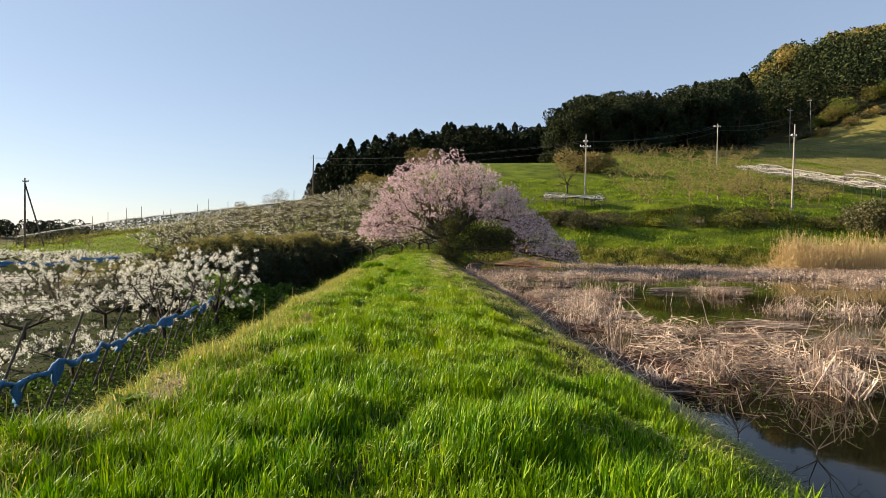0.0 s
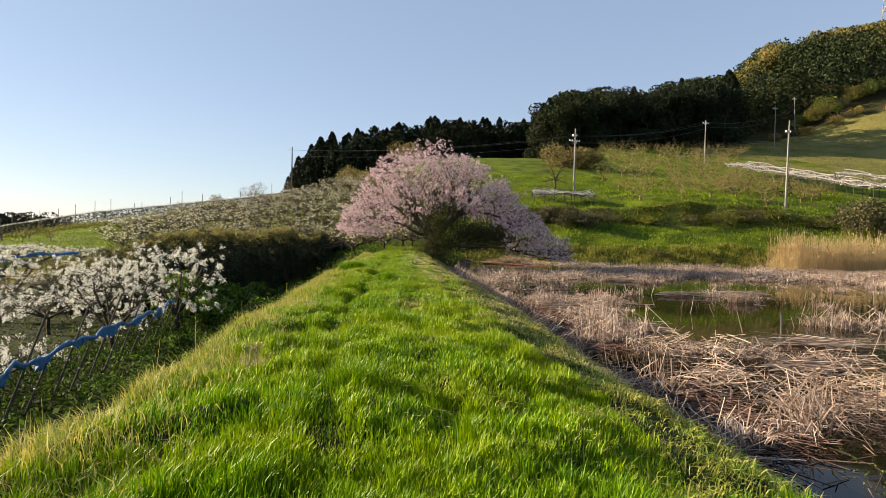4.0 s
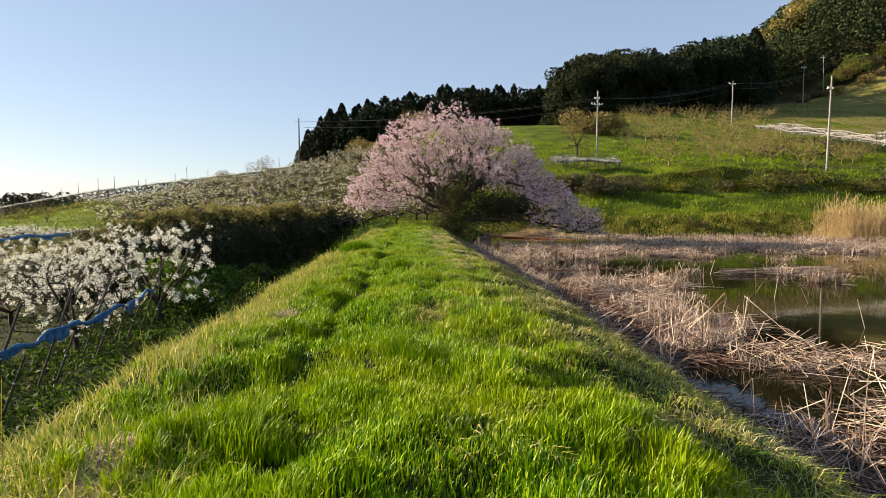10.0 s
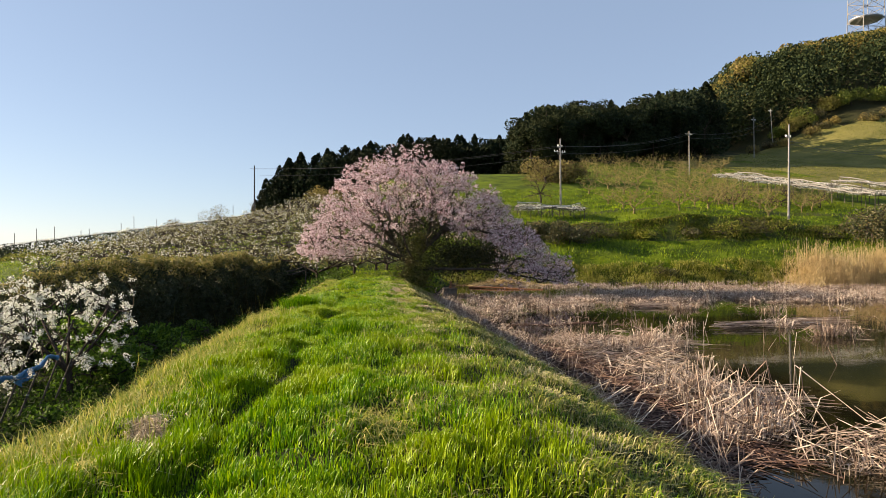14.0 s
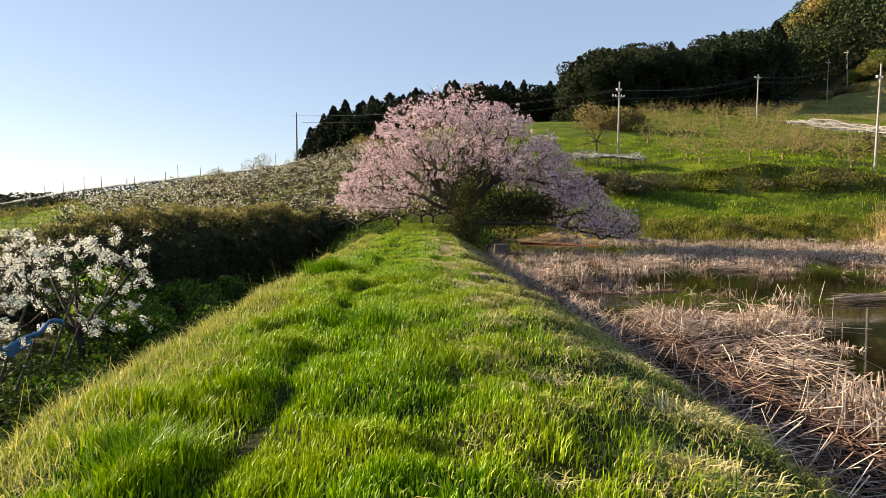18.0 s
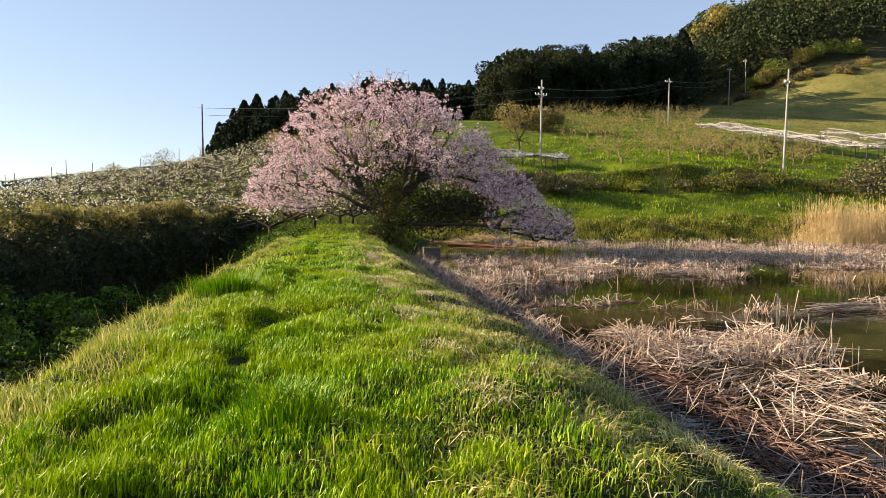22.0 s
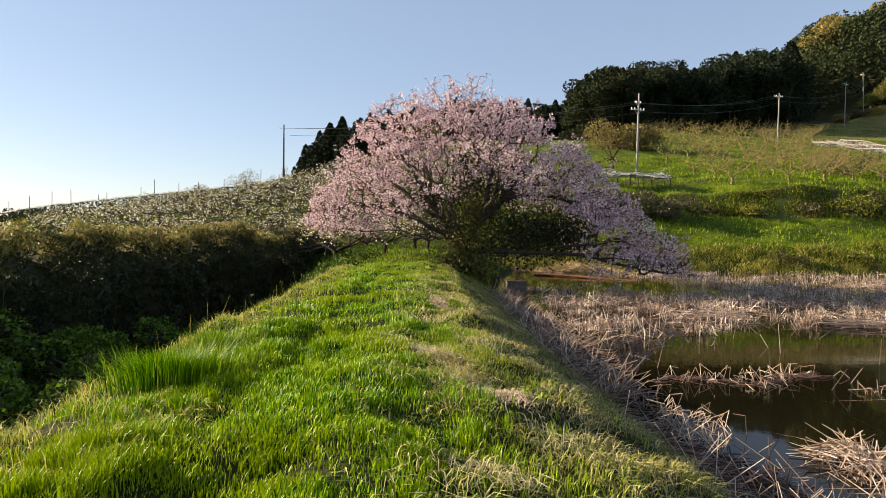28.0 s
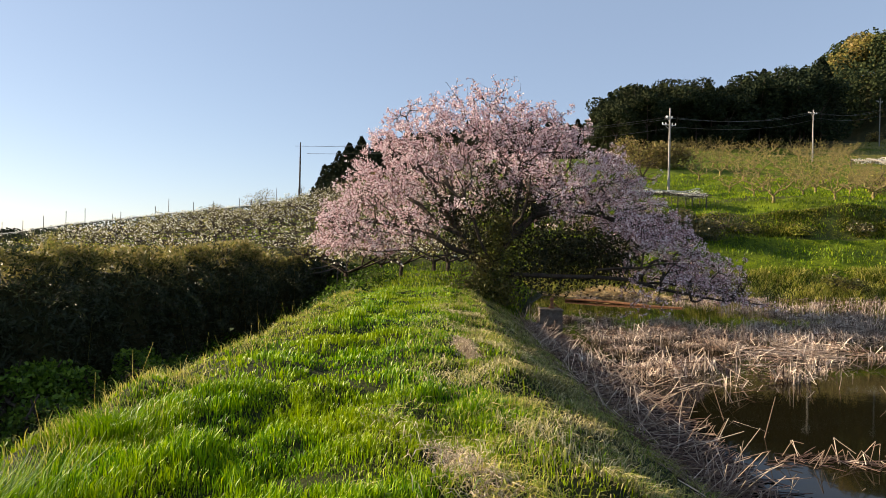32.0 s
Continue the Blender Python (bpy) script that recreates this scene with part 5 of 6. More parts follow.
# leafy bushes of weeds in the gully
for k, (x, y, h, w_) in enumerate([(-8.6, 37.5, 1.2, 1.5), (-9.6, 41.0, 1.4, 1.6), (-8.0, 33.0, 0.9, 1.3), (-7.6, 44.0, 1.0, 1.3), (-10.0, 46.0, 1.3, 1.4), (-9.2, 29.0, 0.8, 1.2), (-7.8, 40.0, 0.9, 1.2)]):
    shrub("weed_clump", x, y, h, w_, M_WEED, "leafy green clump of weeds below the dam", 240 + k, 0.13, 1500)
for k, (x, y, h, w_) in enumerate([(-12.9, 43.6, 2.0, 1.6), (-12.0, 45.2, 1.5, 1.4), (-14.6, 43.0, 2.2, 1.7), (-10.6, 42.4, 1.2, 1.3), (-13.0, 40.4, 1.4, 1.5), (-11.4, 38.4, 1.3, 1.5), (-11.6, 48.6, 1.2, 1.2), (-13.8, 39.5, 2.9, 1.6), (-15.6, 41.5, 3.1, 1.9), (-12.4, 37.2, 1.9, 1.5)]):
    shrub("leafy_bush", x, y, h, w_, M_LUSH, "bright leafy bush at the foot of the bamboo thicket", 250 + k, 0.14, 1500)

# ---- reeds in the pond ----
POOLS = [(5.1, 35.1, 1.5, 1.5), (3.2, 48.3, 0.8, 1.1), (8.8, 54.6, 5.2, 2.6), (4.7, 32.8, 2.3, 1.9), (4.6, 17.2, 1.3, 1.8), (5.9, 16.9, 1.9, 1.3), (10.6, 37.5, 5.2, 3.2), (17.5, 37.0, 4.6, 2.3), (9.6, 25.0, 2.4, 3.6), (6.5, 24.8, 1.35, 2.1), (14.0, 27.5, 3.4, 2.2), (6.0, 9.0, 3.4, 2.7), (9.5, 10.5, 2.4, 1.6), (7.0, 58.0, 4.5, 3.5), (24.0, 31.0, 6.0, 3.5), (7.9, 21.8, 1.5, 1.4), (10.5, 31.5, 3.4, 1.6), (3.6, 25.6, 0.3, 0.8), (12.0, 20.5, 2.6, 2.2), (8.6, 19.4, 1.6, 1.1), (11.0, 12.0, 2.4, 2.6), (18.0, 20.0, 4.0, 2.6), (21.0, 42.0, 5.0, 2.0)]


def open_water(x, y):
    e = np.full(np.shape(x), 9.0)
    for px_, py_, rx_, ry_ in POOLS:
        e = np.minimum(e, ((x - px_) / rx_) ** 2 + ((y - py_) / ry_) ** 2)
    return e + 0.35 * wave(x, y, 1.7, 3.0)


def shore_at(y):
    return lin(y, [0, 7, 15, 24, 34, 45, 52, 60, 66], [4.4, 4.0, 3.5, 3.15, 2.6, 2.2, 2.3, 3.5, 5.0])


def reed_cover(x, y):
    """How much of the water the dead reeds cover."""
    o = x - shore_at(y)
    band = 0.74 * np.exp(-((o - 2.4) / 1.3) ** 2) * ss(8, 11, y)
    c = np.maximum(np.maximum(band, (0.34 + 0.26 * ss(27, 32, y)) * np.exp(-((o - 0.4) / 0.45) ** 2)), 0.43 + 0.15 * ss(41, 46, y)) + 0.30 * wave(x, y, 0.9, 1.0) + 0.40 * wave(x, y, 2.1, 4.0) + 0.2 * wave(x, y, 4.3, 2.0)
    c = np.maximum(c - 0.16 * ss(33, 35, y) * ss(43, 40, y) * ss(4.5, 3.0, o), 0.5 * np.exp(-((o - 1.1) / 0.9) ** 2) * ss(33, 35, y) + 0.25 * wave(x, y, 2.1, 4.0))
    c = c - 0.13 * ss(1.7, 0.6, o) * ss(14, 16, y) * ss(28, 25, y)
    c = c + 0.30 * np.exp(-((y - 47.5) / 3.2) ** 2) * ss(2.0, 4.5, o)
    return np.clip((c - 0.56) * 2.7, 0, 1) * ss(0.9, 1.35, open_water(x, y)) * ss(-0.15, 0.5, o + 0.3 * wave(x, y, 1.3, 2.0) + 0.35 * wave(0.3 * x, y, 0.6, 5.0))


def reed_spots(n, rng, lo=4.0, hi=66.0, power=1.0):
    y = lo + rng.uniform(0, 1, n) ** power * (hi - lo)
    x = shore_at(y) + rng.uniform(0, 1, n) ** 1.1 * np.minimum(4 + 0.8 * y, 50)
    keep = rng.uniform(size=n) < reed_cover(x, y)
    keep &= rng.uniform(size=n) > 0.8 * ss(56, 59, y) * ss(67, 65, y)
    return x[keep], y[keep]


def off_bank(p0, p1):
    return (p0[:, 2] > land(p0[:, 0], p0[:, 1]) - 0.45) & (p1[:, 2] > land(p1[:, 0], p1[:, 1]) - 0.05)


def thick(x, y):
    return 0.0080 * np.clip(np.hypot(x, y - 16) / 30, 1, 2.2)


rng = np.random.default_rng(81)
# clumps of stalks snapped half way, their tops folded down to the water
cx_, cy_ = reed_spots(7200, rng)
kk = rng.integers(4, 13, len(cx_))
w = np.repeat(np.arange(len(cx_)), kk)
n = len(w)
cr, cd, ch = rng.uniform(0.10, 0.42, len(cx_)), rng.uniform(0, 6.28, len(cx_)), rng.uniform(0.22, 0.95, len(cx_)) * lin(cy_, [0, 15, 17, 19.5, 21, 29, 33, 42, 48, 66], [1.0, 0.9, 0.5, 0.5, 1.0, 0.9, 0.62, 0.62, 0.5, 0.4])
x, y = cx_[w] + rng.normal(size=n) * cr[w], cy_[w] + rng.normal(size=n) * cr[w]
L = np.clip(ch[w] * rng.uniform(0.5, 1.25, n), 0.06, 1.0)
t_, a = np.abs(rng.normal(size=n)) * 0.22, cd[w] + rng.normal(size=n) * 0.8
p0 = np.stack([x, y, 0 * x + WATER - 0.05], 1)
p1 = p0 + np.stack([L * np.sin(t_) * np.cos(a), L * np.sin(t_) * np.sin(a), L * np.cos(t_)], 1)
ok = off_bank(p0, p1)
br = thick(x, y) * rng.uniform(0.7, 1.4, n)
stuff("standing_reeds", tubes("standing_reeds", p0[ok], p1[ok], br[ok], br[ok] * 0.8, M_REED, 3), "broken upright stubs of dead reeds in the water", "reeds")
fold = ok & (rng.uniform(size=n) < 0.55)
q0 = p1[fold]
L2, b_ = rng.uniform(0.4, 1.0, len(q0)) * (0.3 + L[fold]), cd[w][fold] + rng.normal(size=len(q0)) * 0.9
dz = np.minimum((q0[:, 2] - WATER) * rng.uniform(0.6, 1.05, len(q0)), L2 * 0.97)
hz = np.sqrt(np.maximum(L2 ** 2 - dz ** 2, 0))
q1 = q0 + np.stack([hz * np.cos(b_), hz * np.sin(b_), -dz], 1)
ok2 = off_bank(q0, q1)
stuff("folded_reeds", tubes("folded_reeds", q0[ok2], q1[ok2], br[fold][ok2], br[fold][ok2] * 0.6, M_REED, 3), "snapped pale reed stalks folded down onto the water", "reeds")
# stalks lying on the water, in swathes of one direction
x, y = reed_spots(40000, rng)
n = len(x)
a, L, e = 2.4 * wave(x, y, 0.8, 6.0) + rng.normal(size=n) * 0.8, rng.uniform(0.18, 0.72, n), rng.normal(size=n) * 0.18
z0 = WATER + rng.uniform(0, 1, n) * 0.30 * reed_cover(x, y)
p0 = np.stack([x - 0.5 * L * np.cos(a), y - 0.5 * L * np.sin(a), z0], 1)
p1 = p0 + np.stack([L * np.cos(a) * np.cos(e), L * np.sin(a) * np.cos(e), L * np.sin(e)], 1)
p1[:, 2] = np.maximum(p1[:, 2], WATER + 0.01)
ok = off_bank(p0, p1)
br = thick(x, y) * rng.uniform(0.7, 1.4, n)
old = rng.uniform(size=n) < 0.72
for name_, sel, mat_, lab in (("fallen_reeds", ok & ~old, M_REED, "swathes of pale fallen reed stalks on the pond"), ("rotten_reeds", ok & old, M_LITTER, "brown rotting reed stalks lying on the water")):
    stuff(name_, tubes(name_, p0[sel], p1[sel], br[sel], br[sel] * 0.7, mat_, 3), lab, "reeds")
# fine short stubs in the shallows at the far end
n = 17000
y = rng.uniform(47, 66, n)
x = shore_at(y) + rng.uniform(0.1, 1, n) * 46
keep = (open_water(x, y) > 1.0) & (wave(x, y, 0.7, 3.0) + 0.5 * wave(x, y, 1.9, 1.0) + 0.25 * rng.normal(size=n) > -0.1) & (rng.uniform(size=n) > 0.6 * ss(56, 59, y) * ss(67, 65, y))
x, y = x[keep], y[keep]
n = len(x)
p0 = np.stack([x, y, 0 * x + WATER - 0.05], 1)
p1 = p0 + np.stack([rng.normal(size=n) * 0.08, rng.normal(size=n) * 0.08, rng.uniform(0.1, 0.4, n)], 1)
ok = off_bank(p0, p1)
stuff("reed_stubble", tubes("reed_stubble", p0[ok], p1[ok], 0.013, 0.010, M_REED, 3), "fine short reed stubble in the far shallows", "reeds")
# dead leaves drooping in tents over the clumps
sel = rng.integers(0, len(cx_), 2700)
kk = rng.integers(8, 26, len(sel))
w = np.repeat(sel, kk)
n = len(w)
x, y = cx_[w] + rng.normal(size=n) * 0.16, cy_[w] + rng.normal(size=n) * 0.16
out = np.stack([x - cx_[w], y - cy_[w], 0 * x], 1) * 5 + np.stack([np.cos(cd[w]), np.sin(cd[w]), 0 * x], 1) * 0.6
h = ch[w] * rng.uniform(0.35, 0.95, n)
keep = land(x, y) < WATER
r = np.stack([x, y, 0 * x + WATER - 0.02], 1)[keep]
stuff("reed_leaf_tents", blades("reed_leaf_tents", r, h[keep], np.clip(0.017 * np.hypot(x, y - 16) / 20, 0.017, 0.028)[keep] * rng.uniform(0.7, 1.4, len(r)), rng.uniform(0.3, 1.9, len(r)), M_REED, rng, out[keep]), "drooping pale dead leaves over the reed clumps", "reeds")
# flat dead leaves lying folded over the mat
x, y = reed_spots(24000, rng)
n = len(x)
r = np.stack([x, y, WATER + rng.uniform(0.0, 0.30, n) * reed_cover(x, y)], 1)
stuff("reed_straps", blades("reed_straps", r, rng.uniform(0.18, 0.5, n), rng.uniform(0.012, 0.022, n), rng.uniform(1.2, 4.0, n), M_REED, rng), "flat pale dead reed leaves lying folded on the mat", "reeds")
# rotten litter washed up along the foot of the dam
n = 15000
y = rng.uniform(8, 50, n)
x = shore_at(y) - 0.25 + rng.uniform(0, 1, n) ** 1.2 * (1.9 - 0.9 * ss(28, 31, y))
keep = open_water(x, y) + 0.3 * rng.normal(size=n) > 1.0
x, y = x[keep], y[keep]
n = len(x)
a, L = rng.uniform(0, 6.28, n), rng.uniform(0.15, 0.6, n)
zz = np.maximum(WATER, land(x, y)) + rng.uniform(0.0, 0.06, n)
p0 = np.stack([x, y, zz], 1)
p1 = p0 + np.stack([L * np.cos(a), L * np.sin(a), 0.12 * rng.normal(size=n) * L], 1)
p1[:, 2] = np.maximum(p1[:, 2], np.maximum(land(p1[:, 0], p1[:, 1]), WATER) + 0.01)
stuff("shore_litter", tubes("shore_litter", p0, p1, 0.010, 0.007, M_LITTER, 3), "dark rotten reed litter along the foot of the dam", "reeds")
# larger heaps near the dam
rng = np.random.default_rng(83)
hx = np.array([6.5, 7.6, 8.8, 7.2, 9.8, 7.0, 5.7, 6.2, 5.6, 5.2, 6.4, 7.6, 6.2, 5.0])
hy = np.array([13.6, 15.0, 16.5, 13.2, 14.2, 18.0, 15.4, 19.2, 25.2, 28.9, 29.2, 30.2, 26.6, 31.0])
hs = np.array([1.2, 1.3, 1.2, 1.0, 1.3, 1.0, 0.8, 0.8, 0.7, 0.5, 0.55, 0.7, 0.8, 0.45])
n = 2200
w = rng.integers(0, len(hx), n)
x, y = hx[w] + rng.normal(size=n) * hs[w] * 0.62, hy[w] + rng.normal(size=n) * hs[w] * 0.62
rr = np.hypot(x - hx[w], y - hy[w]) / hs[w]
z = WATER + rng.uniform(0.0, 1, n) * 0.6 * np.exp(-rr * rr) * np.minimum(hs[w], 1.0)
a, e, L = rng.uniform(0, 6.28, n), rng.normal(size=n) * 0.35, rng.uniform(0.3, 0.9, n)
d = np.stack([np.cos(a) * np.cos(e), np.sin(a) * np.cos(e), np.sin(e)], 1) * L[:, None]
p0, p1 = np.stack([x, y, z], 1) - d / 2, np.stack([x, y, z], 1) + d / 2
p0[:, 2], p1[:, 2] = np.maximum(p0[:, 2], WATER - 0.03), np.maximum(p1[:, 2], WATER - 0.03)
stuff("reed_heaps", tubes("reed_heaps", p0, p1, rng.uniform(0.005, 0.010, n), 0.004, M_REED, 3), "tangled heaps of pale broken reeds near the dam", "reeds")
# bundles of long stalks lying side by side
for bx, by, ang, nb, ln in ((7.2, 29.6, -25, 70, 2.4), (8.4, 17.0, 10, 60, 1.9), (6.0, 22.6, -8, 60, 2.2), (12.5, 33.6, 15, 40, 2.2), (10.4, 20.0, -18, 50, 2.0), (5.1, 27.0, 35, 40, 1.4), (16.0, 34.6, -12, 40, 2.2), (13.0, 42.5, 8, 50, 2.4), (9.0, 44.0, -14, 50, 2.2)):
    a = radians(ang) + rng.normal(size=nb) * 0.22
    c = np.stack([bx + rng.normal(size=nb) * 0.35, by + rng.normal(size=nb) * 0.22, WATER + 0.03 + np.abs(rng.normal(size=nb)) * 0.09], 1)
    d = np.stack([np.cos(a), np.sin(a), rng.normal(size=nb) * 0.05], 1) * (ln * rng.uniform(0.6, 1.1, nb) / 2)[:, None]
    p0, p1 = c - d, c + d
    p0[:, 2], p1[:, 2] = np.maximum(p0[:, 2], WATER), np.maximum(p1[:, 2], WATER)
    stuff("reed_bundle", tubes("reed_bundle", p0, p1, 0.009, 0.007, M_REED, 4), "pale reed stalks lying side by side on the water", "reeds")
# short stalks snapped into angles, standing in the open water beside the dam
f = rng.uniform(0, 1, 60)
x = np.concatenate([3.9 + 3.5 * f + rng.normal(size=60) * 0.15, shore_at(32.4) + 0.35 + np.abs(rng.normal(size=110)) * 0.45])
y = np.concatenate([35.0 + 0.6 * f + 0.25 * np.sin(f * 9) + rng.normal(size=60) * 0.16, 32.4 + rng.normal(size=110) * 0.75])
n = len(x)
p0 = np.stack([x, y, 0 * x + WATER - 0.05], 1)
p1 = p0 + np.stack([rng.normal(size=n) * 0.10, rng.normal(size=n) * 0.10, rng.uniform(0.08, 0.36, n)], 1)
a, L = rng.uniform(0, 6.28, n), rng.uniform(0.10, 0.32, n)
p2 = p1 + np.stack([L * np.cos(a), L * np.sin(a), rng.uniform(-0.4, 0.02, n)], 1)
p2[:, 2] = np.maximum(p2[:, 2], WATER + 0.01)
ok = off_bank(p0, p1) & off_bank(p1, p2)
f = rng.uniform(0, 1, 160)
a = rng.normal(size=160) * 0.5
q0 = np.stack([3.8 + 3.6 * f, 35.0 + 0.6 * f + 0.25 * np.sin(f * 9) + rng.normal(size=160) * 0.13, WATER + rng.uniform(0.0, 0.03, 160)], 1)
q1 = q0 + np.stack([np.cos(a), np.sin(a), 0 * a], 1) * rng.uniform(0.1, 0.5, 160)[:, None]
stuff("floating_stalks", tubes("floating_stalks", q0, q1, 0.006, 0.005, M_LITTER, 3), "thin brown mat of broken stalks floating on the pond", "reeds")
stuff("snapped_stalks", tubes("snapped_stalks", np.concatenate([p0[ok], p1[ok]]), np.concatenate([p1[ok], p2[ok]]), 0.0055, 0.005, M_REED, 4), "short pale reed stalks snapped into angles in open water", "reeds")
# single taller stalks standing in the water
n = 110
x, y = rng.uniform(3.6, 20, n), rng.uniform(8, 46, n)
keep = open_water(x, y) > 0.25
p0 = np.stack([x, y, 0 * x + WATER - 0.05], 1)[keep]
p1 = p0 + np.stack([rng.normal(size=len(p0)) * 0.16, rng.normal(size=len(p0)) * 0.16, rng.uniform(0.25, 0.75, len(p0))], 1)
stuff("lone_stalks", tubes("lone_stalks", p0, p1, 0.008, 0.006, M_REED, 4), "single dead reed stalks standing in the water", "reeds")
# stalks broken down along the foot of the dam
n = 4600
y = rng.uniform(9, 50, n)
sh = lin(y, [0, 7, 15, 24, 34, 45, 52], [4.4, 4.0, 3.5, 3.15, 2.6, 2.2, 2.3])
x = sh - 0.35 + np.abs(rng.normal(size=n)) * 0.6 * (1 + 0.6 * wave(0 * y, y, 0.7, 1.0))
keep = (wave(x, y, 1.6, 2.2) + 0.3 * rng.normal(size=n) > 0.15 - 0.65 * ss(25, 32, y)) & (open_water(x, y) > 1.05)
x, y = x[keep], y[keep]
n = len(x)
a, e, L = rng.uniform(0, 6.28, n), np.abs(rng.normal(size=n)) * 0.55, rng.uniform(0.2, 0.75, n)
p0 = np.stack([x, y, np.maximum(WATER, land(x, y)) + rng.uniform(-0.02, 0.06, n)], 1)
p1 = p0 + np.stack([np.cos(a) * np.cos(e), np.sin(a) * np.cos(e), np.sin(e)], 1) * L[:, None]
p1[:, 2] = np.maximum(p1[:, 2], land(p1[:, 0], p1[:, 1]) + 0.02)
stuff("shore_reeds", tubes("shore_reeds", p0, p1, 0.0065, 0.005, M_REED, 3), "broken reed stalks along the foot of the dam", "reeds")
# brown heap of dead growth and a fallen log at the end of the pond
n = 2600
x, y = 9.2 + rng.normal(size=n) * 1.5, 66.3 + rng.normal(size=n) * 0.6
a, L = rng.uniform(0, 6.28, n), rng.uniform(0.3, 0.9, n)
zz = np.maximum(WATER, land(x, y)) + rng.uniform(0, 1, n) * 0.45 * np.exp(-((x - 9.2) / 1.6) ** 2)
p0 = np.stack([x, y, zz], 1)
p1 = p0 + np.stack([L * np.cos(a), L * np.sin(a), 0.2 * rng.normal(size=n) * L], 1)
p1[:, 2] = np.maximum(p1[:, 2], np.maximum(land(p1[:, 0], p1[:, 1]), WATER) + 0.01)
stuff("dead_growth", tubes("dead_growth", p0, p1, 0.016, 0.010, M_REEDTALL, 3), "rusty brown heap of dead growth at the water's edge", "reeds")
lg = np.linspace(0, 1, 12)
tagged(new("fallen_log", bent_tube("fallen_log", np.stack([5.6 + 5.3 * lg, 61.8 - 3.4 * lg + 0.12 * np.sin(lg * 7), WATER + 0.04 + 0.05 * np.sin(lg * 5)], 1), 0.075, M_RUST, 8)), "thin reddish fallen log lying in the shallows", "log")
# tall dry reeds on the far shore
n = 3800
x, y = rng.uniform(33.5, 54, n), 62.5 + rng.normal(size=n) * 1.7
p0 = np.stack([x, y, 0 * x + WATER - 0.05], 1)
h = np.clip(2.4 + 0.6 * rng.normal(size=n) + 0.4 * np.sin(x * 1.1) + 0.25 * np.sin(x * 2.9), 1.0, 3.9) * ss(33.2, 35, x)
p1 = p0 + np.stack([rng.normal(size=n) * 0.32, rng.normal(size=n) * 0.32, h], 1)
lf = rng.integers(0, n, 9000)
ff = rng.uniform(0.35, 1.05, 9000)[:, None]
stuff("reed_leaves", leaves("reed_leaves", p0[lf] * (1 - ff) + p1[lf] * ff + rng.normal(size=(9000, 3)) * 0.06, rng.uniform(0.25, 0.6, 9000), 0.035, M_REEDTALL, rng, 0.0, np.array([[0.2, 0.0, 1.2]])), "dry leaves and plumes of the tall reeds", "reeds")
stuff("tall_reeds", tubes("tall_reeds", p0, p1, 0.012, 0.006, M_REEDTALL, 3), "stand of tall golden dry reeds on the far shore", "reeds")
# rough dry grass on the far bank
n = 30000
x = rng.uniform(4, 56, n)
y = 66.6 + rng.uniform(0, 1, n) * 4.6 + 0.02 * np.clip(x - 10, 0, 60)
r = np.stack([x, y, land(x, y) - 0.02], 1)
stuff("bank_tussocks", blades("bank_tussocks", r, np.clip(0.5 + 0.3 * wave(x, y, 1.1, 2.0) + 0.25 * wave(x, y, 2.9, 5.0), 0.12, 1.1) * rng.uniform(0.5, 1.1, n), rng.uniform(0.02, 0.045, n), rng.uniform(0.5, 1.8, n), M_BANKDRY, rng), "rough olive and straw tussocks on the far bank", "grass")
# rough growth on the terrace banks
n = 26000
x = rng.uniform(8, 62, n)
y = 78.0 + rng.uniform(0, 1, n) * 3.8 + 0.02 * np.clip(x - 10, 0, 60) - 0.6 * wave(x, 80 + 0 * x, 0.12, 4.0)
r = np.stack([x, y, land(x, y) - 0.02], 1)
stuff("terrace_tussocks", blades("terrace_tussocks", r, np.clip(0.26 + 0.25 * wave(x, y, 0.9, 2.0) + 0.15 * wave(x, y, 2.4, 5.0), 0.08, 0.7) * rng.uniform(0.5, 1.1, n), rng.uniform(0.04, 0.08, n), rng.uniform(0.6, 2.2, n), M_BANK, rng), "rough brownish tussocks on the terrace bank", "grass")
# grass of the terraces
n = 42000
x = rng.uniform(2, 66, n)
y = rng.uniform(69, 112, n)
keep = x < 0.72 * y + 4
r = np.stack([x, y, land(x, y) - 0.02], 1)[keep]
k = len(r)
stuff("field_grass", blades("field_grass", r, rng.uniform(0.12, 0.42, k), rng.uniform(0.04, 0.08, k), rng.uniform(0.3, 0.9, k), M_FIELD, rng), "bright green grass on the terraces", "grass")
n = 40000
x, y = scatter(n, 66, 190, 105, 215, rng)
keep = (y < lin(x, [66, 84, 112, 130, 160, 260], [170, 176, 203, 201, 194, 199])) & (x > 0.44 * y + 8) & (x < 0.85 * y + 10)
r = np.stack([x, y, land(x, y) - 0.02], 1)[keep]
k = len(r)
stuff("pasture_tussocks", blades("pasture_tussocks", r, rng.uniform(0.1, 0.34, k), rng.uniform(0.06, 0.14, k), rng.uniform(0.4, 1.2, k), M_BANK, rng), "rough tan and green tussocks on the open hill", "grass")
n = 16000
x, y = scatter(n, -95, -33, 72, 116, rng)
keep = x < orchard_end(y) + 2 + 1.5 * rng.normal(size=n)
r = np.stack([x, y, land(x, y) - 0.02], 1)[keep]
k = len(r)
stuff("field_grass", blades("field_grass", r, rng.uniform(0.10, 0.28, k), rng.uniform(0.06, 0.12, k), rng.uniform(0.3, 1.2, k), M_FIELD, rng), "bright green grass of the field beyond the orchard", "grass")
n = 16000
x, y = scatter(n, -9, 5, 50, 72, rng)
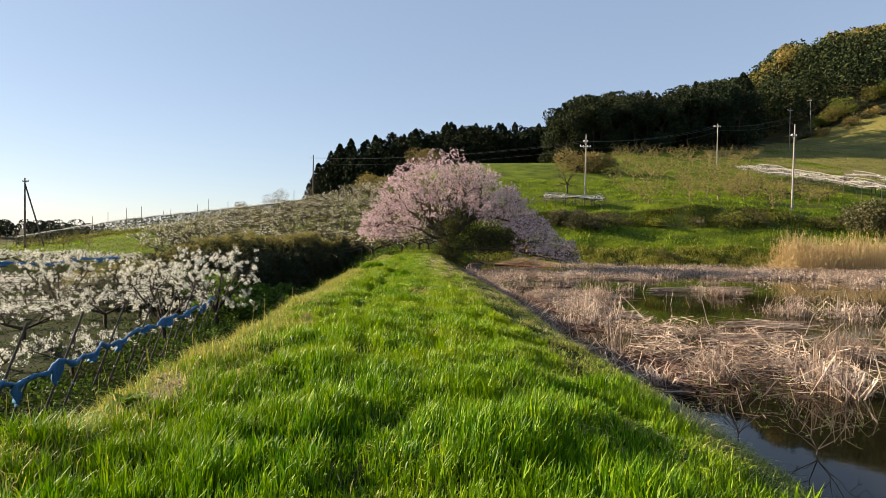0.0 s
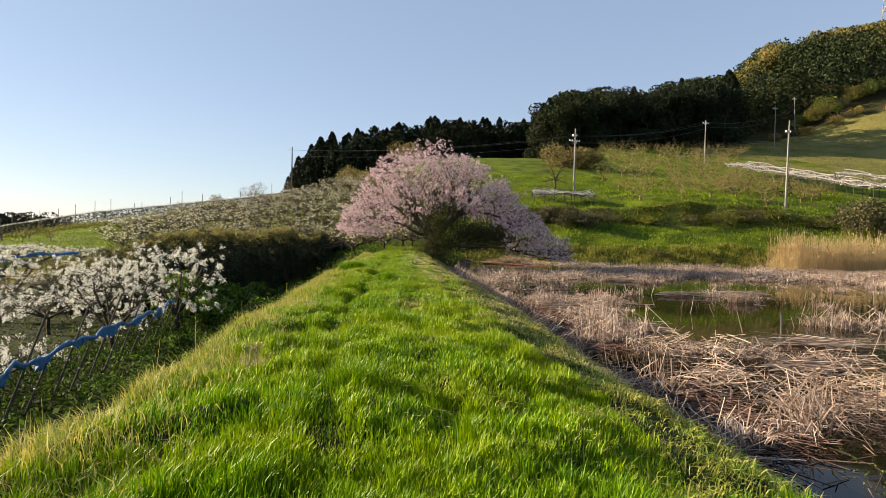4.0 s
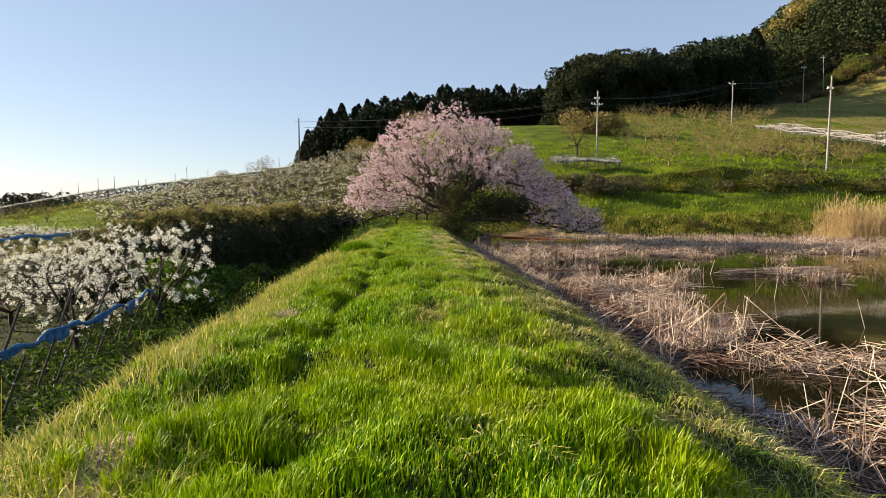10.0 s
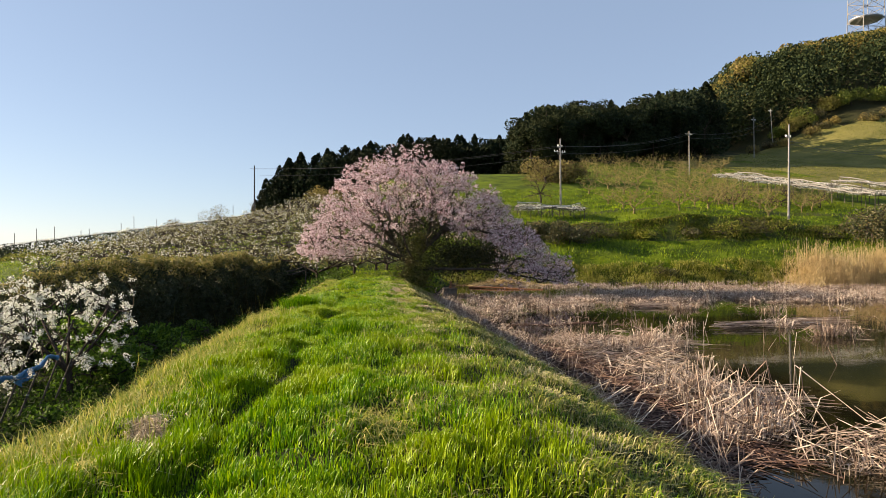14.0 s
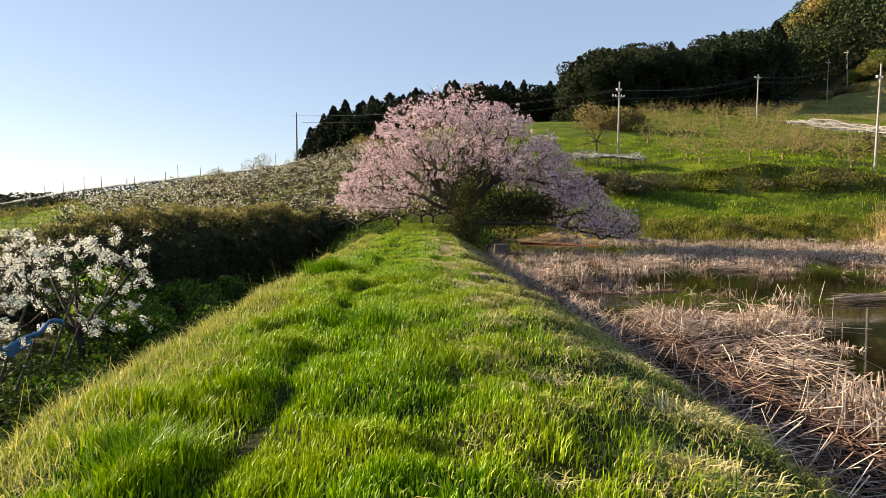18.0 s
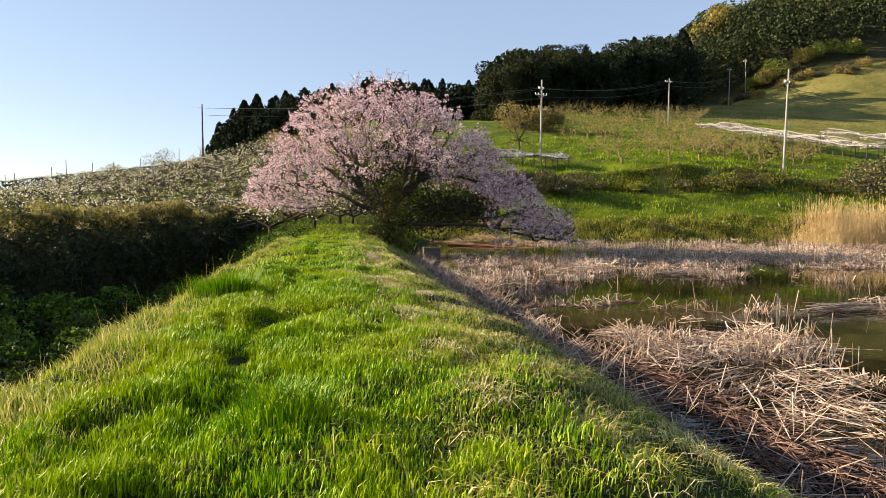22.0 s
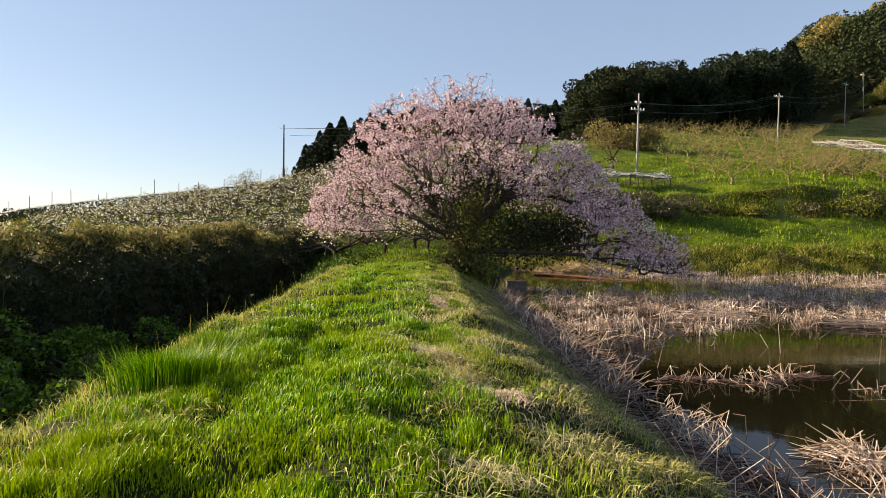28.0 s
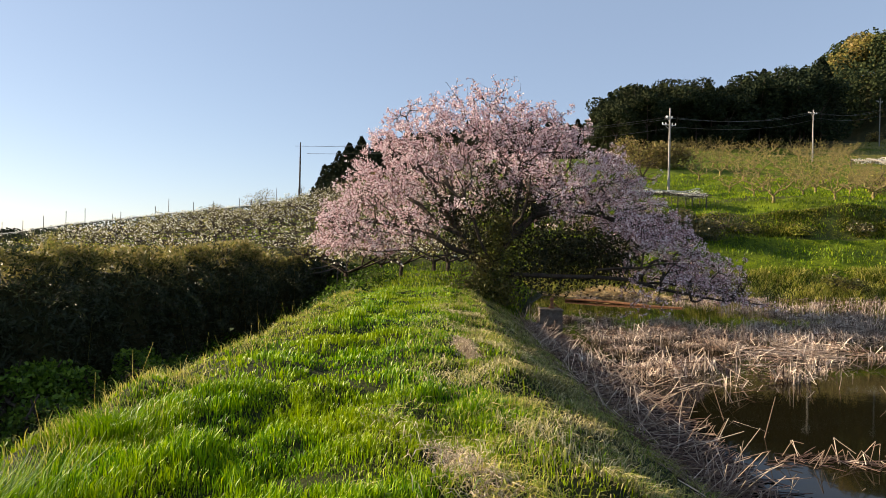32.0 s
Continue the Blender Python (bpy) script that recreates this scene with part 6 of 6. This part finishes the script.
keep = (land(x, y) > WATER + 0.15) & ((x > -4.8) | (y > 64))
r = np.stack([x, y, land(x, y) - 0.02], 1)[keep]
k = len(r)
stuff("field_grass", blades("field_grass", r, rng.uniform(0.1, 0.3, k), rng.uniform(0.02, 0.04, k), rng.uniform(0.3, 0.9, k), M_FIELD, rng), "green grass round the foot of the tree", "grass")


# ---- built things ----
def box_mesh(name, sx, sy, sz, mat, bevel=0.02, taper=1.0):
    bm = bmesh.new()
    bmesh.ops.create_cube(bm, size=1.0)
    for v in bm.verts:
        k = taper if v.co.z > 0 else 1.0
        v.co = Vector((v.co.x * sx * k, v.co.y * sy * k, (v.co.z + 0.5) * sz))
    if bevel:
        bmesh.ops.bevel(bm, geom=bm.edges[:], offset=bevel, segments=2, affect="EDGES")
    return bm_mesh(name, bm, mat)


def lathe_mesh(name, profile, mat, n=12):
    """A turned shape from (radius, height) pairs."""
    bm = bmesh.new()
    rings = [[bm.verts.new((r * math.cos(2 * math.pi * k / n), r * math.sin(2 * math.pi * k / n), z)) for k in range(n)] for r, z in profile]
    for a, b in zip(rings, rings[1:]):
        for k in range(n):
            bm.faces.new((a[k], a[(k + 1) % n], b[(k + 1) % n], b[k]))
    bm.faces.new(list(reversed(rings[0])))
    bm.faces.new(rings[-1])
    return smooth_shade(bm_mesh(name, bm, mat))


def sluice():
    root = tagged(new("sluice_box"), "small weathered concrete sluice box standing in the pond", "sluice")
    root.location = (3.0, 49.6, WATER - 0.4)
    part("body", box_mesh("body", 0.84, 0.8, 1.02, M_CONCRETE, 0.03, 0.95), root)
    lid = part("lid", box_mesh("lid", 0.86, 0.84, 0.07, M_CONCRETE, 0.02), root, "flat worn concrete top")
    lid.location = (0, 0, 1.02)
    valve = part("valve", lathe_mesh("valve", [(0.11, 0), (0.12, 0.05), (0.06, 0.1), (0.055, 0.26), (0.085, 0.3), (0.07, 0.37), (0.03, 0.40)], M_RUST), root, "rusty iron valve head")
    valve.location = (0.06, 0, 1.09)
    arm = part("brace", tubes("brace", np.array([[0.1, 0, 1.3]]), np.array([[0.36, 0, 1.08]]), 0.02, 0.02, M_RUST, 6), root, "thin rusty brace")


sluice()


def utility_pole(x, y, h, arms, mat, label, lean=0.0, stay=None, turn=20):
    root = tagged(new("utility_pole"), label, "utility pole", "utility poles")
    root.matrix_basis = pose(x, y, float(land(x, y)) - 0.1, 0, lean, turn)
    part("pole", lathe_mesh("pole", [(0.14, 0), (0.135, 0.5), (0.12, h * 0.4), (0.10, h * 0.75), (0.08, h)], mat, 14), root)
    for za, half in arms:
        arm = part("crossarm", box_mesh("crossarm", half * 2, 0.09, 0.09, M_STEEL, 0.01), root, "galvanised steel crossarm")
        arm.location = (0, 0.13, za - 0.045)
        for s in (-0.92, -0.45, 0.45, 0.92):
            ins = part("insulator", lathe_mesh("insulator", [(0.03, 0), (0.07, 0.04), (0.05, 0.08), (0.07, 0.12), (0.03, 0.2)], M_PORCELAIN, 8), arm, "white porcelain insulator")
            ins.location = (s * half, 0, 0.09)
        br = part("brace", tubes("brace", np.array([[-half * 0.6, 0.12, za], [half * 0.6, 0.12, za]]), np.array([[0, 0.12, za - 0.5], [0, 0.12, za - 0.5]]), 0.02, 0.02, M_STEEL, 5), root, "steel brace")
    if stay:
        part("stay", tubes("stay", np.array([[0, 0, h * 0.92]]), np.array([[stay, 0, 0.0]]), 0.09, 0.10, mat, 8), root, "slanting prop")
    return root


def twiggy_shrub(x, y, h, seed):
    rng = np.random.default_rng(seed)
    limbs = [[(0, 0, 0), (0.02, 0, 0.12)]] + [[(0.02, 0, 0.12), (0.25 * math.cos(b), 0.25 * math.sin(b), 0.4 * h)] for b in (0.3, 1.5, 2.6, 3.9, 5.2)]
    th, u = rng.uniform(0, 6.28, 120), rng.uniform(0.3, 1, 120)
    tips = np.stack([0.75 * u * np.cos(th), 0.75 * u * np.sin(th), h * rng.uniform(0.45, 1.05, 120)], 1)
    P_, par, rad, cnt = grow(limbs, tips, rng, 0.0016, 0.36, 0.15, -0.05, 0.12, 0.25)
    b = dress(P_, par, cnt, 2, 12.0, 0.012, rng)
    ob = tree_thing("twiggy_shrub", branch_mesh("wood", P_, par, rad, M_DARKPOLE, 4), leaves("buds", b, 0.03, 0.018, M_LUSH, rng), "stem", "bud_growth", "thin twiggy shrub with small buds at the water's edge", "shrub", "")
    ob.location = (x, y, max(float(land(x, y)), WATER) - 0.05)


twiggy_shrub(4.3, 8.9, 0.95, 260)
twiggy_shrub(5.0, 8.2, 0.8, 261)
utility_pole(22.1, 95.2, 9.2, [(8.15, 0.4), (7.4, 0.9)], M_POLE, "grey concrete utility pole with two crossarms on the terrace")
utility_pole(60.8, 138.0, 9.2, [(8.6, 0.95)], M_POLE, "grey concrete utility pole with one crossarm above the orchard")
utility_pole(102.3, 184.3, 11.8, [(11.0, 0.95)], M_POLE, "grey concrete utility pole on the open hill")
utility_pole(120.2, 204.0, 12.0, [(11.3, 0.95)], M_POLE, "pale leaning utility pole on the open hill", -4)
utility_pole(47.5, 84.6, 11.7, [(10.2, 0.5)], M_POLE, "tall pale concrete utility pole on the lower terrace", 1.0)
utility_pole(-22.2, 112.0, 15.55 - float(land(-22.2, 112.0)), [], M_DARKPOLE, "plain dark pole standing among the trellises")
utility_pole(-54.0, 83.0, 9.3, [(8.8, 0.4)], M_DARKPOLE, "dark wooden pole with a slanting prop", 0, 2.6, 0)


def wire(a, b, sag, n=14):
    f = np.linspace(0, 1, n + 1)[:, None]
    q = np.array(a) * (1 - f) + np.array(b) * f
    q[:, 2] -= sag * 4 * (f * (1 - f))[:, 0]
    ob = new("power_line", bent_tube("power_line", q, 0.022, M_CABLE, 5))
    return tagged(ob, "thin black power line hanging between utility poles", "power line", "power lines")


tops = {"a": (22.1, 95.2, float(land(22.1, 95.2)) + 8.0), "b": (60.8, 138.0, float(land(60.8, 138)) + 8.6), "c": (102.3, 184.3, float(land(102.3, 184.3)) + 8.8), "e": (120.2, 204.0, float(land(120.2, 204)) + 9.7), "d": (47.5, 84.6, float(land(47.5, 84.6)) + 9.6), "l": (-22.2, 112.0, 14.9)}
for off, drop in ((-0.7, 0.05), (0.7, 0.05), (0.9, -0.95)):
    for p_, q_ in (("a", "b"), ("b", "c"), ("c", "e"), ("a", "l")):
        A_, B_ = tops[p_], tops[q_]
        wire((A_[0] + off, A_[1], A_[2] + drop), (B_[0] + off, B_[1], B_[2] + drop), 0.9)
for off in (0.0, 0.35):
    wire((tops["d"][0], tops["d"][1], tops["d"][2] - off), (95.0, 120.0, 20.0 - off), 0.8)


# blue net rolled along the edge of the low orchard, on slanting posts
def net_roll(pts, label, r=0.05):
    rng = np.random.default_rng(91)
    P_ = np.array(pts)
    m_ = 240
    t = np.linspace(0, len(P_) - 1, m_)
    q = np.stack([np.interp(t, np.arange(len(P_)), P_[:, k]) for k in range(3)], 1)
    span = t * 3.4
    q[:, 2] += -0.16 * np.abs(np.sin(span * math.pi / 2.75)) + 0.05 * np.sin(t * 17) + 0.1
    q[:, 0] += 0.04 * np.sin(t * 14)
    n = 8
    a = np.arange(n) * 2 * math.pi / n
    verts = []
    for k in range(m_):
        d = unit(q[min(k + 1, m_ - 1)] - q[max(k - 1, 0)])
        s = unit(np.cross(d, [0, 0, 1.0]))
        u = np.cross(s, d)
        rad = r * (0.9 + 0.35 * math.sin(k * 0.7) * math.sin(k * 0.31) + 0.22 * rng.uniform(-1, 1, n))
        verts.append(q[k] + s * (np.cos(a) * rad * 0.8)[:, None] + u * (np.sin(a) * rad * (1.0 + 0.7 * (np.sin(a) < 0)))[:, None])
    ii = np.arange(m_ * n).reshape(m_, n)
    jj = np.roll(ii, -1, 1)
    f = np.stack([ii[:-1], jj[:-1], jj[1:], ii[1:]], -1).reshape(-1, 4)
    root = tagged(new("rolled_net"), label, "net")
    part("net", smooth_shade(mesh_of("net", np.concatenate(verts), f, M_NET)), root)
    # loose folds that hang from the roll, crumpled, each with its own drop
    for c0, wide, drop in ((12, 9, 0.42), (37, 10, 0.46), (66, 12, 0.18), (96, 16, 0.26), (124, 12, 0.16), (150, 18, 0.30), (182, 14, 0.2), (212, 16, 0.26)):
        i0, i1 = max(0, c0 - wide // 2), min(m_ - 1, c0 + wide // 2)
        top = q[i0:i1 + 1]
        g = np.linspace(0, 1, len(top))
        low = drop * np.minimum(1, np.minimum(g, 1 - g) * 3.2) * (0.62 + 0.38 * np.abs(np.sin(g * 9 + c0))) * min(r / 0.05, 1.6)
        rows = [top + np.stack([0.07 * np.sin(g * 26 + 1.3 * w + c0) * (0.3 + w) + 0.02, 0 * g, -low * w - 0.02], 1) for w in np.linspace(0, 1, 6)]
        back = [p_ + np.array([0.012, 0, 0]) for p_ in rows[::-1]]
        V = np.concatenate(rows + back)
        L_ = len(top)
        kk = np.arange(12 * L_).reshape(12, L_)
        part("fold", smooth_shade(mesh_of("fold", V, np.stack([kk[:-1, :-1], kk[:-1, 1:], kk[1:, 1:], kk[1:, :-1]], -1).reshape(-1, 4), M_NET)), root, "loose hanging fold of the net")
    return root


net_roll([(-10.1, 14.4, -2.15), (-10.0, 17.4, -2.05), (-10.6, 21, -2.1), (-10.9, 25, -2.0), (-11.4, 29.5, -2.1), (-12.0, 34.0, -2.05)], "blue net rolled up along the posts of the low orchard", 0.062)
net_roll([(-50, 60.8, -2.0), (-40, 61.6, -1.65), (-31.5, 62.6, -1.0)], "blue net rolled up beside the upper orchard", 0.11)


def slant_post(x, y, dx, dy, h, label="thin weathered post of the orchard trellis"):
    ob = tagged(new("orchard_post"), label, "post", "orchard posts")
    z = float(land(x, y))
    ob.location = (x, y, z - 0.1)
    part("shaft", tubes("shaft", np.array([[0.0, 0, 0]]), np.array([[dx, dy, h]]), 0.035, 0.03, M_DARKPOLE, 7), ob)
    part("wire_tie", lathe_mesh("wire_tie", [(0.045, 0), (0.048, 0.02), (0.045, 0.04)], M_STEEL, 8), ob).location = (dx * 0.55, dy * 0.55, h * 0.55)


for k in range(8):
    y = 14.8 + 2.75 * k
    x = lin(y, [14, 21, 34], [-10.1, -10.6, -12.0])
    slant_post(float(x) - 0.62, y, 1.0, 0.3, 3.0)
    slant_post(float(x) - 0.45, y + 0.6, 0.55, 0.2, 1.6, "short slanting stay post under the blue net")

# trellis wires of the low orchard
for k in range(6):
    y = 15 + 3.9 * k
    ob = new("trellis_wire", tubes("trellis_wire", np.array([[-11.2, y, -1.0]]), np.array([[-40, y, -1.0]]), 0.010, 0.010, M_DARKPOLE, 4))
    tagged(ob, "thin steel wire of the pear trellis", "wire", "trellis wires")

# posts and nets on the skyline of the left hill
rng = np.random.default_rng(95)
for k in range(26):
    x = -14.0 - 3.1 * k + rng.uniform(-0.8, 0.8)
    y = 116 + rng.uniform(-1.5, 1.5)
    ob = tagged(new("net_post"), "thin upright net post on the skyline", "post", "net posts")
    ob.location = (x, y, float(land(x, y)) - 0.1)
    h = rng.uniform(3.0, 4.6)
    part("shaft", tubes("shaft", np.array([[0.0, 0, 0]]), np.array([[rng.uniform(-0.05, 0.05), 0, h]]), 0.045, 0.04, M_DARKPOLE, 6), ob)
    part("cap", lathe_mesh("cap", [(0.05, 0), (0.055, 0.03), (0.02, 0.06)], M_STEEL, 8), ob).location = (0, 0, h)


# net fence along the skyline
for seg in range(4):
    xa, xb = -22.0 - 14 * seg, -36.0 - 14 * seg
    root = tagged(new("net_fence"), "dark net fence with a pale top rail along the skyline", "fence", "net fences of the skyline")
    z0 = float(land(xa, 117))
    root.location = (xa, 117, z0)
    xs = np.linspace(xa, xb, 15)
    zs = land(xs, 117 + 0 * xs) - z0
    for h_, r_, m_ in ((2.35, 0.04, M_PIPE), (2.2, 0.06, M_DARKPOLE)):
        part("rail", bent_tube("rail", np.stack([xs - xa, 0 * xs, zs + h_ + 0.05 * np.sin(xs * 1.3)], 1), r_, m_, 6), root)
    for nm_, cnt_, lo_, hi_, m_, sz_ in (("net", 1100, 0.7, 2.15, M_HEDGE, 0.4), ("blossom", 260, 2.15, 2.5, M_PEAR, 0.22)):
        fx = rng.uniform(0, 14, cnt_)
        fz = np.interp(fx, xs[0] - xs, zs) + rng.uniform(lo_, hi_, cnt_)
        part(nm_, leaves(nm_, np.stack([-fx, rng.normal(size=cnt_) * 0.4, fz], 1), sz_ * rng.uniform(0.6, 1.3, cnt_), sz_ * 0.5, m_, rng), root, "", "stuff")
    for k in range(8):
        part("post", tubes("post", np.array([[xs[2 * k] - xa, 0.1, zs[2 * k] - 0.1]]), np.array([[xs[2 * k] - xa + 0.3, 0.1, zs[2 * k] + 2.3]]), 0.05, 0.05, M_DARKPOLE, 6), root)

n = 9000
x = rng.uniform(-92, -24, n)
y = 113.5 + rng.normal(size=n) * 1.6 - 0.05 * np.clip(-40 - x, 0, 60)
z = land(x, y) + np.abs(rng.normal(size=n)) * (0.45 + 0.3 * wave(x, y, 0.8, 2.0))
stuff("fence_scrub", leaves("fence_scrub", np.stack([x, y, z], 1), rng.uniform(0.2, 0.5, n), rng.uniform(0.1, 0.25, n), M_BANK, rng, -0.2), "dark green scrub along the foot of the net fence", "scrub")

# racks of the terraces: posts, beams and a flat canopy of blossom
def rack(x0, y0, x1, y1, h, posts, canopy, label, seed, deep=2.0, beams=2):
    rng = np.random.default_rng(seed)
    root = tagged(new("orchard_rack"), label, "trellis", "orchard racks")
    z0, z1 = float(land(x0, y0)), float(land(x1, y1))
    root.location = (x0, y0, z0)
    d = np.array([x1 - x0, y1 - y0, 0.0])
    nrm = unit(np.array([-d[1], d[0], 0.0]))

    def top_at(f, o):
        q = d * f + nrm * o
        return np.array([q[0], q[1], float(land(x0 + q[0], y0 + q[1])) - z0 + h])

    for o in np.linspace(0, deep, beams):
        for k in range(posts):
            q = top_at(k / (posts - 1), o)
            part("post", tubes("post", np.array([q - np.array([0, 0, h + 0.1])]), np.array([q]), 0.05, 0.045, M_DARKPOLE, 7), root)
        line = np.array([top_at(f, o) for f in np.linspace(0, 1, 25)])
        line[:, 2] += 0.07 * np.sin(np.linspace(0, 19, 25) + o) + 0.05
        part("rail", bent_tube("rail", line, 0.085 if abs(deep) > 3 else 0.04, M_POLE if abs(deep) > 3 else M_STEEL, 7), root, "pale sagging rail of the rack")
    f, o = rng.uniform(0, 1, canopy), rng.uniform(0, 1, canopy) * deep
    keep = np.sin(f * 40 + o * 1.3) * np.sin(o * 2.1 + f * 9) > -0.75
    c = np.array([top_at(a_, b_) for a_, b_ in zip(f[keep], o[keep])])
    c += rng.normal(size=c.shape) * np.array([0.2, 0.2, 0.10]) - np.array([0, 0, 0.2])
    part("blossom", leaves("blossom", c, 0.14 if abs(deep) < 3 else 0.22, 0.10 if abs(deep) < 3 else 0.15, M_PEAR if abs(deep) < 3 else M_RACKBLOOM, rng), root, "white blossom lying flat over the rack", "stuff")
    # dark trained branches under the blossom
    m_ = canopy // 8
    f, o = rng.uniform(0, 1, m_), rng.uniform(0, 1, m_) * deep
    q = np.array([top_at(a_, b_) for a_, b_ in zip(f, o)]) - np.array([0, 0, 0.22])
    a_ = rng.uniform(0, 6.28, m_)
    e_ = np.stack([np.cos(a_), np.sin(a_), 0.12 * rng.normal(size=m_)], 1) * rng.uniform(0.4, 1.1, m_)[:, None]
    part("branchwork", tubes("branchwork", q - e_, q + e_, 0.025, 0.015, M_DARKPOLE, 4), root, "dark trained branches", "stuff")
    return root


rack(14.6, 85.6, 22.4, 85.4, 1.35, 7, 2600, "low rack topped with white pear blossom on the terrace", 301, 1.8)
rack(61.8, 121.5, 72.5, 97.0, 2.2, 10, 7600, "long pale rack with greyish blossom along the upper orchard", 302, -6.5, 3)
rack(68.5, 104.0, 80.0, 88.0, 3.4, 6, 1500, "pale rack beam at the edge of the upper orchard", 304, -3.5)


def lattice_tower(x, y):
    root = tagged(new("lattice_tower"), "steel lattice radio tower with a round platform on the hilltop", "tower")
    z = float(land(x, y))
    root.location = (x, y, z - 0.3)
    w, h = 6.0, 38.0
    corners = [(-1, -1), (1, -1), (1, 1), (-1, 1)]
    def at(k, f):
        s = w * (1 - 0.15 * f)
        return np.array([corners[k % 4][0] * s, corners[k % 4][1] * s, h * f])
    for k in range(4):
        part("leg", tubes("leg", np.array([at(k, 0)]), np.array([at(k, 1)]), 0.22, 0.18, M_POLE, 7), root)
        levels = np.linspace(0, 1, 9)
        p0 = [at(k, a) for a in levels[:-1]] + [at(k + 1, a) for a in levels[:-1]] + [at(k, a) for a in levels]
        p1 = [at(k + 1, b) for b in levels[1:]] + [at(k, b) for b in levels[1:]] + [at(k + 1, a) for a in levels]
        part("bracing", tubes("bracing", np.array(p0), np.array(p1), 0.09, 0.09, M_POLE, 5), root)
    part("platform", lathe_mesh("platform", [(6.2, 0), (7.2, 0.6), (7.2, 1.1), (6.0, 1.5)], M_STEEL, 16), root, "round grey antenna platform").location = (0, 0, 23.5)


lattice_tower(228.0, 300.0)
